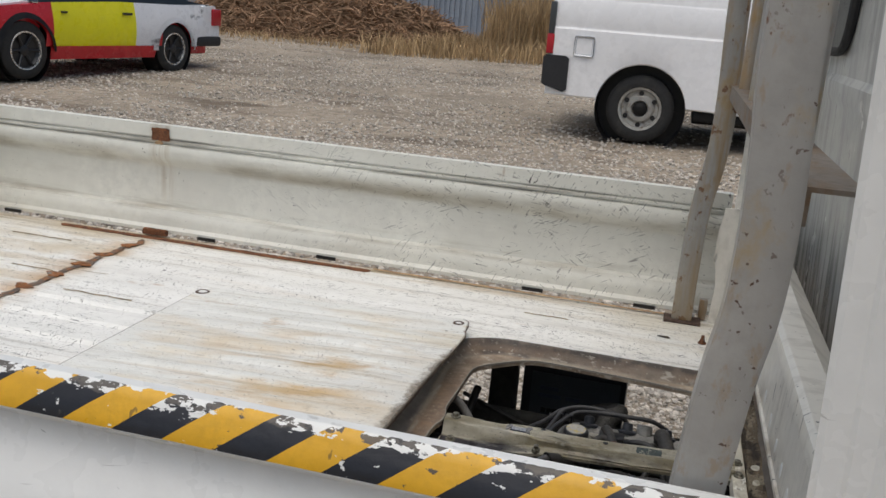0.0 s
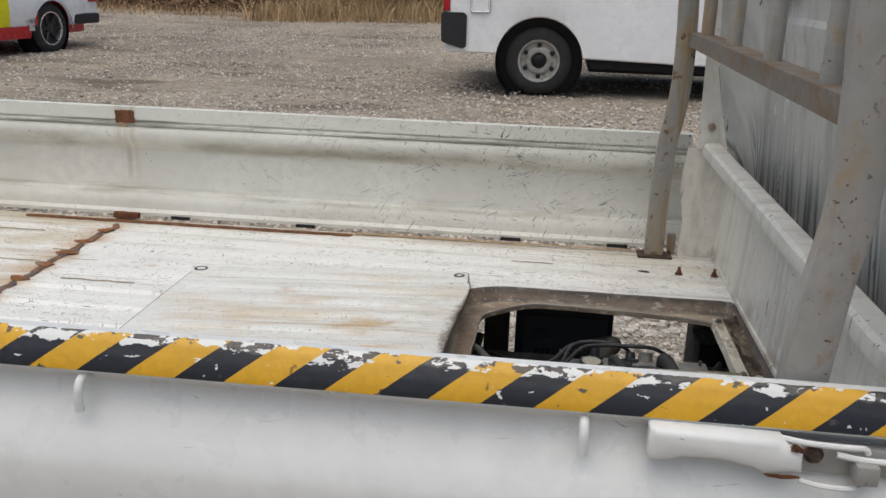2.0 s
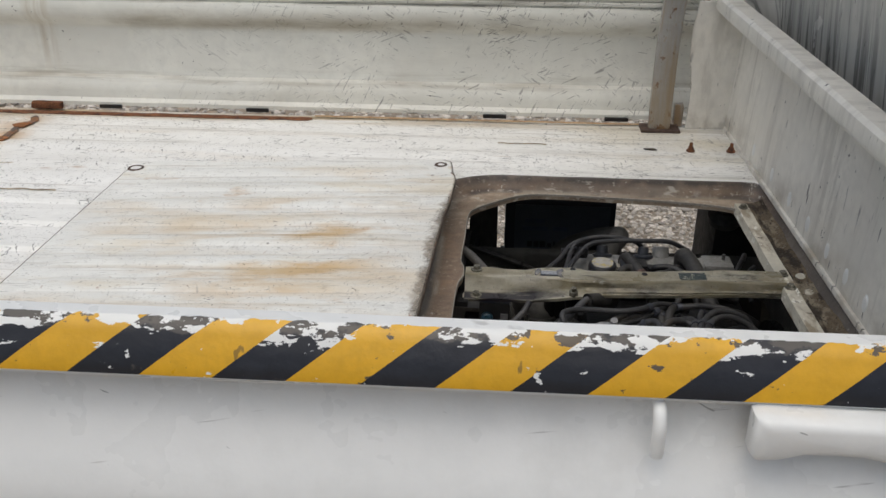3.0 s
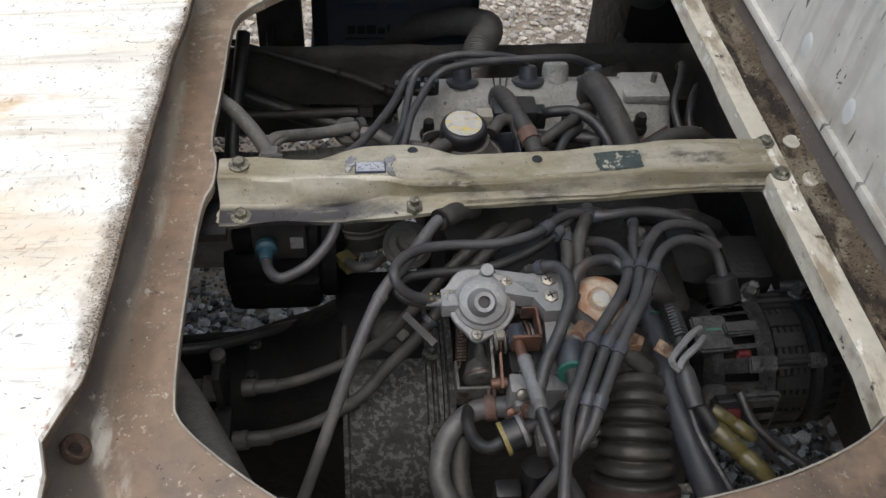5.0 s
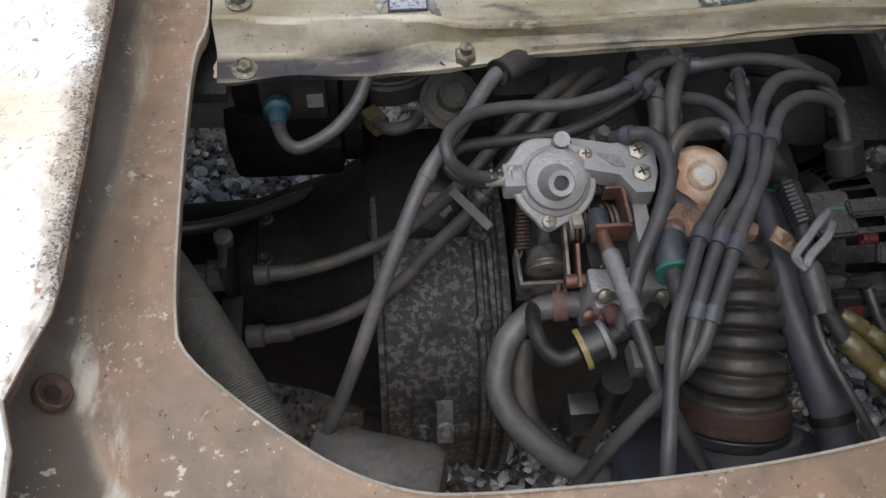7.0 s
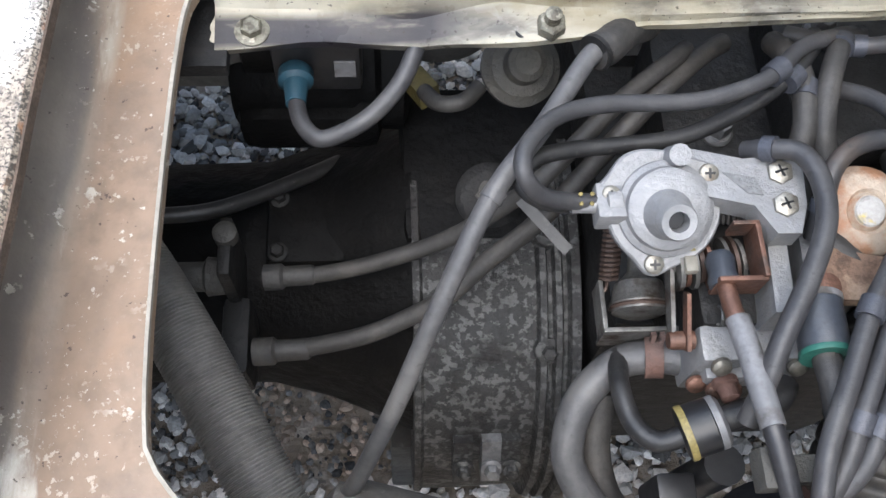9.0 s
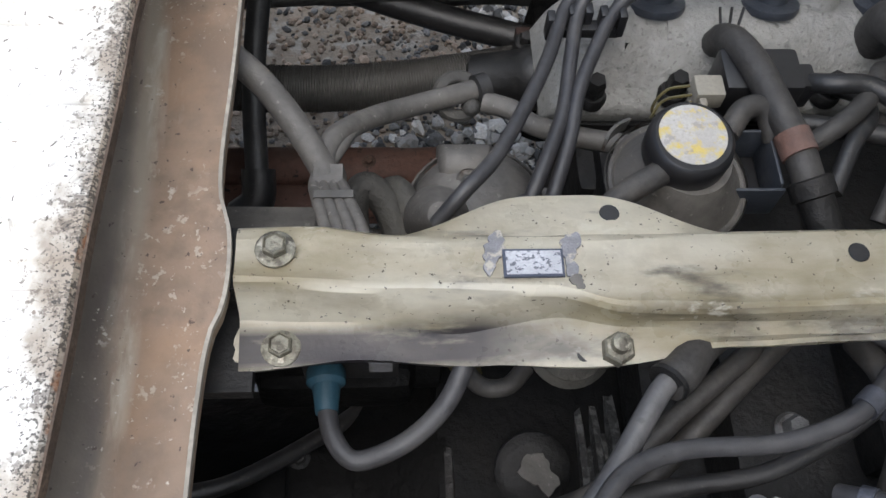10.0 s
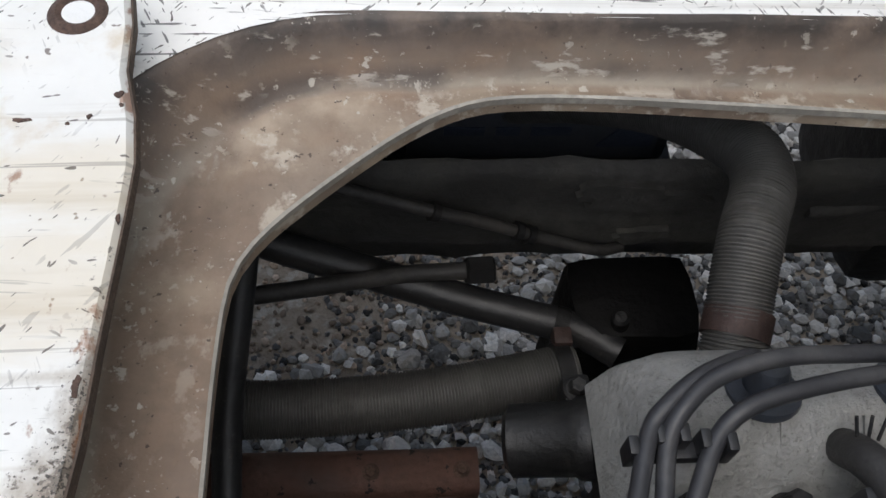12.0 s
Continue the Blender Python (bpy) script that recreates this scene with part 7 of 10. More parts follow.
build_vacuum_hose()
bm = bmesh.new()
box(bm, 0.318, 0.362, 0.800, 0.828, 0.556, 0.588, 0.003)
box(bm, 0.355, 0.372, 0.806, 0.822, 0.562, 0.582, 0.002)
coil_unit = solo("ignition_coil", bm, m_plastic, "black ignition coil with an ivory plug", "ignition coil")
block("connector", 0.301, 0.317, 0.796, 0.810, 0.575, 0.587, m_ivory, coil_unit, 0.0015, "ivory wire connector")
block("latch", 0.302, 0.306, 0.790, 0.795, 0.577, 0.586, m_ivory, coil_unit, 0.0008)
for pts in ([(0.300, 0.806, 0.582), (0.288, 0.806, 0.578), (0.281, 0.799, 0.57), (0.288, 0.792, 0.565)], [(0.300, 0.800, 0.582), (0.286, 0.800, 0.577), (0.279, 0.793, 0.57)], [(0.300, 0.797, 0.580), (0.290, 0.793, 0.574), (0.294, 0.786, 0.565)]):
    tube("wire", pts, 0.0009, m_connector, coil_unit, "", 6)
for pts, r, mt, label in (
    ([(0.368, 0.814, 0.575), (0.378, 0.806, 0.584), (0.398, 0.803, 0.586), (0.415, 0.790, 0.583), (0.428, 0.769, 0.572), (0.435, 0.75, 0.55)], 0.0056, m_rubber, "black rubber hose"),
    ([(0.352, 0.770, 0.566), (0.375, 0.779, 0.580), (0.395, 0.795, 0.582), (0.412, 0.818, 0.578), (0.425, 0.834, 0.56)], 0.0058, m_hose_brown, "dusty brown rubber hose"),
    ([(0.37, 0.745, 0.57), (0.385, 0.772, 0.578), (0.40, 0.790, 0.574), (0.405, 0.812, 0.565), (0.40, 0.832, 0.548)], 0.0050, m_rubber, "thin black rubber hose"),
    ([(0.36, 0.80, 0.558), (0.40, 0.785, 0.568), (0.45, 0.776, 0.566), (0.50, 0.765, 0.55)], 0.0060, m_rubber, "black rubber hose"),
    ([(0.400, 0.735, 0.555), (0.410, 0.756, 0.568), (0.416, 0.778, 0.568), (0.412, 0.80, 0.56)], 0.0052, m_hose_brown, "dusty brown rubber hose"),
    ([(0.46, 0.765, 0.552), (0.485, 0.785, 0.562), (0.52, 0.795, 0.562), (0.55, 0.80, 0.54)], 0.0080, m_hose_brown, "thick dusty rubber hose"),
    ([(0.518, 0.815, 0.545), (0.515, 0.845, 0.560), (0.528, 0.875, 0.566), (0.543, 0.915, 0.560), (0.55, 0.94, 0.54)], 0.0042, m_rubber, "thin black cable"),
    ([(0.534, 0.80, 0.53), (0.530, 0.83, 0.55), (0.540, 0.86, 0.555), (0.555, 0.89, 0.55)], 0.0042, m_rubber, "thin black cable"),
):
    hose("rubber_hose", pts, r, mt, label + " behind the cross beam")
bm = bmesh.new()
sweep(bm, [(0.426, 0.858, 0.560), (0.424, 0.850, 0.585), (0.428, 0.826, 0.592), (0.434, 0.798, 0.588), (0.444, 0.772, 0.574), (0.455, 0.74, 0.55)], 0.0128, 16, 7)
solo("coolant_hose", bm, m_hose_brown, "thick black coolant hose from the cylinder head", "hose", "engine bay hoses")
bm = bmesh.new()
extrude_profile(bm, [(0.470, 0.800), (0.505, 0.825), (0.507, 0.80), (0.475, 0.792)], 2, [0.545, 0.549])
solo("heat_shield", bm, m_band, "small rust-brown heat shield", "bracket")


# ribbed foil ducts
def air_duct(pts, r, mt=None):
    bm = bmesh.new()
    sweep(bm, pts, r, 20, 7, 0.0020, 0.055)
    return solo("air_duct", bm, mt or m_duct, "dusty ribbed foil air duct under the hatch", "air duct", "foil air ducts")


duct = air_duct([(0.000, 0.946, 0.402), (0.05, 0.943, 0.402), (0.106, 0.944, 0.402), (0.160, 0.948, 0.404), (0.205, 0.954, 0.406), (0.252, 0.962, 0.408)], 0.0185)
clip_on(duct, (0.243, 0.961, 0.408), (1, 0.15, 0), 0.0200, 0.010, m_dark, "band")
block("band_screw", 0.237, 0.249, 0.972, 0.984, 0.414, 0.428, m_band, duct, 0.002, "rusty clamp screw")
duct = air_duct([(0.205, 1.17, 0.43), (0.262, 1.145, 0.462), (0.310, 1.102, 0.500), (0.340, 1.050, 0.528), (0.341, 1.016, 0.539), (0.327, 0.983, 0.540), (0.319, 0.957, 0.530), (0.313, 0.928, 0.515), (0.310, 0.910, 0.50)], 0.0178)
clip_on(duct, (0.3145, 0.936, 0.519), (-0.3, -0.9, -0.4), 0.0186, 0.015, m_band, "band", "rust-brown clamp band")
duct = air_duct([(-0.01, 0.61, 0.503), (0.018, 0.571, 0.500), (0.042, 0.533, 0.497), (0.060, 0.502, 0.492), (0.078, 0.470, 0.488), (0.096, 0.438, 0.480), (0.115, 0.40, 0.465)], 0.0182, m_duct_lit)
clip_on(duct, (0.098, 0.434, 0.479), (0.45, -0.85, -0.3), 0.0192, 0.012, m_connector, "band")

# black thermostat canister bolted to the head
bm = bmesh.new()
cax = Vector((0.92, -0.10, 0.30)).normalized()
lathe(bm, (0.194, 0.893, 0.472), cax, [(0, 0.015), (0.003, 0.0195), (0.036, 0.0200), (0.039, 0.0222), (0.047, 0.0222), (0.049, 0.017)], 30)
canister = solo("thermostat_housing", bm, m_canister, "oily black thermostat canister beside the valve cover", "canister")
bm = bmesh.new()
box(bm, 0.224, 0.240, 0.906, 0.924, 0.468, 0.490, 0.004)
part("ear", bm, m_dark, canister)
bm = bmesh.new()
box(bm, 0.238, 0.258, 0.860, 0.900, 0.462, 0.512, 0.005)
part("flange", bm, m_dark, canister)
for p in ((0.231, 0.914, 0.489), (0.248, 0.868, 0.511), (0.226, 0.905, 0.478)):
    bm = bmesh.new()
    hexbolt(bm, p, (0, -0.1, 1), 0.005, 0.008)
    part("bolt", bm, m_dark, canister)


# far frame rail with its cables
def build_far_rail():
    prof = [(1.066, 0.480), (1.063, 0.472), (1.066, 0.455), (1.068, 0.430), (1.065, 0.408), (1.066, 0.399), (1.080, 0.394), (1.104, 0.390), (1.106, 0.345), (1.106, 0.318), (1.112, 0.313), (1.128, 0.313), (1.128, 0.322), (1.114, 0.325), (1.112, 0.398), (1.082, 0.404), (1.076, 0.41), (1.076, 0.480), (1.073, 0.484)]
    bm = bmesh.new()
    extrude_profile(bm, prof, 0, [-1.35 + 3.2 * i / 160 for i in range(161)])
    for v in bm.verts:
        v.co.y += 0.004 * noise.noise(v.co * 18) + 0.002 * noise.noise(v.co * 50)
        if 0.36 < v.co.x < 0.62 and 0.38 < v.co.z < 0.41:
            v.co.z -= 0.010 * math.sin((v.co.x - 0.36) / 0.26 * math.pi)
    rail = part("frame_rail", bm, m_chassis, truck, "dusty black frame rail", 50)
    for x, z, rx, rz in ((0.298, 0.458, 0.045, 0.013), (0.31, 0.414, 0.018, 0.008)):
        bm = bmesh.new()
        patch(bm, x, z, 1.0645, rx, rz, random.Random(int(x * 100)), normal="y", h=0.005)
        part("pressing", bm, m_chassis, rail)
    turned("mount_pipe", (0.425, 1.070, 0.432), (1, 0.12, 0.01), [(0, 0.006), (0.004, 0.0085), (0.055, 0.0085), (0.07, 0.012), (0.082, 0.024), (0.098, 0.026), (0.11, 0.012)], m_chassis, rail)
    cable = hose("brake_cable", [(0.020, 1.062, 0.505), (0.080, 1.058, 0.486), (0.163, 1.050, 0.461), (0.195, 1.052, 0.446), (0.229, 1.055, 0.426), (0.279, 1.056, 0.404), (0.300, 1.062, 0.398)], 0.0042, m_hose_brown, "thin dusty brake cable along the frame rail", "cable", "")
    for c in ((0.163, 1.050, 0.4605), (0.221, 1.0545, 0.431), (0.230, 1.055, 0.4255)):
        clip_on(cable, c, (1, 0, -0.5), 0.0066, 0.005, m_dark, "joint")
    pipe = hose("brake_pipe", [(-0.02, 0.992, 0.440), (0.034, 1.006, 0.430), (0.091, 1.020, 0.420), (0.144, 1.033, 0.412), (0.199, 1.037, 0.410)], 0.0060, m_hose_brown, "dusty grey brake pipe with a dark union nut", "pipe", "")
    turned("union_nut", (0.186, 1.0362, 0.4103), (1, 0.06, -0.03), [(0, 0.0085), (0.002, 0.0105), (0.018, 0.0105), (0.02, 0.008)], m_dark, pipe, "", 6)
    pipe = hose("coolant_pipe", [(-0.01, 1.072, 0.44), (0.055, 1.054, 0.420), (0.121, 1.042, 0.400), (0.184, 1.025, 0.391), (0.259, 1.004, 0.386), (0.29, 0.985, 0.385)], 0.0118, m_rubber, "dark rubber coolant pipe crossing under the bed", "pipe", "", 16)
    clip_on(pipe, (0.252, 1.006, 0.386), (1, -0.28, 0), 0.0135, 0.010, m_dark, "clamp")
    drain = hose("drain_hose", [(0.060, 1.01, 0.545), (0.055, 0.968, 0.52), (0.047, 0.915, 0.480), (0.046, 0.877, 0.460), (0.049, 0.836, 0.450), (0.048, 0.818, 0.440), (0.036, 0.810, 0.43)], 0.0080, m_rubber, "black drain hose hanging beside the rim")
    tube("drain_elbow", [(0.050, 0.838, 0.451), (0.049, 0.820, 0.440), (0.036, 0.812, 0.432)], 0.0115, m_rubber, drain)


build_far_rail()
bm = bmesh.new()
box(bm, 0.255, 0.352, 0.985, 1.062, 0.26, 0.402, 0.024)
for v in bm.verts:
    v.co += 0.006 * Vector((noise.noise(v.co * 30), noise.noise(v.co * 30 + Vector((4, 0, 0))), 0))
mount = solo("engine_mount", bm, m_black_oil, "oily black engine mount between block and rail", "engine mount")
turned("stud", (0.290, 1.000, 0.398), (-0.2, -0.1, 1), [(0, 0.006), (0.012, 0.006), (0.014, 0.004)], m_dark, mount)
for y, z, r, xe in ((0.930, 0.306, 0.0175, 0.196), (0.900, 0.300, 0.0150, 0.182)):
    bm = bmesh.new()
    extrude_profile(bm, [(y + r * math.copysign(abs(math.cos(a)) ** 0.6, math.cos(a)), z + r * math.copysign(abs(math.sin(a)) ** 0.6, math.sin(a))) for a in [2 * math.pi * k / 20 for k in range(20)]], 0, [-0.28 + (xe + 0.28) * i / 24 for i in range(25)])
    for v in bm.verts:
        v.co.z += 0.0016 * noise.noise(v.co * 40)
        v.co.y += 0.003 * noise.noise((v.co.x * 7, 2, z))
    tie = solo("tie_member", bm, m_rustpipe, "red-oxide rusty tie member under the bed", "tie rod", "rusty tie members")
    for k, x in enumerate((xe - 0.012, xe - 0.075)):
        bm = bmesh.new()
        hexbolt(bm, (x, y - 0.002, z + r * 0.94), (0, -0.2, 1), 0.0042, 0.005)
        part("bolt", bm, m_rimrust, tie, "rusty bolt")
bm = bmesh.new()
extrude_profile(bm, [(0.015, 0.500), (0.015, 0.556), (0.035, 0.562), (0.098, 0.560), (0.104, 0.553), (0.104, 0.500)], 1, [0.690, 0.698, 0.735, 0.743, 0.747])
for v in bm.verts:
    if v.co.y > 0.742:
        v.co.z -= 0.005
solo("loom_cover", bm, m_dusty, "dusty grey moulded cover under the hatch rim", "cover")


# battery, its label in plain shapes
def build_battery():
    bm = bmesh.new()
    box(bm, 0.130, 0.350, 1.150, 1.275, 0.385, 0.565, 0.006)
    box(bm, 0.135, 0.345, 1.155, 1.270, 0.565, 0.577, 0.004)
    bat = solo("battery", bm, m_battery, "dark battery with a grey-blue label on its tray", "battery")
    block("label", 0.150, 0.338, 1.1465, 1.1495, 0.395, 0.545, m_batt_label, bat, 0)
    for x, w, h, z in ((0.176, 0.010, 0.012, 0.461), (0.189, 0.010, 0.012, 0.461), (0.201, 0.012, 0.013, 0.461), (0.216, 0.009, 0.009, 0.459), (0.228, 0.004, 0.013, 0.461), (0.236, 0.010, 0.009, 0.459), (0.249, 0.010, 0.009, 0.459)):
        block("brand_shape", x, x + w, 1.1449, 1.1466, z - h / 2, z + h / 2, m_plastic, bat, 0)
    block("brand_bar", 0.172, 0.262, 1.1449, 1.1466, 0.4465, 0.4490, m_plastic, bat, 0)
    for x, w, z in ((0.176, 0.030, 0.425), (0.214, 0.018, 0.425), (0.240, 0.03, 0.425), (0.166, 0.05, 0.495), (0.226, 0.03, 0.495), (0.17, 0.04, 0.512)):
        block("text_bar", x, x + w, 1.1449, 1.1466, z - 0.004, z + 0.004, m_sticker_blue, bat, 0)
    bm = bmesh.new()
    extrude_profile(bm, [(0.292, 0.408), (0.334, 0.408), (0.334, 0.470)], 1, [1.1449, 1.1466])
    part("brand_wedge", bm, m_sticker_blue, bat)
    for x in (0.148, 0.325):
        bm = bmesh.new()
        cyl(bm, (x, 1.19, 0.575), (x, 1.19, 0.597), 0.008)
        part("terminal", bm, m_steel, bat)
    block("tray", 0.122, 0.358, 1.135, 1.295, 0.370, 0.386, m_chassis, bat, 0.004)
    bm = bmesh.new()
    for x in (0.13, 0.35):
        box(bm, x - 0.008, x + 0.008, 1.10, 1.20, 0.362, 0.372)
    part("tray_arm", bm, m_chassis, bat)


build_battery()
bm = bmesh.new()
box(bm, 0.53, 0.66, 1.10, 1.28, 0.26, 0.56, 0.03)
tank = solo("washer_tank", bm, m_dark, "dark tank hung under the bed beside the battery", "tank")
turned("neck", (0.545, 1.09, 0.548), (0, -0.3, 1), [(0, 0.03), (0.012, 0.031), (0.016, 0.026), (0.03, 0.022)], m_chassis, tank)
bm = bmesh.new()
extrude_profile(bm, [(0.056, 0.30), (0.115, 0.30), (0.115, 0.60), (0.06, 0.60)], 1, [1.155, 1.20])
solo("bed_bracket", bm, m_chassis, "dusty black bracket under the bed", "bracket")
hose("strap", [(0.620, 1.20, 0.52), (0.585, 1.14, 0.48), (0.545, 1.09, 0.45), (0.515, 1.03, 0.46), (0.49, 0.975, 0.49)], 0.0115, m_chassis, "dusty steel strut behind the engine", "strut", "")
hose("strap", [(0.600, 1.22, 0.55), (0.565, 1.15, 0.50), (0.530, 1.10, 0.45), (0.52, 1.07, 0.41)], 0.009, m_chassis, "dusty steel strut behind the engine", "strut", "")
hose("battery_cable", [(0.325, 1.19, 0.590), (0.37, 1.20, 0.585), (0.42, 1.19, 0.57), (0.50, 1.16, 0.575), (0.55, 1.12, 0.59)], 0.008, m_rubber, "black battery cable hanging under the bed", "cable", "")
hose("battery_cable", [(0.06, 1.21, 0.55), (0.08, 1.18, 0.50), (0.075, 1.15, 0.44), (0.085, 1.12, 0.40)], 0.007, m_rubber, "black battery cable hanging under the bed", "cable", "")

# ---- near half of the engine bay ----
cable = hose("throttle_cable", [(0.270, 0.646, 0.608), (0.256, 0.630, 0.615), (0.246, 0.622, 0.617), (0.223, 0.589, 0.611), (0.199, 0.560, 0.600), (0.174, 0.518, 0.565), (0.153, 0.484, 0.520), (0.135, 0.462, 0.475), (0.122, 0.450, 0.44), (0.11, 0.43, 0.40)], 0.0049, m_hose_pale, "long dusty grey cable sleeve across the engine", "cable", "")
tube("sleeve", [(0.282, 0.656, 0.600), (0.268, 0.644, 0.609), (0.257, 0.631, 0.615), (0.250, 0.6265, 0.6165)], 0.0088, m_hose_brown, cable, "wide rubber end sleeve", 14)
clip_on(cable, (0.2505, 0.6262, 0.6165), (0.72, 0.68, -0.1), 0.0093, 0.0022, m_dark, "sleeve_lip")
clip_on(cable, (0.200, 0.561, 0.6), (0.55, 0.75, 0.25), 0.0056, 0.006, m_hose_pale, "sleeve_joint")
vac1 = hose("vacuum_hose", [(0.250, 0.558, 0.597), (0.235, 0.557, 0.600), (0.220, 0.555, 0.610), (0.211, 0.559, 0.622), (0.213, 0.572, 0.624), (0.228, 0.589, 0.620), (0.253, 0.598, 0.616), (0.291, 0.600, 0.614), (0.316, 0.606, 0.614), (0.334, 0.615, 0.614), (0.353, 0.633, 0.610), (0.380, 0.648, 0.600), (0.40, 0.66, 0.585)], 0.0041, m_hose_grey, "dusty grey vacuum hose looped round the carburettor")
vac2 = hose("vacuum_hose", [(0.238, 0.560, 0.590), (0.222, 0.560, 0.596), (0.213, 0.567, 0.600), (0.220, 0.579, 0.600), (0.238, 0.585, 0.598), (0.257, 0.588, 0.596), (0.290, 0.592, 0.596), (0.318, 0.603, 0.598), (0.338, 0.614, 0.602), (0.351, 0.625, 0.605), (0.365, 0.642, 0.600), (0.375, 0.66, 0.585)], 0.0041, m_rubber, "black vacuum hose looped round the carburettor")
for x, y, z in ((0.2435, 0.5545, 0.6025), (0.2385, 0.5540, 0.6035), (0.2440, 0.5590, 0.6033), (0.2385, 0.5585, 0.6042)):
    bm = bmesh.new()
    bmesh.ops.create_icosphere(bm, subdivisions=1, radius=0.0012, matrix=pose(x, y, z))
    part("paint_mark", bm, m_valve, vac1, "dab of yellow paint")
for c, d in (((0.336, 0.617, 0.613), (0.75, 0.6, 0)), ((0.346, 0.618, 0.606), (0.7, 0.7, 0)), ((0.355, 0.615, 0.600), (0.3, 0.95, 0))):
    clip_on(vac2, c, d, 0.0058, 0.009, m_clip, "clip", "dull blue spring clip")
shift = [
    hose("shift_cable", [(0.312, 0.662, 0.57), (0.302, 0.652, 0.575), (0.274, 0.631, 0.570), (0.253, 0.614, 0.560), (0.233, 0.599, 0.545), (0.217, 0.595, 0.525), (0.200, 0.592, 0.505), (0.176, 0.589, 0.485), (0.139, 0.585, 0.468), (0.109, 0.584, 0.458), (0.088, 0.584, 0.455)], 0.0050, m_hose_brown, "dusty shift cable over the gearbox", "cable", "shift cables"),
    hose("shift_cable", [(0.335, 0.67, 0.565), (0.321, 0.659, 0.570), (0.299, 0.640, 0.568), (0.278, 0.621, 0.560), (0.258, 0.604, 0.545), (0.240, 0.591, 0.525), (0.228, 0.585, 0.510), (0.207, 0.576, 0.490), (0.185, 0.563, 0.470), (0.162, 0.556, 0.455), (0.135, 0.549, 0.445), (0.095, 0.545, 0.435)], 0.0055, m_hose_brown, "dusty shift cable over the gearbox", "cable", "shift cables"),
]
turned("ferrule", (0.108, 0.584, 0.458), (-1, 0, -0.1), [(0, 0.0052), (0.002, 0.0062), (0.018, 0.0062), (0.020, 0.0080), (0.03, 0.0080)], m_hose_brown, shift[0])
turned("ferrule", (0.104, 0.545, 0.436), (-1, 0, -0.1), [(0, 0.0056), (0.002, 0.0066), (0.020, 0.0066), (0.022, 0.0085), (0.034, 0.0085)], m_hose_brown, shift[1])
bm = bmesh.new()
slab(bm, (0.232, 0.572, 0.545), (0.65, -0.72, -0.2), (0.6, 0.6, 0.4), 0.018, 0.0030, 0.0012)
part("cable_tie", bm, m_rubber, shift[1], "dark blue cable tie tail")
clip_on(shift[1], (0.243, 0.593, 0.530), (0.65, 0.5, 0.6), 0.0085, 0.005, m_boot, "cable_tie")
bm = bmesh.new()
box(bm, 0.054, 0.062, 0.575, 0.612, 0.40, 0.482, 0.003)
box(bm, 0.050, 0.068, 0.530, 0.580, 0.395, 0.438, 0.006)
link = solo("shift_linkage", bm, m_dark, "oily shift linkage bracket on the gearbox", "shift linkage")
turned("boss", (0.055, 0.585, 0.456), (-1, 0, 0), [(0, 0.011), (0.010, 0.012), (0.012, 0.009), (0.03, 0.009), (0.032, 0.012), (0.06, 0.012)], m_chassis, link)
turned("pin", (0.0585, 0.600, 0.478), (0, 0, 1), [(0, 0.007), (0.008, 0.007), (0.010, 0.004)], m_chassis, link)
hose("breather_hose", [(-0.01, 0.618, 0.472), (0.019, 0.619, 0.470), (0.044, 0.624, 0.465), (0.069, 0.638, 0.455), (0.102, 0.662, 0.440), (0.12, 0.68, 0.425)], 0.0050, m_rubber, "black breather hose over the gearbox")
# blue plug with its looped lead
bm = bmesh.new()
lathe(bm, (0.106, 0.655, 0.566), (0.04, -0.95, 0.1), [(0, 0.0070), (0.003, 0.0092), (0.009, 0.0092), (0.011, 0.0066), (0.018, 0.0058), (0.024, 0.0052)], 18)
sensor = solo("sensor_plug", bm, m_blue, "blue sensor plug with a looped grey lead", "sensor plug")
tube("lead", [(0.1065, 0.636, 0.568), (0.110, 0.620, 0.570), (0.118, 0.609, 0.572), (0.129, 0.609, 0.575), (0.145, 0.615, 0.582), (0.159, 0.626, 0.592), (0.167, 0.640, 0.600), (0.17, 0.655, 0.60)], 0.0045, m_hose_grey, sensor, "dusty grey lead", 12)
block("terminal_box", 0.094, 0.140, 0.655, 0.69, 0.545, 0.588, m_plastic, sensor, 0.003)
block("tag", 0.126, 0.137, 0.6535, 0.656, 0.560, 0.572, m_ferrule, sensor, 0)
bm = bmesh.new()
lathe(bm, (0.058, 0.712, 0.492), (1, 0, 0), [(0, 0.02), (0.003, 0.036), (0.010, 0.0385), (0.075, 0.0385), (0.080, 0.035), (0.088, 0.035), (0.092, 0.041), (0.105, 0.041), (0.112, 0.02)], 34)
box(bm, 0.062, 0.150, 0.665, 0.712, 0.462, 0.500, 0.012)
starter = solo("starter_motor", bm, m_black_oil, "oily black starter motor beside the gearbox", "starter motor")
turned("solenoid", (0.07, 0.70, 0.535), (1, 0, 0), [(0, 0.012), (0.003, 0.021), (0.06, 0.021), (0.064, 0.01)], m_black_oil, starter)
bm = bmesh.new()
lathe(bm, (0.228, 0.676, 0.535), (0.05, -0.45, 0.85), [(0, 0.020), (0.002, 0.0225), (0.006, 0.0225), (0.008, 0.019), (0.011, 0.0175), (0.013, 0.0115), (0.024, 0.0105), (0.027, 0.007)], 32)
valve = solo("vacuum_valve", bm, m_chassis, "dusty round vacuum valve under the cross beam", "valve")
tube("stub", [(0.205, 0.664, 0.535), (0.195, 0.654, 0.535), (0.182, 0.655, 0.532), (0.174, 0.668, 0.525)], 0.0048, m_hose_brown, valve)
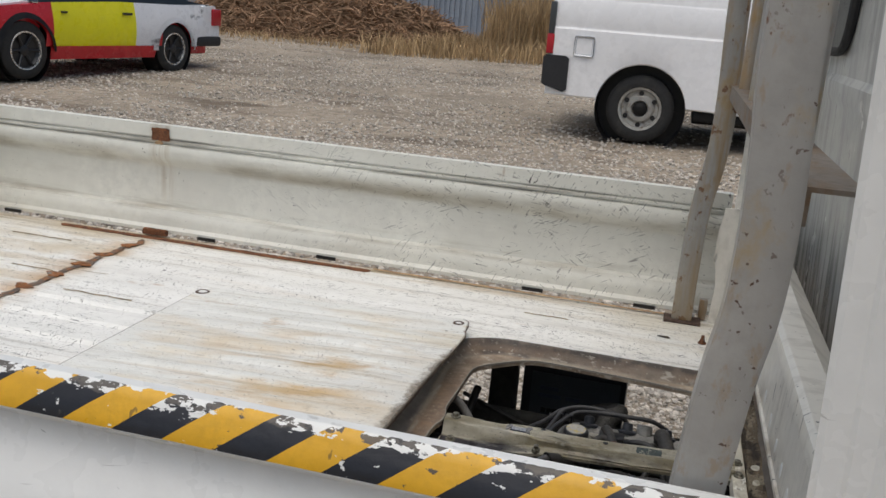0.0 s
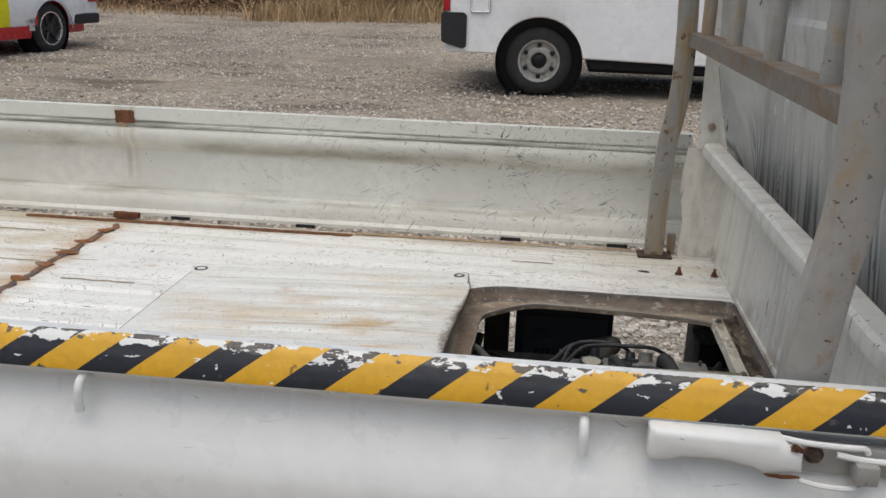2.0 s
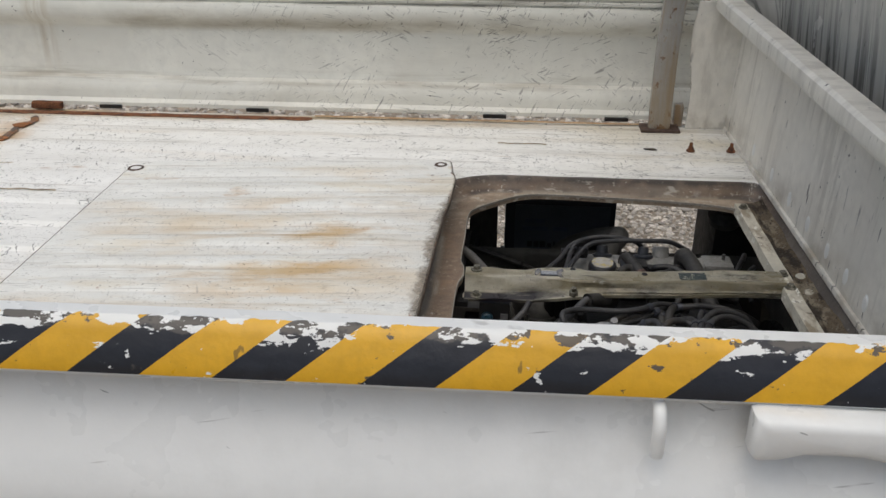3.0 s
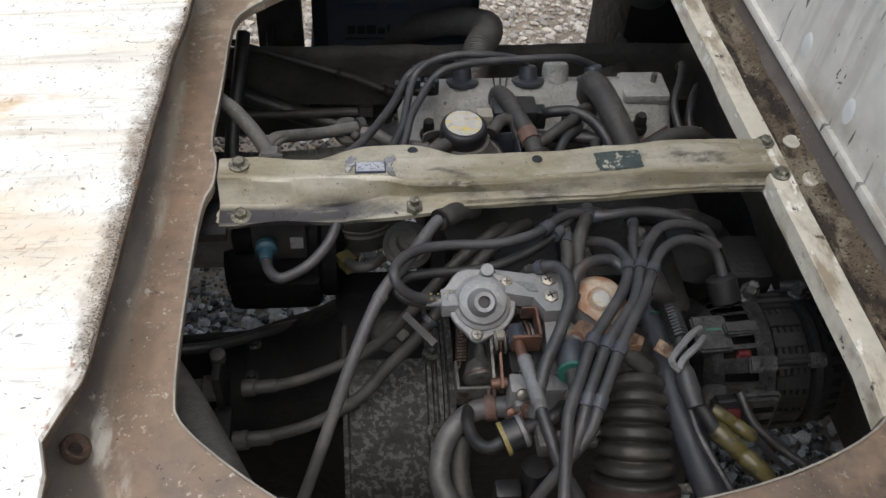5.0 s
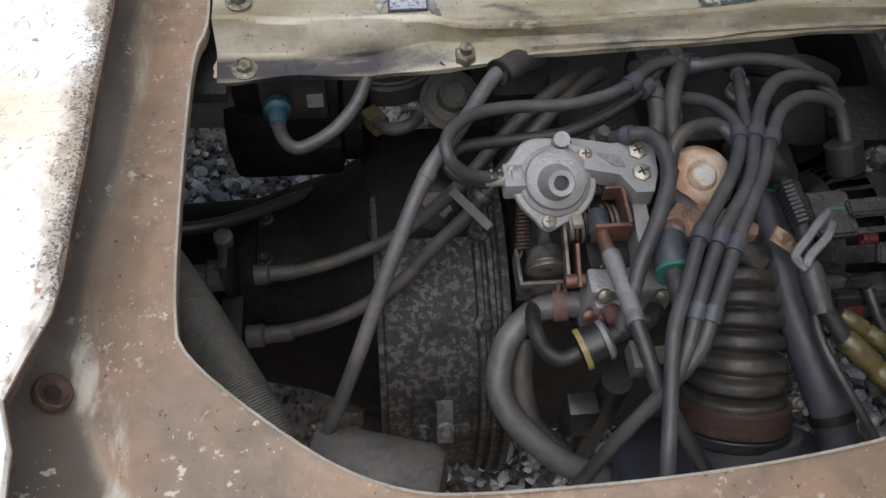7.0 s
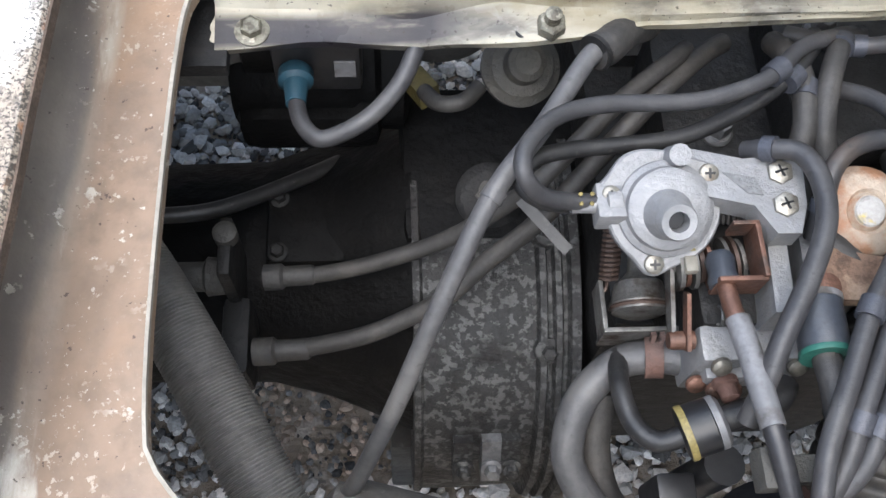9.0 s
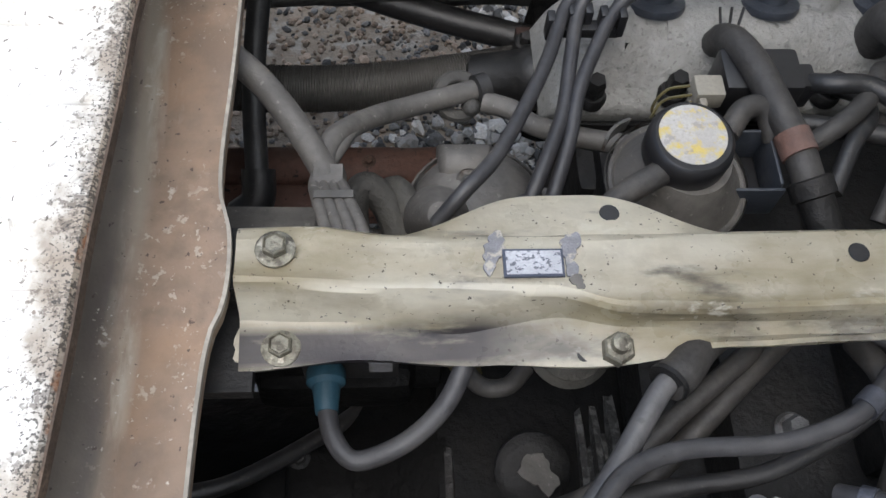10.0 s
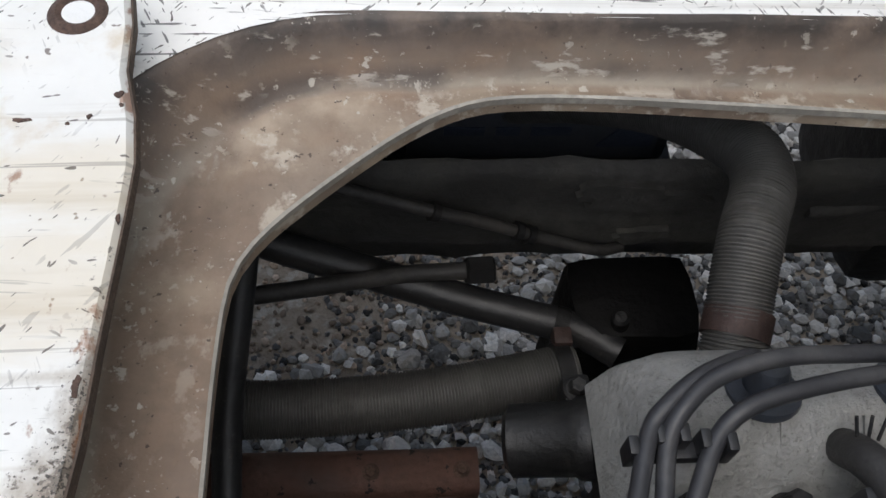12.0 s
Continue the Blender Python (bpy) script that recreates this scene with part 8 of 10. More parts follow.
bm = bmesh.new()
slab(bm, (0.173, 0.676, 0.517), (0.4, -0.8, 0.3), (0.8, 0.5, 0), 0.011, 0.0065, 0.006)
part("connector", bm, m_connector, valve, "olive wire connector")


# carburettor with its diaphragm housing, levers and springs
def flange(bm, c, ax, outline, h):
    """A plate with a free outline round c, square to ax, with a small chamfer."""
    u = Vector((1, 0, 0))
    v = ax.cross(u).normalized()
    rows = []
    for k, e in ((0.97, 0.0), (1.0, 0.001), (1.0, h - 0.001), (0.965, h)):
        rows.append([bm.verts.new(Vector(c) + u * a * k + v * b * k + ax * e) for a, b in outline])
    for p, q in zip(rows, rows[1:]):
        for i in range(len(outline)):
            j = (i + 1) % len(outline)
            bm.faces.new((p[i], p[j], q[j], q[i]))
    bm.faces.new(rows[0][::-1])
    bm.faces.new(rows[-1])
    return bm


def build_carburettor():
    carb = thing("carburettor", (0.31, 0.53, 0.50), "grey alloy carburettor with a diaphragm housing and rusty levers", "carburettor")
    ax = Vector((-0.04, -0.45, 0.9)).normalized()
    c = Vector((0.278, 0.557, 0.591))
    u, v = Vector((1, 0, 0)), ax.cross(Vector((1, 0, 0))).normalized()
    bm = bmesh.new()
    outline = []
    for k in range(72):
        a = 2 * math.pi * k / 72
        r = 0.0262
        for d, b in ((165, 0.0052), (38, 0.0040), (258, 0.0050)):
            r += b * math.exp(-(((math.degrees(a) - d + 180) % 360 - 180) / 15) ** 2)
        r += 0.0045 * math.exp(-(((math.degrees(a) - 128 + 180) % 360 - 180) / 26) ** 2)
        outline.append((r * math.cos(a), r * math.sin(a)))
    flange(bm, c, ax, outline, 0.0068)
    hous = part("diaphragm_housing", bm, m_alu, carb, "cast alloy diaphragm housing with a short nozzle", 35)
    turned("dome", c + ax * 0.0066, ax, [(0, 0.0222), (0.003, 0.0218), (0.0048, 0.0192), (0.0085, 0.0184), (0.0105, 0.0150), (0.0112, 0.006)], m_alu, hous, "", 40)
    nax = (ax + Vector((0.02, -0.22, 0))).normalized()
    turned("nozzle", c + ax * 0.014 + Vector((-0.001, -0.003, 0)), nax, [(0, 0.0118), (0.004, 0.0108), (0.007, 0.0092), (0.017, 0.0084), (0.0185, 0.0077), (0.018, 0.0046), (0.010, 0.0042)], m_alu, hous, "", 26)
    turned("bore", c + ax * 0.014 + Vector((-0.001, -0.003, 0)) + nax * 0.0105, nax, [(0, 0.0043), (0.0006, 0.0040)], m_plastic, hous, "", 16)
    for a in (165, 38, 258):
        d = u * math.cos(radians(a)) + v * math.sin(radians(a))
        p = c + d * 0.0256 + ax * 0.0066
        sc = turned("screw", p, ax, [(0, 0.0046), (0.0024, 0.0043), (0.0032, 0.0031), (0.0032, 0.0004)], m_steel, hous, "", 16)
        for q in (u, v):
            bm = bmesh.new()
            slab(bm, p + ax * 0.0032, q, ax, 0.0024, 0.0003, 0.0006)
            part("screw_slot", bm, m_plastic, hous)
    d = u * math.cos(radians(78)) + v * math.sin(radians(78))
    bm = bmesh.new()
    cyl(bm, c + d * 0.0235 + ax * 0.002, c + d * 0.0245 + ax * 0.0155, 0.0058, 0.0050, seg=16)
    part("stub", bm, m_alu, hous)
    turned("nipple", (0.257, 0.5575, 0.5965), (-1, -0.02, 0.05), [(0, 0.0075), (0.006, 0.0072), (0.007, 0.0046), (0.022, 0.0042)], m_alu, hous, "", 16)
    bm = bmesh.new()
    box(bm, 0.246, 0.260, 0.548, 0.566, 0.588, 0.602, 0.002)
    part("nipple_base", bm, m_alu, hous)
    # bolted arm
    bm = bmesh.new()
    extrude_profile(bm, [(0.290, 0.581), (0.315, 0.575), (0.333, 0.577), (0.342, 0.571), (0.340, 0.551), (0.335, 0.537), (0.324, 0.537), (0.316, 0.551), (0.296, 0.556)], 2, [0.592, 0.594, 0.603, 0.605])
    bmesh.ops.bevel(bm, geom=[e for e in bm.edges if e.calc_face_angle(0) > 0.8], offset=0.0012, segments=2, affect="EDGES")
    arm = part("arm", bm, m_alu, carb, "cast alloy arm with a recess")
    bm = bmesh.new()
    extrude_profile(bm, [(0.304, 0.568), (0.319, 0.565), (0.321, 0.556), (0.314, 0.557)], 2, [0.6046, 0.6055])
    part("recess", bm, m_alu_dark, arm)
    for x, y in ((0.3305, 0.5675), (0.3300, 0.5510)):
        turned("screw", (x, y, 0.604), (-0.1, -0.2, 1), [(0, 0.0062), (0.0036, 0.0058), (0.0042, 0.0046), (0.0046, 0.0004)], m_steel, arm, "", 6)
        for q in ((1, 0.3, 0), (-0.3, 1, 0)):
            bm = bmesh.new()
            slab(bm, (x - 0.0004, y - 0.0008, 0.6084), q, (0, 0, 1), 0.0030, 0.0004, 0.0005)
            part("screw_slot", bm, m_plastic, arm)
    # body and its lower block
    bm = bmesh.new()
    box(bm, 0.296, 0.347, 0.507, 0.565, 0.490, 0.570, 0.006)
    part("bore_housing", bm, m_dark, carb)
    bm = bmesh.new()
    box(bm, 0.295, 0.349, 0.491, 0.509, 0.520, 0.567, 0.003)
    box(bm, 0.299, 0.320, 0.486, 0.495, 0.535, 0.556, 0.002)
    low = part("lower_block", bm, m_alu, carb, "grey alloy lower block")
    bm = bmesh.new()
    extrude_profile(bm, [(0.322, 0.505), (0.331, 0.505), (0.334, 0.550), (0.325, 0.550)], 2, [0.555, 0.592])
    extrude_profile(bm, [(0.340, 0.505), (0.346, 0.505), (0.350, 0.545), (0.343, 0.548)], 2, [0.550, 0.586])
    box(bm, 0.330, 0.343, 0.507, 0.513, 0.555, 0.578, 0.001)
    part("web", bm, m_alu, carb)
    for p, mt in (((0.303, 0.489, 0.566), m_steel), ((0.340, 0.489, 0.562), m_steel), ((0.297, 0.487, 0.545), m_copper), ((0.305, 0.483, 0.548), m_copper), ((0.312, 0.482, 0.550), m_copper)):
        turned("screw", p, (0, -0.8, 0.6), [(0, 0.0050), (0.002, 0.0046), (0.003, 0.0030)], mt, low, "", 12)
    turned("adjuster", (0.308, 0.486, 0.553), (0.1, -0.9, 0.2), [(0, 0.0062), (0.003, 0.0062), (0.004, 0.0048), (0.010, 0.0044), (0.011, 0.003)], m_rustpipe, low, "rusty adjusting screw", 12)
    # vacuum capsule with its bracket
    cap = turned("capsule", (0.2805, 0.528, 0.527), (0.03, 1, 0.12), [(0, 0.010), (0.002, 0.0148), (0.006, 0.0158), (0.008, 0.0148), (0.010, 0.0142), (0.017, 0.0125), (0.020, 0.0085), (0.022, 0.0068), (0.024, 0.0052), (0.034, 0.0048), (0.036, 0.003)], m_steel_dull, carb, "dull steel vacuum capsule", 32)
    turned("seam", (0.2806, 0.531, 0.5273), (0.03, 1, 0.12), [(0, 0.0155), (0.0012, 0.0163), (0.0024, 0.0155)], m_spring, cap, "", 32, cap=False)
    bm = bmesh.new()
    box(bm, 0.2585, 0.2610, 0.517, 0.545, 0.519, 0.536, 0.0006)
    box(bm, 0.2585, 0.299, 0.5165, 0.519, 0.515, 0.537, 0.0006)
    part("stop_bracket", bm, m_steel_dull, carb)
    bm = bmesh.new()
    coil(bm, (0.2670, 0.573, 0.552), (0.2645, 0.546, 0.534), 0.0044, 0.0011, 13)
    part("spring", bm, m_spring, carb, "brown return spring")
    tube("spring_hook", [(0.267, 0.578, 0.556), (0.2675, 0.573, 0.553), (0.2665, 0.571, 0.551)], 0.0011, m_spring, carb, "", 6)
    tube("spring_hook", [(0.264, 0.547, 0.534), (0.2625, 0.541, 0.533), (0.260, 0.539, 0.532)], 0.0011, m_spring, carb, "", 6)
    bm = bmesh.new()
    coil(bm, (0.306, 0.560, 0.582), (0.322, 0.556, 0.586), 0.0055, 0.0010, 7)
    part("spring", bm, m_steel_dull, carb)
    bm = bmesh.new()
    coil(bm, (0.304, 0.512, 0.570), (0.315, 0.511, 0.571), 0.0045, 0.0008, 7)
    part("spring", bm, m_steel_dull, carb)
    # cams on the throttle shaft
    for i, (x, r, w, mt) in enumerate(((0.2855, 0.0135, 0.0022, m_steel_dull), (0.2890, 0.0115, 0.0020, m_copper), (0.2925, 0.0128, 0.0020, m_steel_dull), (0.2960, 0.0100, 0.0022, m_spring), (0.2995, 0.0125, 0.0018, m_copper), (0.3085, 0.0115, 0.0018, m_steel_dull), (0.3120, 0.0125, 0.0018, m_spring), (0.3155, 0.0110, 0.0018, m_steel_dull))):
        bm = bmesh.new()
        cyl(bm, (x, 0.537, 0.574), (x + w, 0.5372, 0.5742), r, seg=26)
        part("cam_disc", bm, mt, carb)
    bm = bmesh.new()
    cyl(bm, (0.284, 0.537, 0.574), (0.326, 0.5375, 0.5755), 0.0048, seg=14)
    part("shaft", bm, m_steel_dull, carb)
    block("clip", 0.2865, 0.2925, 0.5365, 0.5480, 0.584, 0.589, m_valve, carb, 0.0012, "pale brass clip")
    block("clip", 0.2865, 0.2925, 0.527, 0.535, 0.583, 0.588, m_ivory, carb, 0.0012)
    # copper-toned bracket lever
    bm = bmesh.new()
    box(bm, 0.3168, 0.3192, 0.519, 0.5455, 0.584, 0.6005, 0.0006)
    box(bm, 0.297, 0.3192, 0.5178, 0.5202, 0.581, 0.5985, 0.0006)
    box(bm, 0.307, 0.3192, 0.5440, 0.5462, 0.588, 0.6005, 0.0006)
    part("lever", bm, m_copper, carb, "copper-toned throttle lever")
    bm = bmesh.new()
    extrude_profile(bm, [(0.500, 0.562), (0.542, 0.580), (0.546, 0.577), (0.546, 0.571), (0.503, 0.555)], 0, [0.2830, 0.2850])
    part("lever", bm, m_steel_dull, carb)
    bm = bmesh.new()
    extrude_profile(bm, [(0.496, 0.566), (0.520, 0.578), (0.523, 0.573), (0.499, 0.560)], 0, [0.2885, 0.2905])
    part("lever", bm, m_copper, carb)
    turned("pivot", (0.2815, 0.503, 0.562), (1, 0, 0), [(0, 0.004), (0.003, 0.0045), (0.012, 0.0045)], m_copper, carb, "", 12)
    # throttle cable with its ferrule
    turned("cable_boot", (0.3015, 0.5345, 0.590), (0.02, -1, 0.0), [(0, 0.005), (0.003, 0.0068), (0.010, 0.0062), (0.013, 0.0072), (0.016, 0.0068)], m_boot, carb, "dark cable boot", 18)
    tube("ferrule", [(0.3018, 0.520, 0.591), (0.3025, 0.507, 0.5925), (0.304, 0.498, 0.594)], 0.0042, m_copper, carb, "", 12)
    tube("ferrule", [(0.3035, 0.502, 0.5935), (0.3055, 0.480, 0.5965), (0.308, 0.453, 0.598)], 0.0054, m_ferrule, carb, "light grey cable ferrule", 16)
    tube("cable", [(0.3078, 0.455, 0.598), (0.311, 0.440, 0.594), (0.318, 0.418, 0.582), (0.331, 0.399, 0.566), (0.343, 0.384, 0.550), (0.356, 0.366, 0.53)], 0.0046, m_lead, carb, "blue-black throttle cable", 12)
    bm = bmesh.new()
    box(bm, 0.309, 0.346, 0.432, 0.444, 0.579, 0.588, 0.002)
    box(bm, 0.304, 0.314, 0.430, 0.447, 0.576, 0.590, 0.001)
    part("cable_bracket", bm, m_chassis, carb)


build_carburettor()


def build_coolant_hose():
    bm = bmesh.new()
    sweep(bm, [(0.302, 0.503, 0.529), (0.287, 0.507, 0.524), (0.268, 0.506, 0.518), (0.249, 0.490, 0.508), (0.242, 0.467, 0.494), (0.249, 0.449, 0.484), (0.263, 0.434, 0.476), (0.280, 0.421, 0.469), (0.300, 0.413, 0.463), (0.33, 0.40, 0.45)], 0.0086, 16, 7)
    h = solo("coolant_hose", bm, m_hose_pale, "thick dusty coolant hose below the carburettor", "hose", "engine bay hoses")
    clip_on(h, (0.285, 0.5068, 0.5238), (-1, 0.1, -0.2), 0.0106, 0.009, m_rustpipe, "clamp", "rusty spring clamp")
    bm = bmesh.new()
    for k in (-1, 1):
        slab(bm, (0.285 + 0.0022 * k, 0.5125, 0.5335), (1, 0, 0), (0, 0.5, 1), 0.0012, 0.005, 0.0012)
    part("clamp_ear", bm, m_rustpipe, h)
    turned("spigot", (0.292, 0.506, 0.526), (1, -0.05, 0.1), [(0, 0.0085), (0.02, 0.0085)], m_alu_dark, h, "", 18)
    tube("inner_hose", [(0.262, 0.497, 0.50), (0.259, 0.470, 0.482), (0.266, 0.446, 0.468), (0.285, 0.428, 0.458)], 0.0085, m_hose_brown, h, "", 12)


build_coolant_hose()


def build_check_valve():
    d = Vector((0.034, 0.009, 0.010)).normalized()
    p = Vector((0.2855, 0.4620, 0.5480))
    bm = bmesh.new()
    lathe(bm, p, d, [(0, 0.0105), (0.001, 0.0128), (0.015, 0.0128), (0.016, 0.011)], 26)
    cv = solo("check_valve", bm, m_plastic, "black check valve with a yellow band", "check valve")
    turned("band", p + d * 0.0008, d, [(0, 0.0131), (0.0018, 0.0133), (0.0034, 0.0131)], m_valve, cv, "faded yellow band", 26, cap=False)
    turned("face", p + d * 0.0155, d, [(0, 0.0128), (0.003, 0.0128), (0.005, 0.0105), (0.0055, 0.007)], m_ferrule, cv, "cream plastic rim", 26)
    tube("stem", [p + d * 0.018, p + d * 0.030, p + d * 0.045, Vector((0.335, 0.482, 0.557))], 0.0064, m_rubber, cv, "", 14)
    tube("hose", [(0.288, 0.462, 0.547), (0.276, 0.461, 0.540), (0.267, 0.471, 0.536), (0.264, 0.490, 0.532), (0.268, 0.51, 0.52)], 0.0052, m_rubber, cv)


build_check_valve()


def build_solenoid():
    d = Vector((-0.08, -0.98, 0.10)).normalized()
    p = Vector((0.337, 0.5065, 0.599))
    bm = bmesh.new()
    lathe(bm, p, d, [(0, 0.0088), (0.001, 0.0106), (0.024, 0.0108), (0.026, 0.0095)], 26)
    so = solo("solenoid", bm, m_boot, "blue-black solenoid with a green seal", "solenoid")
    turned("cap", p - d * 0.003, d, [(0, 0.009), (0.001, 0.0112), (0.004, 0.0112)], m_ferrule, so, "pale worn cap", 24)
    turned("seal", p + d * 0.0235, d, [(0, 0.0110), (0.0012, 0.0113), (0.0026, 0.0110)], m_green, so, "green seal", 26)
    tube("outlet", [p + d * 0.026, (0.3350, 0.468, 0.603), (0.337, 0.455, 0.598), (0.345, 0.44, 0.585)], 0.0062, m_hose_brown, so, "", 12)


build_solenoid()


def build_vacuum_disc():
    bm = bmesh.new()
    lathe(bm, (0.3685, 0.552, 0.592), (0, -0.35, 0.95), [(0, 0.020), (0.003, 0.0222), (0.006, 0.0216), (0.010, 0.0172), (0.012, 0.0105), (0.0105, 0.009), (0.013, 0.0075), (0.0135, 0.004)], 40)
    disc = solo("vacuum_capsule", bm, m_disc, "rusty cream vacuum capsule on a bracket", "vacuum capsule")
    turned("centre_button", Vector((0.3685, 0.552, 0.592)) + Vector((0, -0.3457, 0.9383)) * 0.0132, (0, -0.35, 0.95), [(0, 0.0072), (0.0008, 0.0066), (0.0012, 0.004)], m_capface, disc, "pale worn centre", 24)
    bm = bmesh.new()
    extrude_profile(bm, [(0.336, 0.509), (0.338, 0.521), (0.350, 0.533), (0.378, 0.527), (0.396, 0.514), (0.393, 0.507), (0.372, 0.507)], 2, [0.590, 0.5975])
    part("bracket", bm, m_rusty_bracket, disc)
    turned("screw", (0.3435, 0.514, 0.5975), (0, -0.2, 1), [(0, 0.0064), (0.003, 0.006), (0.004, 0.003)], m_copper, disc, "", 14)
    bm = bmesh.new()
    slab(bm, (0.412, 0.507, 0.590), (0.7, -0.4, -0.3), (0.2, 0.8, 0.4), 0.008, 0.005, 0.0010)
    part("tab", bm, m_rusty_bracket, disc, "orange rusty tab")


build_vacuum_disc()

# three parallel hoses held by blue clips
HZ = [
    [(0.372, 0.628, 0.585), (0.387, 0.610, 0.600), (0.392, 0.587, 0.612), (0.392, 0.567, 0.617), (0.381, 0.541, 0.619), (0.363, 0.515, 0.620), (0.349, 0.495, 0.620), (0.336, 0.468, 0.616), (0.324, 0.443, 0.611), (0.320, 0.426, 0.605), (0.315, 0.398, 0.595), (0.311, 0.37, 0.58)],
    [(0.490, 0.620, 0.57), (0.482, 0.628, 0.588), (0.466, 0.628, 0.600), (0.434, 0.616, 0.612), (0.415, 0.594, 0.616), (0.401, 0.566, 0.619), (0.388, 0.532, 0.620), (0.369, 0.506, 0.620), (0.359, 0.492, 0.619), (0.343, 0.462, 0.614), (0.338, 0.451, 0.611), (0.332, 0.436, 0.604), (0.324, 0.42, 0.592)],
    [(0.487, 0.589, 0.575), (0.476, 0.605, 0.595), (0.449, 0.602, 0.610), (0.425, 0.586, 0.617), (0.409, 0.561, 0.620), (0.396, 0.534, 0.621), (0.375, 0.501, 0.620), (0.367, 0.487, 0.619), (0.353, 0.461, 0.614), (0.346, 0.449, 0.611), (0.338, 0.433, 0.602), (0.320, 0.418, 0.585), (0.301, 0.406, 0.560), (0.284, 0.394, 0.530), (0.27, 0.385, 0.50)],
]
fuel = [hose("fuel_hose", pts, 0.0044, m_hose_grey, "dusty grey fuel hose held by blue clips", "hose", "three fuel hoses") for pts in HZ]
for i, j in ((0, 3), (0, 6), (1, 5), (1, 8), (1, 10), (2, 4), (2, 7), (2, 9)):
    a, b = Vector(HZ[i][j - 1]), Vector(HZ[i][j + 1])
    clip_on(fuel[i], HZ[i][j], b - a, 0.0058, 0.009, m_clip, "clip", "dull blue spring clip")
bm = bmesh.new()
lathe(bm, (0.489, 0.578, 0.560), (-0.2, 0.45, 0.6), [(0, 0.0125), (0.020, 0.0125), (0.022, 0.0095)], 20)
part("elbow", bm, m_rubber, fuel[2], "black rubber elbow")
for pts, r, mt, label in (
    ([(0.319, 0.582, 0.600), (0.326, 0.577, 0.610), (0.337, 0.571, 0.616), (0.342, 0.555, 0.618), (0.340, 0.535, 0.617), (0.329, 0.511, 0.613), (0.316, 0.488, 0.606), (0.310, 0.473, 0.596), (0.305, 0.46, 0.58)], 0.0048, m_hose_grey, "dusty grey hose bent over the carburettor arm"),
    ([(0.346, 0.540, 0.592), (0.347, 0.550, 0.605), (0.351, 0.564, 0.614), (0.363, 0.574, 0.617), (0.382, 0.578, 0.614), (0.394, 0.566, 0.610)], 0.0046, m_hose_grey, "dusty grey hose arched over the rusty capsule"),
    ([(0.348, 0.556, 0.59), (0.352, 0.540, 0.592), (0.366, 0.523, 0.590), (0.385, 0.508, 0.585), (0.40, 0.50, 0.575)], 0.0068, m_hose_brown, "brown rubber hose under the rusty capsule"),
    ([(0.418, 0.655, 0.585), (0.414, 0.633, 0.600), (0.403, 0.594, 0.612), (0.398, 0.568, 0.616), (0.392, 0.548, 0.612)], 0.0040, m_hose_grey, "thin grey hose beside the fuel hoses"),
    ([(0.352, 0.655, 0.585), (0.3535, 0.630, 0.600), (0.354, 0.602, 0.596), (0.350, 0.585, 0.585)], 0.0062, m_hose_brown, "short brown rubber hose"),
    ([(0.392, 0.655, 0.59), (0.377, 0.640, 0.602), (0.366, 0.618, 0.604), (0.362, 0.598, 0.596), (0.364, 0.58, 0.585)], 0.0056, m_hose_brown, "short brown rubber hose"),
    ([(0.356, 0.655, 0.592), (0.385, 0.638, 0.604), (0.425, 0.640, 0.606), (0.462, 0.636, 0.598), (0.49, 0.62, 0.58)], 0.0045, m_hose_grey, "grey hose crossing under the beam"),
    ([(0.430, 0.66, 0.58), (0.445, 0.645, 0.592), (0.470, 0.648, 0.590), (0.50, 0.655, 0.57)], 0.0070, m_rubber, "thick black hose under the beam"),
):
    h = hose("rubber_hose", pts, r, mt, label)
    if r < 0.006:
        clip_on(h, pts[1], Vector(pts[2]) - Vector(pts[0]), r * 1.25, 0.006, m_clip, "clip", "dull blue spring clip")

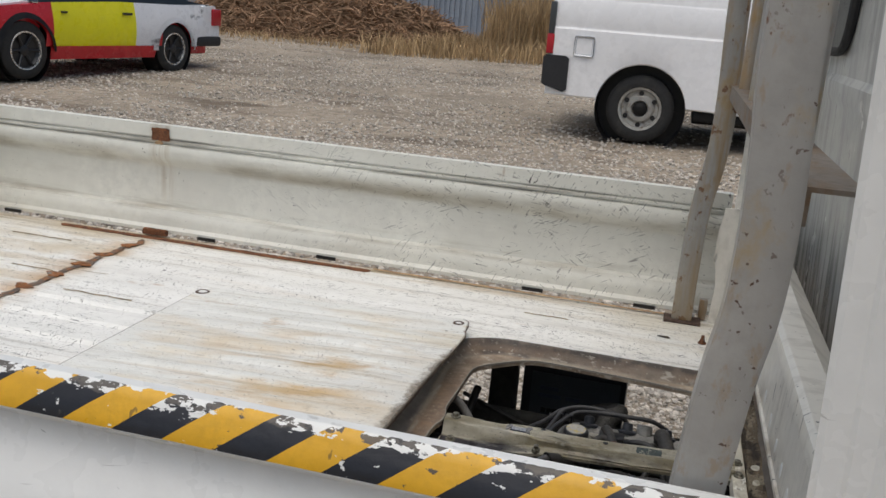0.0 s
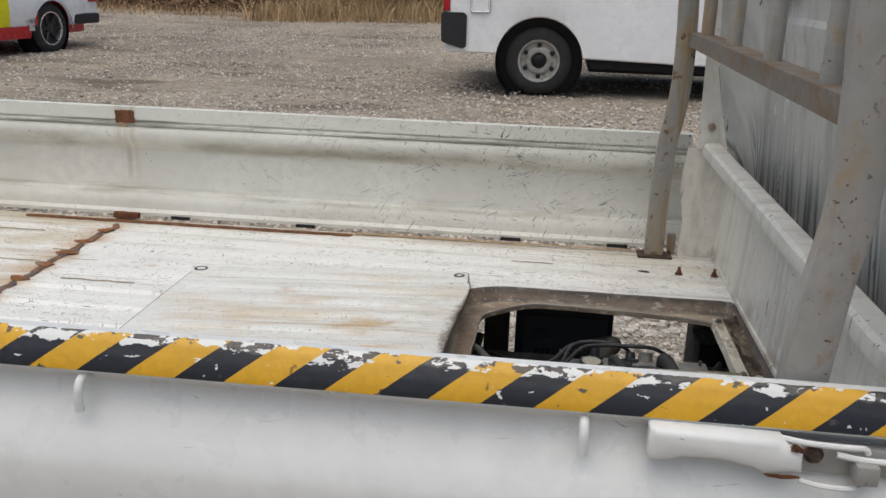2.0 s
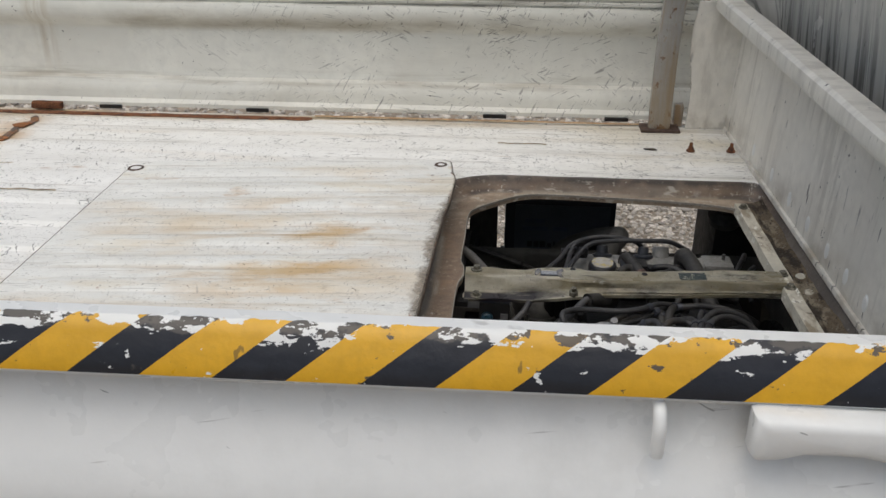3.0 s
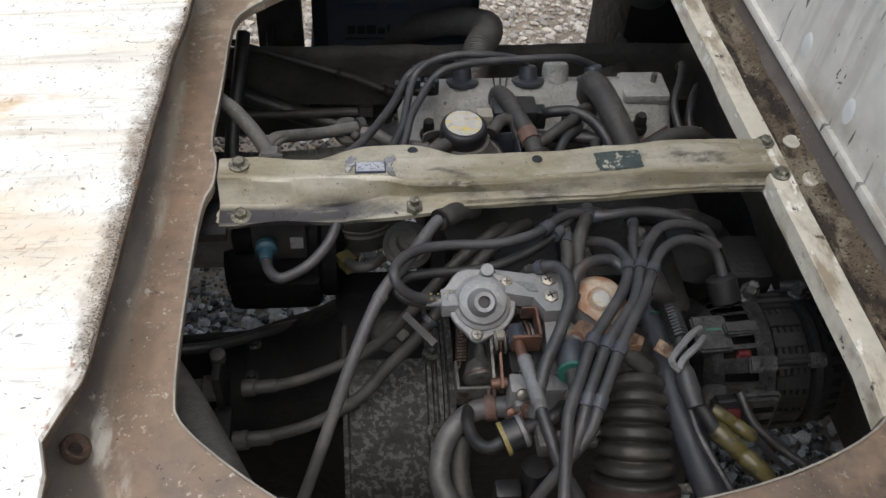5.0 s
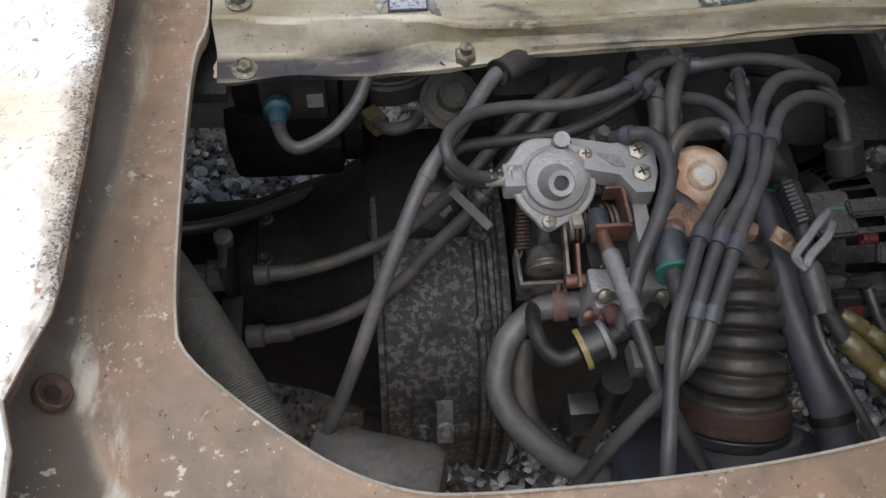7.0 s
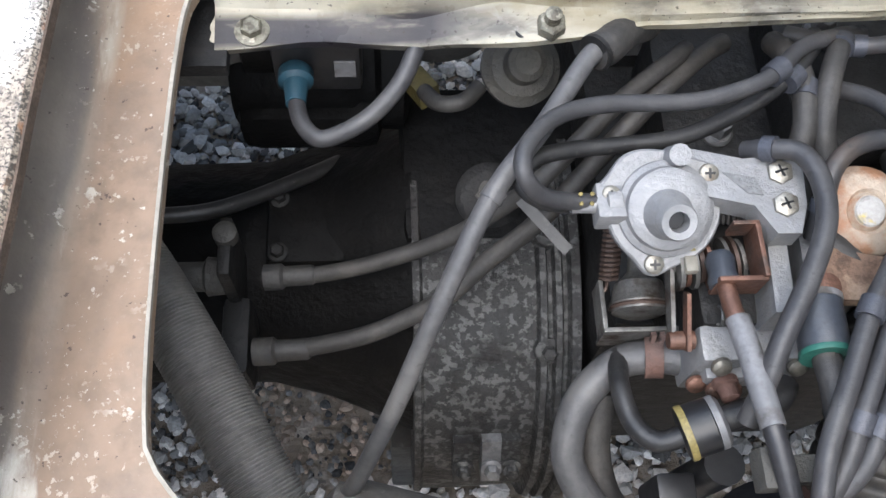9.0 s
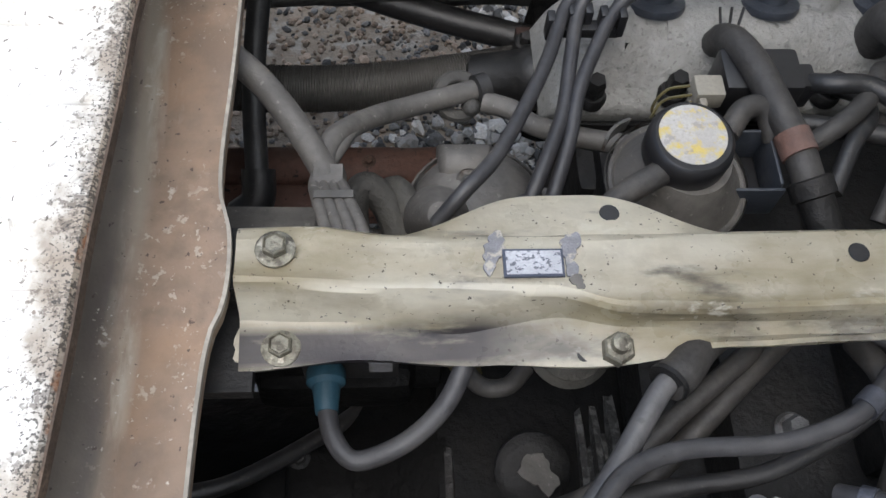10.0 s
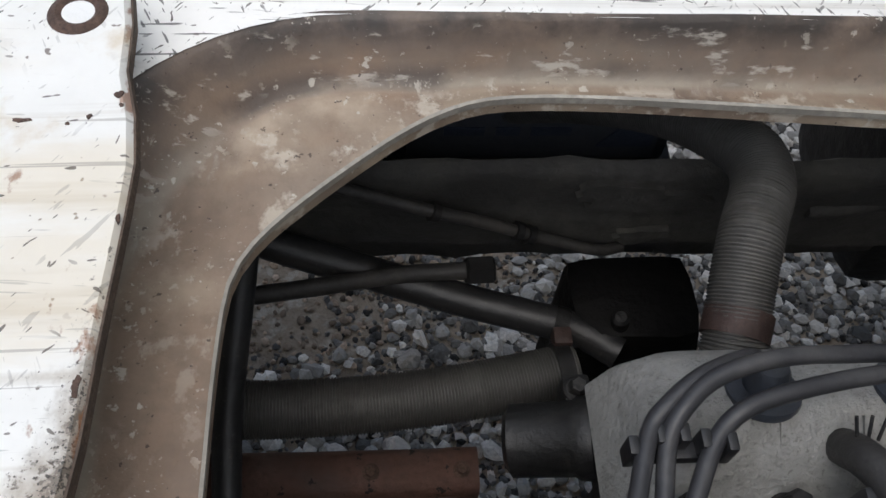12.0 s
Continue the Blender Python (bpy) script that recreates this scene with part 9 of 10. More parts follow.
# ribbed intake hose with its collar, over the air filter housing
def build_intake():
    pts = smooth_line([(0.392, 0.540, 0.560), (0.3925, 0.506, 0.557), (0.390, 0.480, 0.548), (0.387, 0.456, 0.533), (0.3855, 0.436, 0.514)], 34)
    bm = bmesh.new()
    rings = []
    for i, p in enumerate(pts):
        d = (pts[min(i + 1, len(pts) - 1)] - pts[max(i - 1, 0)]).normalized()
        u, v, _ = frame_of(d)
        f = i / (len(pts) - 1)
        r = (0.0212 + 0.0118 * f) * (1 - 0.20 * (0.5 - 0.5 * math.cos(f * 2 * math.pi * 9.5)) ** 3)
        rings.append([bm.verts.new(p + (u * math.cos(2 * math.pi * k / 32) + v * math.sin(2 * math.pi * k / 32)) * r) for k in range(32)])
    for a, b in zip(rings, rings[1:]):
        for k in range(32):
            bm.faces.new((a[k], a[(k + 1) % 32], b[(k + 1) % 32], b[k]))
    bm.faces.new(rings[0][::-1])
    bm.faces.new(rings[-1])
    h = solo("intake_hose", bm, m_intake, "dusty black ribbed intake hose on a round filter housing", "intake hose", "", 60)
    d = Vector((-0.06, -0.72, -0.69)).normalized()
    p = Vector((0.3855, 0.436, 0.514))
    turned("collar", p - d * 0.004, d, [(0, 0.033), (0.002, 0.0352), (0.016, 0.0356), (0.017, 0.034)], m_band, h, "brown-black hose collar", 40)
    turned("clamp", p + d * 0.013, d, [(0, 0.0362), (0.001, 0.0370), (0.006, 0.0370), (0.007, 0.0362)], m_plastic, h, "", 40)
    bm = bmesh.new()
    slab(bm, (0.424, 0.434, 0.512), (1, 0, 0), (0, -0.6, 0.8), 0.006, 0.004, 0.004)
    hexbolt(bm, (0.426, 0.431, 0.517), (0, -0.5, 0.8), 0.003, 0.003)
    part("clamp_screw", bm, m_dusty, h)
    turned("filter_housing", p + d * 0.018 + Vector((0.008, 0, 0)), d, [(0, 0.036), (0.010, 0.038), (0.014, 0.052), (0.017, 0.070), (0.021, 0.078), (0.026, 0.080), (0.030, 0.078), (0.036, 0.080), (0.080, 0.084), (0.084, 0.06)], m_housing, h, "slate-black round air filter housing", 56, angle=35)


build_intake()
pipe = hose("black_pipe", [(0.418, 0.585, 0.57), (0.420, 0.54, 0.566), (0.421, 0.502, 0.560), (0.425, 0.479, 0.550), (0.431, 0.456, 0.540), (0.437, 0.434, 0.530), (0.443, 0.417, 0.520), (0.45, 0.39, 0.50)], 0.0125, m_housing, "slate-black pipe beside the intake hose", "pipe", "", 18)
clip_on(pipe, (0.4425, 0.4185, 0.521), (0.2, -0.9, -0.5), 0.0140, 0.006, m_dark, "collar")
turned("joint", (0.424, 0.565, 0.570), (-0.1, 0.9, 0), [(0, 0.013), (0.002, 0.0165), (0.034, 0.0165), (0.036, 0.012)], m_hose_brown, pipe, "", 20)


# harness and connectors beside the alternator
def build_harness():
    bm = bmesh.new()
    sweep(bm, [(0.418, 0.566, 0.572), (0.424, 0.550, 0.588), (0.425, 0.534, 0.596), (0.422, 0.512, 0.598), (0.419, 0.488, 0.595), (0.421, 0.472, 0.588), (0.432, 0.455, 0.578), (0.445, 0.437, 0.566)], 0.0052, 12, 6)
    hn = solo("wiring_harness", bm, m_rubber, "black wiring harness with olive connectors", "wiring harness")
    bm = bmesh.new()
    coil(bm, (0.4245, 0.545, 0.592), (0.4225, 0.510, 0.598), 0.0062, 0.0020, 10)
    part("sleeve", bm, m_plastic, hn)
    for pts in ([(0.440, 0.520, 0.598), (0.428, 0.508, 0.606), (0.415, 0.495, 0.606), (0.409, 0.488, 0.602), (0.414, 0.480, 0.600)], [(0.441, 0.512, 0.597), (0.430, 0.498, 0.605), (0.417, 0.487, 0.605), (0.413, 0.481, 0.602)]):
        tube("wire", pts, 0.0028, m_ferrule, hn, "", 8)
    turned("boot", (0.418, 0.486, 0.596), (0.15, -0.9, -0.35), [(0, 0.0062), (0.004, 0.0075), (0.018, 0.0080), (0.020, 0.0072), (0.03, 0.0068)], m_lead, hn, "", 14)
    tube("wire", [(0.423, 0.466, 0.584), (0.431, 0.461, 0.580), (0.437, 0.458, 0.577)], 0.0014, m_lamp_red, hn, "thin red wire", 6)
    tube("wire", [(0.414, 0.552, 0.580), (0.418, 0.545, 0.588), (0.421, 0.538, 0.597)], 0.0009, m_green, hn, "thin green wire", 6)
    for p, q, r in (((0.437, 0.449, 0.573), (0.473, 0.412, 0.556), 0.0072), ((0.438, 0.462, 0.577), (0.468, 0.442, 0.566), 0.0054)):
        p, q = Vector(p), Vector(q)
        d = q - p
        n = d.length
        cn = turned("connector", p, d, [(0, r * 0.75), (n * 0.08, r), (n * 0.44, r), (n * 0.47, r * 0.86), (n * 0.52, r * 0.86), (n * 0.55, r * 1.02), (n * 0.92, r), (n, r * 0.6)], m_connector, hn, "olive plastic bullet connector", 14)
        tube("wire", [q, q + d * 0.3 + Vector((0, 0, -0.004)), q + d * 0.8 + Vector((0.004, 0, -0.015))], 0.0026, m_rubber, cn, "", 8)
    tube("wire", [(0.421, 0.470, 0.580), (0.426, 0.450, 0.568), (0.434, 0.430, 0.560), (0.445, 0.408, 0.55), (0.455, 0.39, 0.54)], 0.0030, m_lead, hn, "", 8)
    tube("plug_lead", [(0.472, 0.486, 0.560), (0.474, 0.476, 0.556), (0.480, 0.463, 0.549), (0.498, 0.446, 0.541), (0.517, 0.431, 0.535), (0.53, 0.425, 0.52)], 0.0036, m_rubber, hn, "", 10)


build_harness()


# alternator with vents and a plug
def build_alternator():
    a = Vector((1, 0.05, -0.02)).normalized()
    o = Vector((0.455, 0.548, 0.512))
    u, w = Vector((0, 1, 0)), Vector((0, 0, 1))

    def at(h, deg, r):
        t = radians(deg)
        return o + a * h + (u * math.cos(t) + w * math.sin(t)) * r

    def pad(name, h, deg, r, along, across, high, mt, parent, bevel=0.0015, label=""):
        """A bevelled block that stands on the round casing."""
        t = radians(deg)
        d = u * math.cos(t) + w * math.sin(t)
        bm = bmesh.new()
        slab(bm, o + a * h + d * r, a, a.cross(d), along, across, high)
        bmesh.ops.bevel(bm, geom=bm.edges[:], offset=bevel, segments=2, affect="EDGES")
        return part(name, bm, mt, parent, label)

    # rear casing: real openings between narrow bars, two solid lands
    prof = [(0.0, 0.026), (0.003, 0.040), (0.010, 0.0485), (0.016, 0.0525), (0.020, 0.0545), (0.043, 0.0562), (0.047, 0.0570), (0.049, 0.0588), (0.056, 0.0588), (0.058, 0.0555)]
    slots = ((40, 47), (50, 57), (60, 67.5), (71, 78.5), (82, 89.5), (104, 111), (115, 122.5), (135, 142), (213, 224), (228, 239), (243, 254), (262, 280), (290, 308), (318, 334), (344, 356), (4, 14), (20, 32))
    degs = sorted({*range(0, 360, 6), *[q for s in slots for q in s]})
    bm = bmesh.new()
    rows = [[bm.verts.new(at(h, q, r)) for q in degs] for h, r in prof]
    for i in range(len(prof) - 1):
        for k in range(len(degs)):
            q0, q1 = degs[k], degs[(k + 1) % len(degs)]
            mid = (q0 + (q1 if q1 > q0 else q1 + 360)) / 2
            if 3 <= i <= 4 and any(lo < mid < hi for lo, hi in slots):
                continue
            n = (k + 1) % len(degs)
            bm.faces.new((rows[i][k], rows[i][n], rows[i + 1][n], rows[i + 1][k]))
    bm.faces.new(rows[0])
    bmesh.ops.solidify(bm, geom=bm.faces[:], thickness=0.004)
    alt = solo("alternator", bm, m_alt, "grimy grey-black alternator with cooling slots", "alternator", "", 28)
    turned("core", o + a * 0.004, a, [(0, 0.02), (0.004, 0.036), (0.012, 0.0440), (0.052, 0.0440), (0.054, 0.02)], m_black_oil, alt, "", 32)
    for k in range(5):
        turned("stator_ring", o + a * (0.058 + 0.0056 * k), a, [(0, 0.0535), (0.0008, 0.0555), (0.0042, 0.0555), (0.0050, 0.0535)], m_dark, alt, "", 44, cap=False)
    for deg in (52, 72, 92, 110, 128, 146, 164, 182, 200):
        pad("stator_bar", 0.072, deg, 0.0552, 0.0135, 0.0060, 0.0018, m_dark, alt, 0.0006)
    turned("front_housing", o + a * 0.087, a, [(0, 0.0545), (0.001, 0.0590), (0.007, 0.0590), (0.011, 0.0555), (0.030, 0.053), (0.038, 0.040), (0.043, 0.018)], m_dark, alt, "", 44, angle=30)
    for deg in range(20, 220, 13):
        pad("front_slot", 0.107, deg, 0.0535, 0.0085, 0.0034, 0.0012, m_black_oil, alt, 0.0005)
    # lands, bosses and the flat rear plate
    pad("boss", 0.034, 96.5, 0.0560, 0.0145, 0.0056, 0.0022, m_alt, alt)
    pad("boss", 0.046, 128.5, 0.0575, 0.0120, 0.0066, 0.0030, m_alt, alt)
    pad("boss", 0.092, 128.5, 0.0575, 0.0080, 0.0062, 0.0030, m_alt, alt)
    pad("boss", 0.028, 148, 0.0565, 0.0120, 0.0040, 0.0022, m_alt, alt)
    plate = pad("rear_plate", 0.010, 98, 0.0500, 0.0150, 0.0165, 0.0040, m_alt, alt, 0.002, "flat grey rear plate")
    pad("mark", 0.012, 95, 0.0541, 0.0065, 0.0010, 0.0003, m_green, plate, 0.0001, "smear of green paint")
    for deg in (70, 128.5, 196):
        bm = bmesh.new()
        cyl(bm, at(0.055, deg, 0.0580), at(0.090, deg, 0.0580), 0.0026, seg=10)
        part("through_bolt", bm, m_dark, alt)
    # squared lower cover with two openings, and the plug beside it
    cover = pad("rectifier_cover", 0.044, 172, 0.0530, 0.0165, 0.0215, 0.0080, m_alt, alt, 0.003, "squared slotted cover")
    for deg in (165, 180):
        pad("slot", 0.047, deg, 0.0608, 0.0095, 0.0036, 0.0014, m_black_oil, cover, 0.0008)
    bm = bmesh.new()
    p = at(0.014, 163, 0.052)
    q = Vector((0.0, -0.75, 0.55)).normalized()
    lathe(bm, p - q * 0.008, q, [(0, 0.0165), (0.010, 0.0165), (0.013, 0.0150), (0.0135, 0.0125)], 28)
    part("plug_collar", bm, m_alt, alt)
    bm = bmesh.new()
    slab(bm, p + q * 0.008, (1, 0, 0), q.cross(Vector((1, 0, 0))), 0.0105, 0.0090, 0.009)
    bmesh.ops.bevel(bm, geom=bm.edges[:], offset=0.003, segments=3, affect="EDGES")
    plug = part("plug", bm, m_plastic, alt, "black plug with a dark red socket")
    bm = bmesh.new()
    slab(bm, p + q * 0.0172 + Vector((0.004, -0.003, -0.002)), (1, 0, 0), q.cross(Vector((1, 0, 0))), 0.0052, 0.0050, 0.0006)
    part("socket", bm, m_red_dark, plug)
    bm = bmesh.new()
    coil(bm, at(0.030, 118.5, 0.0470), at(0.040, 118.5, 0.0475), 0.0028, 0.0008, 6)
    part("winding", bm, m_red_dark, alt, "dark red winding behind a slot")
    # adjusting arm and its nuts
    tube("adjusting_arm", [at(0.080, 62, 0.066), at(0.104, 70, 0.070), at(0.118, 88, 0.070), at(0.122, 108, 0.066)], 0.0048, m_dark, alt)
    for h, deg, r in ((0.052, 60, 0.064), (0.058, 52, 0.066), (0.092, 66, 0.068)):
        bm = bmesh.new()
        hexbolt(bm, at(h, deg, r - 0.006), (0, -0.2, 1), 0.0055, 0.010)
        part("nut", bm, m_block, alt)
    bm = bmesh.new()
    box(bm, 0.505, 0.545, 0.606, 0.660, 0.525, 0.556, 0.008)
    part("lug", bm, m_dark, alt)


build_alternator()
bm = bmesh.new()
lathe(bm, (0.495, 0.675, 0.50), (0, -0.2, 1), [(0, 0.04), (0.03, 0.04), (0.04, 0.03), (0.048, 0.012)], 28)
solo("water_pump", bm, m_dark, "oily dark pump housing under the cross beam", "pump")
bm = bmesh.new()
lathe(bm, (0.552, 0.735, 0.420), (1, 0, 0), [(0, 0.03), (0.001, 0.092), (0.004, 0.100), (0.008, 0.093), (0.013, 0.093), (0.017, 0.100), (0.020, 0.092), (0.021, 0.03)], 48)
pulley = solo("belt_pulley", bm, m_black_oil, "oily black belt pulley at the engine's front end", "pulley")
turned("hub", (0.545, 0.735, 0.420), (1, 0, 0), [(0, 0.012), (0.002, 0.026), (0.010, 0.028)], m_dark, pulley)
bm = bmesh.new()
cyl(bm, (0.164, 0.572, 0.22), (0.165, 0.583, 0.35), 0.009, seg=14)
box(bm, 0.132, 0.192, 0.548, 0.578, 0.262, 0.290, 0.006)
box(bm, 0.150, 0.188, 0.52, 0.555, 0.10, 0.265, 0.004)
solo("gearbox_mount", bm, m_chassis, "oily gearbox mount with a vertical rod", "mount")
bm = bmesh.new()
lathe(bm, (0.112, 0.440, 0.440), (1, -0.28, 0), [(0, 0.020), (0.004, 0.027), (0.014, 0.029), (0.018, 0.0315), (0.085, 0.0315), (0.092, 0.027), (0.096, 0.012)], 30)
solo("filter_can", bm, m_dusty, "dusty grey filter can under the hatch rim", "filter")
bm = bmesh.new()
box(bm, 0.282, 0.302, 0.436, 0.452, 0.47, 0.51, 0.003)
cyl(bm, (0.312, 0.455, 0.40), (0.312, 0.452, 0.525), 0.010, seg=16)
cyl(bm, (0.292, 0.444, 0.36), (0.292, 0.444, 0.47), 0.004, seg=8)
solo("purge_valve", bm, m_plastic, "black plastic purge valve deep in the bay", "valve")

# ---- white van ----
def build_van():
    gz = 0.24
    van = thing("van", (1.4, 8.5, gz), "white cargo van with black bumper corners and steel wheels", "van")
    y0, y1 = 7.655, 9.30
    xr, xf = -0.835, 3.85
    wc = [(0.035, 0.545), (2.40, 0.545)]
    R = 0.40

    def bottom(x):
        """Lower edge of the side, with round wheel arches."""
        for cx, cz in wc:
            if abs(x - cx) < R:
                return cz - 0.01 + math.sqrt(R * R - (x - cx) ** 2)
        return 0.60 - 0.035 * max(0, x + 0.3) / 1.5 if x < 1.2 else 0.56

    bm = bmesh.new()
    xs = sorted({xr, xr + 0.03, xr + 0.1, *[xr + 0.1 + i * 0.1 for i in range(46)], *[c + R * math.cos(math.pi * k / 24) for c, _ in wc for k in range(25)], xf})
    rows = []
    for x in xs:
        b = bottom(x)
        e = 0.05 * max(0, 1 - (x - xr) / 0.06) ** 2
        levels = (b, b + 0.012, max(b + 0.02, 0.72), max(b + 0.03, 0.9), max(b + 0.04, 1.15), 1.19, 1.205, 1.215, 1.235, 1.44, 1.462)
        bulge = (0.012, 0.0, 0.0, -0.004, -0.002, 0.0, 0.010, 0.012, 0.008, 0.02, 0.03)
        rows.append([bm.verts.new((x, y0 + bu + e + 0.0 * l, l)) for l, bu in zip(levels, bulge)])
    for a, b in zip(rows, rows[1:]):
        for k in range(len(a) - 1):
            bm.faces.new((a[k], b[k], b[k + 1], a[k + 1]))
    side = part("side_panel", bm, m_white, van, angle=25)
    # body box behind the skin, with roof
    bm = bmesh.new()
    prof = [(y0 + 0.30, 0.62), (y0 + 0.30, 1.0), (y0 + 0.06, 1.02), (y0 + 0.06, 1.46), (y0 + 0.12, 1.95), (y0 + 0.25, 2.10), (y1 - 0.25, 2.10), (y1 - 0.12, 1.95), (y1, 1.46), (y1, 0.58)]
    extrude_profile(bm, prof, 0, [xr + 0.02, xr + 0.03, 3.4, 3.6])
    for v in bm.verts:
        if v.co.x > 3.5 and v.co.z > 1.3:
            v.co.x -= 0.7
    part("body", bm, m_white, van)
    bm = bmesh.new()
    box(bm, 3.5, xf, y0 + 0.02, y1 - 0.02, 0.45, 1.30, 0.08)
    part("nose", bm, m_white, van)
    # wheel wells
    for cx, cz in wc:
        bm = bmesh.new()
        lathe(bm, (cx, y0 + 0.012, cz - 0.01), (0, 1, 0), [(0, R - 0.001), (0.28, R - 0.004)], 40, cap=False)
        lathe(bm, (cx, y0 + 0.285, cz - 0.01), (0, 1, 0), [(0, 0.001), (0.004, R)], 40, cap=False)
        part("wheel_well", bm, m_plastic, van)
        wheel(van, (cx, y0 + 0.06, cz), 0.302, 0.18, -1, m_wheel)
        wheel(van, (cx, y1 - 0.08, cz), 0.302, 0.18, 1, m_wheel)
    # windows
    for a, b in ((-0.70, 0.44), (0.52, 1.75), (1.85, 2.9)):
        bm = bmesh.new()
        rows = []
        w, h = (b - a) / 2, 0.21
        ring0, ring1 = [], []
        for k in range(40):
            t = 2 * math.pi * k / 40
            sx, sz = math.copysign(abs(math.cos(t)) ** 0.35, math.cos(t)), math.copysign(abs(math.sin(t)) ** 0.35, math.sin(t))
            z = 1.682 + h * sz
            ring0.append(bm.verts.new(((a + b) / 2 + w * sx, y0 + 0.075 + (z - 1.46) * 0.12 - 0.022, z)))
            ring1.append(bm.verts.new(((a + b) / 2 + w * sx * 1.01, y0 + 0.075 + (z - 1.46) * 0.12 + 0.02, z)))
        bm.faces.new(ring0)
        for k in range(40):
            bm.faces.new((ring0[k], ring0[(k + 1) % 40], ring1[(k + 1) % 40], ring1[k]))
        part("window", bm, m_window, van, "dark van side window")
    # upper side skin between beltline and roof
    bm = bmesh.new()
    extrude_profile(bm, [(y0 + 0.03, 1.462), (y0 + 0.07, 1.47), (y0 + 0.14, 1.96), (y0 + 0.10, 1.96)], 0, [xr + 0.03, 3.3])
    part("upper_side", bm, m_white, van)
    # bumper corner, tail lamp, filler door, sill, door gap
    bm = bmesh.new()
    prof = [(xr - 0.03, 0.70), (xr - 0.035, 0.93), (xr - 0.015, 0.955), (xr + 0.17, 0.955), (xr + 0.20, 0.93), (xr + 0.20, 0.655), (xr + 0.17, 0.635), (xr + 0.0, 0.68)]
    extrude_profile(bm, prof, 1, [y0 - 0.025, y0 - 0.015, y0 + 0.1, y1 - 0.1])
    part("bumper", bm, m_bumper, van, "black rear bumper corner")
    bm = bmesh.new()
    box(bm, xr - 0.02, xr + 0.045, y0 - 0.006, y0 + 0.14, 0.965, 1.14, 0.01)
    part("tail_lamp", bm, m_lamp_red, van, "red tail lamp")
    bm = bmesh.new()
    box(bm, xr - 0.015, xr + 0.04, y0 - 0.004, y0 + 0.14, 1.14, 1.42, 0.01)
    part("tail_lamp", bm, m_lamp_dark, van, "clear upper lamp")
    bm = bmesh.new()
    box(bm, -0.60, -0.43, y0 - 0.0070, y0 + 0.004, 0.965, 1.135, 0.03, 4)
    door = part("fuel_door", bm, m_white, van)
    bm = bmesh.new()
    box(bm, -0.604, -0.426, y0 - 0.0052, y0 + 0.004, 0.961, 1.139, 0.03, 4)
    part("fuel_door_gap", bm, m_fence, van)
    bm = bmesh.new()
    box(bm, 0.50, 1.98, y0 + 0.05, y0 + 0.09, 0.49, 0.57, 0.01)
    part("sill", bm, m_dark, van)
    bm = bmesh.new()
    box(bm, 0.5, 3.5, y0 + 0.32, y1 - 0.1, 0.44, 0.62, 0.02)
    part("underside", bm, m_dark, van)


build_van()


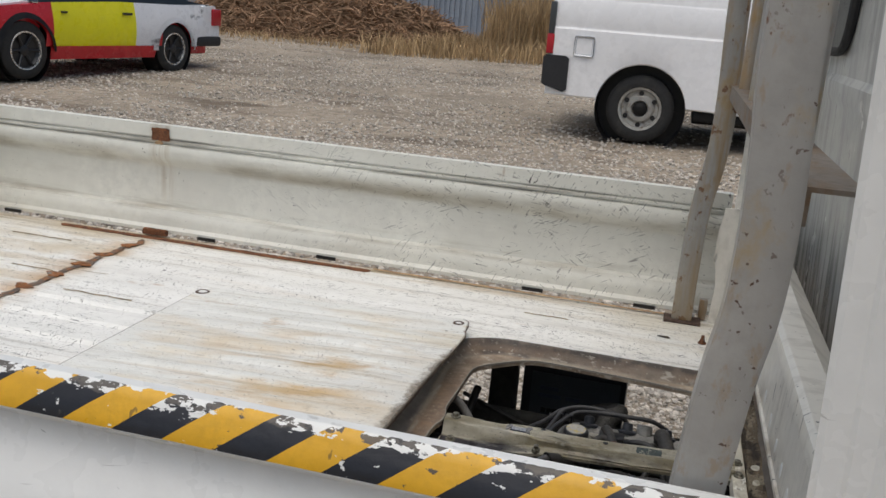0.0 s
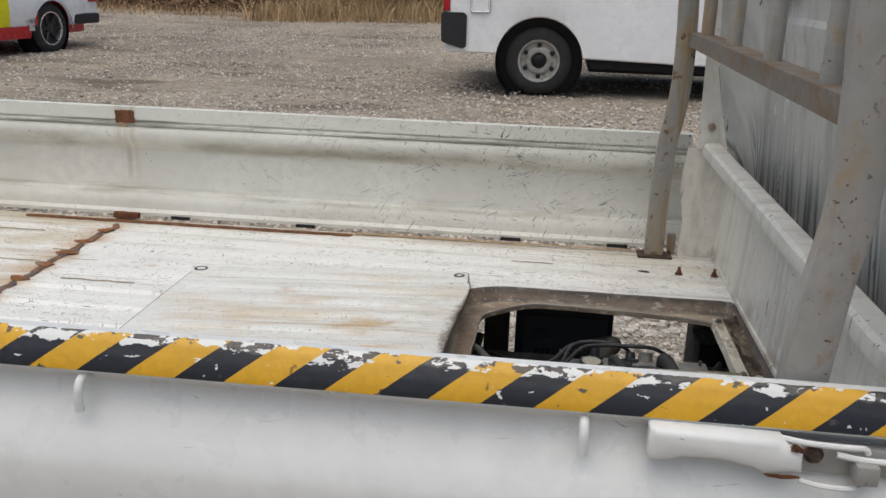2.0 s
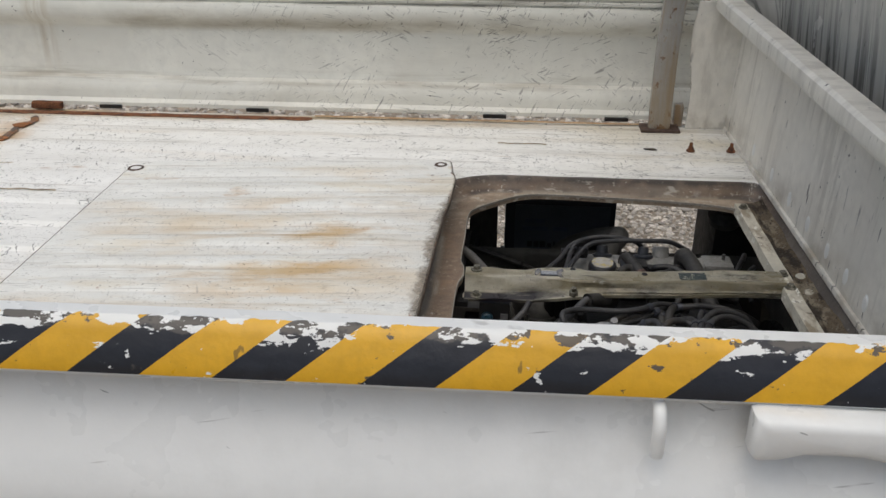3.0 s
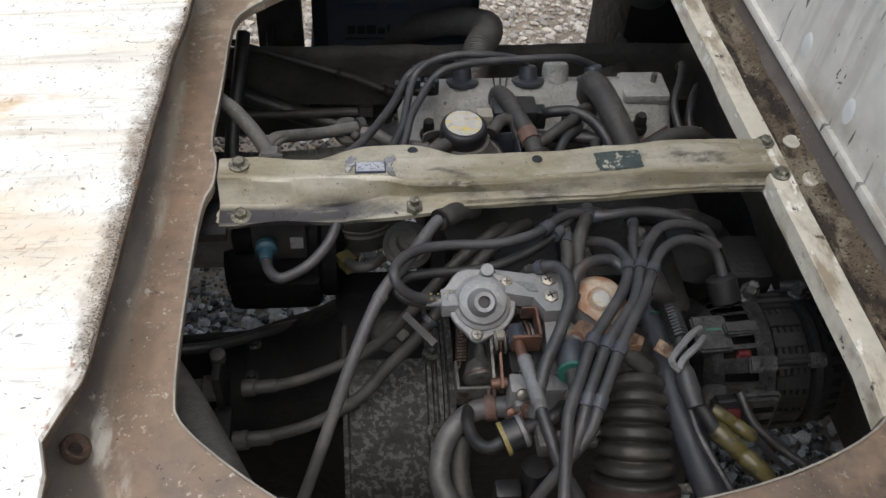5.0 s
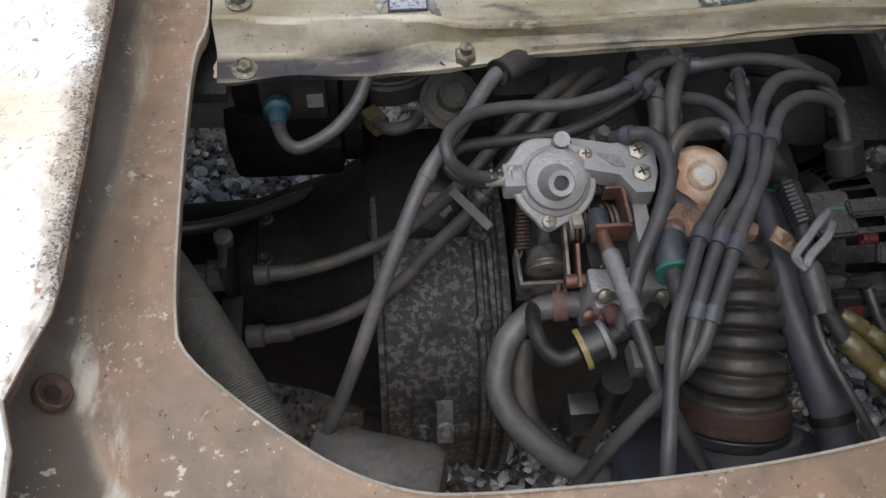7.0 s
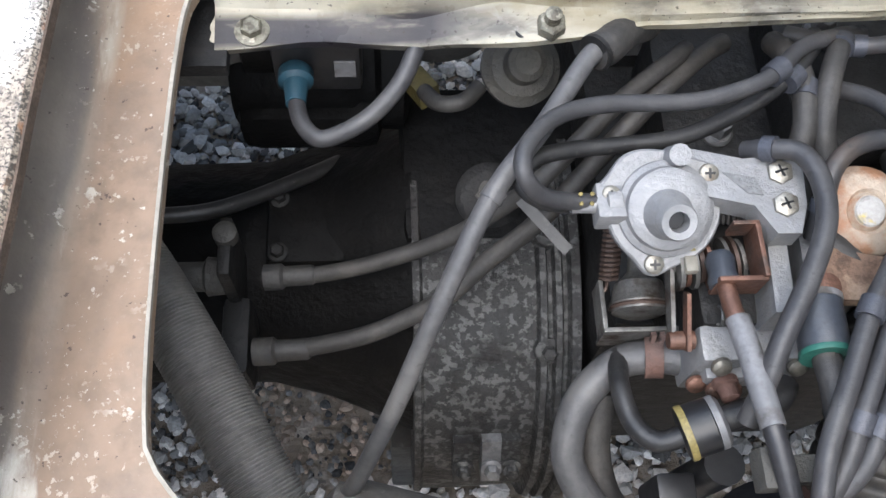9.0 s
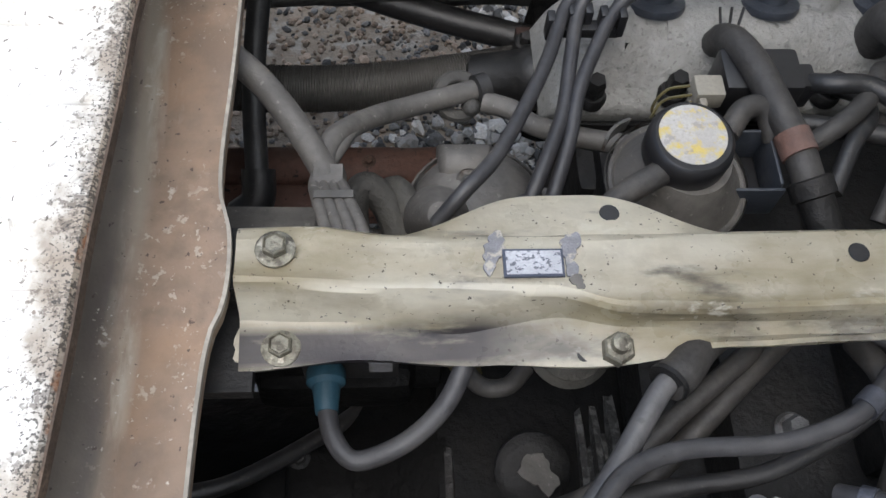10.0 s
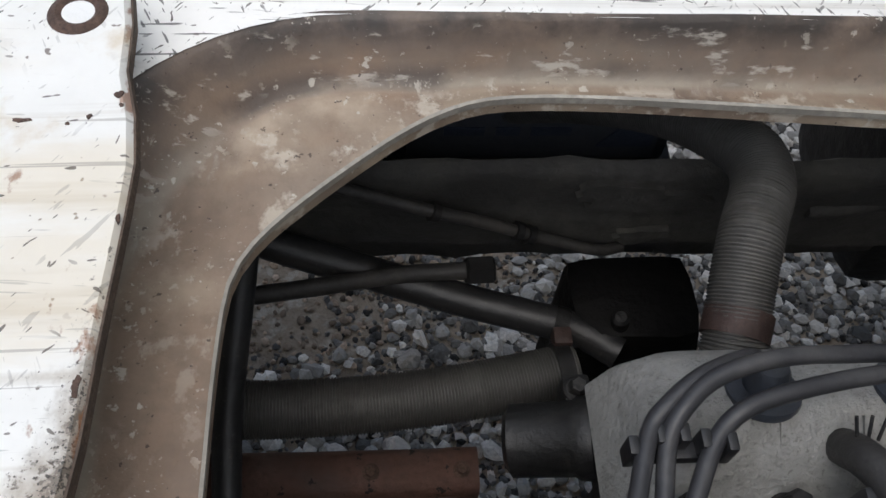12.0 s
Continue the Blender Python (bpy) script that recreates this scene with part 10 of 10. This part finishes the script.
# ---- patchwork sports car ----
def build_car():
    gz = 0.20
    at = Matrix.Translation((-6.95, 8.93, gz)) @ Matrix.Rotation(radians(-98.8), 4, "Z")
    car = thing("car", Matrix.Identity(4), "patchwork red, yellow and white sports coupe with black wheels", "car")
    W, R = 0.80, 0.345
    wx = (1.175, -1.175)

    def low(x):
        for c in wx:
            if abs(x - c) < R:
                return 0.29 + math.sqrt(R * R - (x - c) ** 2)
        return 0.20

    def belt(x):
        """Upper edge of the side: bonnet, door line and tail."""
        if x > 1.0:
            return 0.78 - 0.10 * ((x - 1.0) / 1.1) ** 1.5
        return 0.80 + 0.05 * min(1, (1.0 - x) / 1.2) + 0.03 * max(0, -x - 1.2)

    def skin(name, x0, x1, mt, z_lo=None, z_hi=None, label="", out=0.0, parent=None):
        bm = bmesh.new()
        xs = sorted({x0, x1, *[x0 + (x1 - x0) * i / 30 for i in range(31)], *[c + R * math.cos(math.pi * k / 20) for c in wx for k in range(21) if x0 < c + R * math.cos(math.pi * k / 20) < x1]})
        rows = []
        for x in xs:
            lo, hi = low(x), belt(x)
            lo = max(lo, z_lo) if z_lo else lo
            hi = min(hi, z_hi) if z_hi else hi
            row = []
            for q in range(7):
                z = lo + (hi - lo) * q / 6
                bul = 0.05 * math.sin(min(1, max(0, (z - 0.2) / 0.65)) * math.pi) + 0.02 * math.exp(-min(abs(x - c) for c in wx) ** 2 / 0.12)
                taper = 0.16 * max(0, (x - 1.55) / 0.5) ** 2 + 0.10 * max(0, (-x - 1.6) / 0.5) ** 2
                row.append(bm.verts.new((x, W - 0.05 + bul - taper + out, z)))
            rows.append(row)
        for a, b in zip(rows, rows[1:]):
            for k in range(6):
                bm.faces.new((a[k], b[k], b[k + 1], a[k + 1]))
        return part(name, bm, mt, parent or car, label)

    skin("front_fender", 0.80, 2.05, m_red, label="red front fender")
    door = skin("door", -0.48, 0.80, m_caryellow, z_lo=0.335, label="yellow door")
    skin("rear_quarter", -2.0, -0.48, m_carwhite, z_lo=0.33, label="white rear quarter smudged with black")
    skin("side_skirt", -0.92, 0.92, m_red, z_hi=0.345, out=0.012, label="red side skirt")
    bm = bmesh.new()
    box(bm, 0.60, 0.68, 0.78, 0.805, 0.70, 0.72, 0.004)
    part("mirror_mount", bm, m_bumper, door)
    bm = bmesh.new()
    box(bm, -0.40, -0.24, W + 0.0, W + 0.012, 0.70, 0.73, 0.004)
    part("door_handle", bm, m_bumper, door)
    for c in wx:
        bm = bmesh.new()
        ring_a, ring_b = [], []
        for k in range(21):
            t = math.pi * k / 20
            ring_a.append(bm.verts.new((c + (R + 0.0) * math.cos(t), W + 0.035, 0.29 + R * math.sin(t))))
            ring_b.append(bm.verts.new((c + (R + 0.06) * math.cos(t), W + 0.005, 0.29 + (R + 0.06) * math.sin(t))))
        for k in range(20):
            bm.faces.new((ring_a[k], ring_a[k + 1], ring_b[k + 1], ring_b[k]))
        bmesh.ops.solidify(bm, geom=bm.faces[:], thickness=0.012)
        part("fender_flare", bm, m_bumper if c > 0 else m_carwhite, car, "dark bolt-on fender flare" if c > 0 else "")
        bm = bmesh.new()
        lathe(bm, (c, W - 0.25, 0.29), (0, 1, 0), [(0, 0.001), (0.004, R + 0.01), (0.22, R + 0.01)], 36, cap=False)
        part("wheel_well", bm, m_plastic, car)
        wheel(car, (c, W + 0.0, 0.30), 0.302, 0.20, 1, m_wheel_dark, spokes=6, lip=m_chrome)
        wheel(car, (c, -W - 0.0, 0.30), 0.302, 0.20, -1, m_wheel_dark, spokes=6, lip=m_chrome)
    # core body, bonnet, bumpers, cabin
    bm = bmesh.new()
    box(bm, -1.95, 1.8, -W + 0.06, W - 0.10, 0.22, 0.70, 0.05)
    part("body", bm, m_red, car)
    bm = bmesh.new()
    prof = [(2.10, 0.30), (2.12, 0.45), (2.06, 0.60), (1.95, 0.68), (1.0, 0.79), (0.9, 0.75), (1.0, 0.55), (1.7, 0.22), (2.05, 0.20)]
    extrude_profile(bm, [(x, z) for x, z in prof], 1, [-W + 0.04, W - 0.06])
    for v in bm.verts:
        v.co.x -= 0.10 * (abs(v.co.y) / W) ** 2
    part("front_bumper", bm, m_red, car, "red front bumper")
    bm = bmesh.new()
    prof = [(1.98, 0.685), (1.0, 0.80), (0.9, 0.81), (0.9, 0.79), (1.9, 0.67)]
    extrude_profile(bm, prof, 1, [-W + 0.2, W - 0.2])
    part("bonnet", bm, m_carwhite, car, "white bonnet")
    bm = bmesh.new()
    box(bm, 1.72, 2.04, W - 0.42, W - 0.10, 0.56, 0.655, 0.03)
    part("headlight", bm, m_lamp_dark, car, "smoked headlight cover")
    bm = bmesh.new()
    box(bm, 1.98, 2.04, W - 0.42, W - 0.20, 0.36, 0.45, 0.02)
    box(bm, 1.98, 2.13, -0.4, 0.3, 0.28, 0.44, 0.03)
    part("air_inlet", bm, m_bumper, car)
    bm = bmesh.new()
    prof = [(0.95, 0.80), (0.25, 1.20), (-0.75, 1.22), (-1.55, 0.90), (-2.0, 0.86), (-2.0, 0.78)]
    extrude_profile(bm, prof, 1, [-0.60, -0.5, 0.5, 0.60])
    for v in bm.verts:
        if v.co.z < 1.0:
            v.co.y *= 1.2
    part("cabin", bm, m_window, car, "dark glazed cabin")
    bm = bmesh.new()
    prof = [(0.25, 1.20), (0.2, 1.235), (-0.75, 1.25), (-0.80, 1.22)]
    extrude_profile(bm, prof, 1, [-0.58, 0.58])
    part("roof", bm, m_carwhite, car)
    bm = bmesh.new()
    prof = [(-1.75, 0.35), (-1.75, 0.84), (-2.02, 0.86), (-2.12, 0.70), (-2.12, 0.42), (-2.0, 0.33)]
    extrude_profile(bm, prof, 1, [-W + 0.03, W - 0.03])
    part("rear_bumper", bm, m_carwhite, car)
    bm = bmesh.new()
    box(bm, -2.13, -1.62, W - 0.10, W + 0.005, 0.33, 0.46, 0.03)
    part("bumper_end", bm, m_bumper, car)
    bm = bmesh.new()
    box(bm, -2.14, -1.95, W - 0.35, W - 0.005, 0.60, 0.82, 0.02)
    part("tail_lamp", bm, m_lamp_red, car, "red tail lamp")
    car.matrix_basis = at
    for ob in car.children:
        ob.matrix_parent_inverse = Matrix.Identity(4)


build_car()

# ---- fence, brush heap, dry grass ----
def build_fence():
    y = 23.5
    fence = thing("fence", (-6, y, ground_z(-6, y)), "tall blue-grey sheet-metal fence with worn panels", "fence", kind="structure")
    r2 = random.Random(77)
    x = -26.0
    while x < 12:
        w = r2.choice((0.62, 0.70, 0.85))
        bm = bmesh.new()
        z0 = ground_z(x, y) - 0.1
        h = 3.2 + r2.uniform(-0.1, 0.1)
        pts = []
        nr = 5
        for k in range(nr):
            a, b = x + w * k / nr, x + w * (k + 1) / nr
            m = (b - a)
            pts += [(a, 0.0), (a + m * 0.55, 0.0), (a + m * 0.62, 0.035), (a + m * 0.93, 0.035)]
        pts.append((x + w - 0.01, 0.0))
        dy = r2.uniform(-0.02, 0.02)
        lo = [bm.verts.new((px, y + py + dy, z0)) for px, py in pts]
        hi = [bm.verts.new((px, y + py + dy, z0 + h)) for px, py in pts]
        for k in range(len(pts) - 1):
            bm.faces.new((lo[k], lo[k + 1], hi[k + 1], hi[k]))
        part("sheet", bm, m_fence, fence, angle=20)
        x += w
    for x in range(-24, 13, 4):
        bm = bmesh.new()
        cyl(bm, (x, y + 0.12, ground_z(x, y) - 0.2), (x, y + 0.12, ground_z(x, y) + 3.0), 0.04)
        part("fence_post", bm, m_post, fence)


build_fence()


def blades(name, label, mt, spots, hmin, hmax, width, lean, seed, category):
    """Thin bent blades in one mesh."""
    r2 = random.Random(seed)
    V, F = [], []
    for x, y in spots:
        h = r2.uniform(hmin, hmax)
        a = r2.uniform(0, 6.28)
        l = r2.uniform(0.1, lean) * h
        dx, dy = math.cos(a) * l, math.sin(a) * l
        b = r2.uniform(0, 3.14)
        wx, wy = math.cos(b) * width, math.sin(b) * width
        z = ground_z(x, y) - 0.02
        i = len(V)
        V += [(x - wx, y - wy, z), (x + wx, y + wy, z), (x + dx * 0.35 - wx * 0.8, y + dy * 0.35 - wy * 0.8, z + h * 0.55), (x + dx * 0.35 + wx * 0.8, y + dy * 0.35 + wy * 0.8, z + h * 0.55), (x + dx, y + dy, z + h * 0.95)]
        F += [(i, i + 1, i + 3, i + 2), (i + 2, i + 3, i + 4)]
    me = bpy.data.meshes.new(name)
    me.from_pydata(V, [], F)
    me.materials.append(mt)
    return tagged(new(name, me), label, category, kind="stuff")


r3 = random.Random(5)
spots = []
for _ in range(9000):
    u = r3.random()
    x = -4.6 + 4.6 * u + r3.gauss(0, 0.2)
    y = 16.4 + 2.6 * r3.random() + 0.5 * math.sin(x * 2)
    if r3.random() < 0.35 + 0.65 * min(1, max(0, (x + 4.6) / 2.2)):
        spots.append((x, y))
tall = [p for p in spots if p[0] > -3.4]
short = [p for p in spots if p[0] <= -3.0]
blades("dry_grass", "tall dry straw-brown grass by the fence", m_grass, tall, 0.5, 1.55, 0.010, 0.35, 6, "grass")
blades("dry_grass", "low dry grass at the edge of the yard", m_grass, short + [(r3.uniform(-5.5, 0.5), r3.uniform(15.4, 17.2)) for _ in range(2500)], 0.15, 0.5, 0.010, 0.7, 7, "grass")
blades("dry_grass", "sparse dry tufts below the brush heap", m_grass, [(r3.uniform(-10.5, -4.5), r3.gauss(16.8, 0.5)) for _ in range(900)], 0.06, 0.22, 0.010, 0.9, 8, "grass")
blades("weeds", "green weeds behind the van", m_weed, [(r3.uniform(1.2, 3.0), r3.uniform(9.8, 10.8)) for _ in range(700)], 0.05, 0.22, 0.012, 0.8, 9, "weeds")


def build_brush():
    """A heap of dead cuttings: an earthy core under thousands of twigs."""
    r2 = random.Random(41)
    cx, cy, rx, ry, h = -7.9, 19.2, 3.7, 1.8, 1.3
    bm = bmesh.new()
    n, m = 40, 12
    rows = []
    for i in range(m + 1):
        f = i / m
        row = []
        for k in range(n):
            a = 2 * math.pi * k / n
            x, y = cx + rx * f * math.cos(a), cy + ry * f * math.sin(a)
            z = ground_z(x, y) - 0.05 + h * 0.8 * (1 - f * f) * (0.8 + 0.35 * noise.noise((x * 0.8, y * 0.8, 3)))
            row.append(bm.verts.new((x, y, z)))
        rows.append(row)
    for a, b in zip(rows[1:], rows[2:]):
        for k in range(n):
            bm.faces.new((a[k], a[(k + 1) % n], b[(k + 1) % n], b[k]))
    c = bm.verts.new((cx, cy, ground_z(cx, cy) + h * 0.8))
    for k in range(n):
        bm.faces.new((c, rows[1][k], rows[1][(k + 1) % n]))
    for v in rows[0]:
        bm.verts.remove(v)
    heap = thing("brush_heap", (cx, cy, ground_z(cx, cy)), "heap of brown dead branches and vines", "brush heap")
    part("core", bm, m_twig, heap)
    V, F = [], []
    for _ in range(8000):
        f, a = math.sqrt(r2.random()), r2.uniform(0, 6.28)
        x, y = cx + rx * 1.04 * f * math.cos(a), cy + ry * 1.04 * f * math.sin(a)
        z = ground_z(x, y) + h * (1 - f * f) * r2.uniform(0.6, 1.12) * (0.8 + 0.35 * noise.noise((x * 0.8, y * 0.8, 3)))
        d = Vector((r2.gauss(0, 1), r2.gauss(0, 0.7), r2.gauss(0.05, 0.35))).normalized()
        l = r2.uniform(0.15, 0.75)
        p = [Vector((x, y, z)) + d * l * (t - 0.5) + Vector((0, 0, -0.12 * l * (2 * t - 1) ** 2 + r2.uniform(-0.03, 0.03))) for t in (0, 0.33, 0.66, 1)]
        w = r2.uniform(0.005, 0.018)
        u = d.cross(Vector((0.3, 0.9, 0.2))).normalized() * w
        v = d.cross(u).normalized() * w
        i = len(V)
        for q in p:
            V += [tuple(q + u), tuple(q - u * 0.5 + v * 0.87), tuple(q - u * 0.5 - v * 0.87)]
        for s in range(3):
            for k in range(3):
                F.append((i + 3 * s + k, i + 3 * s + (k + 1) % 3, i + 3 * s + 3 + (k + 1) % 3, i + 3 * s + 3 + k))
    me = bpy.data.meshes.new("brushwood")
    me.from_pydata(V, [], F)
    me.materials.append(m_twig)
    tw = new("brushwood", me)
    tw.parent = heap
    tw.matrix_parent_inverse = heap.matrix_basis.inverted()
    tagged(tw, kind="stuff")


build_brush()
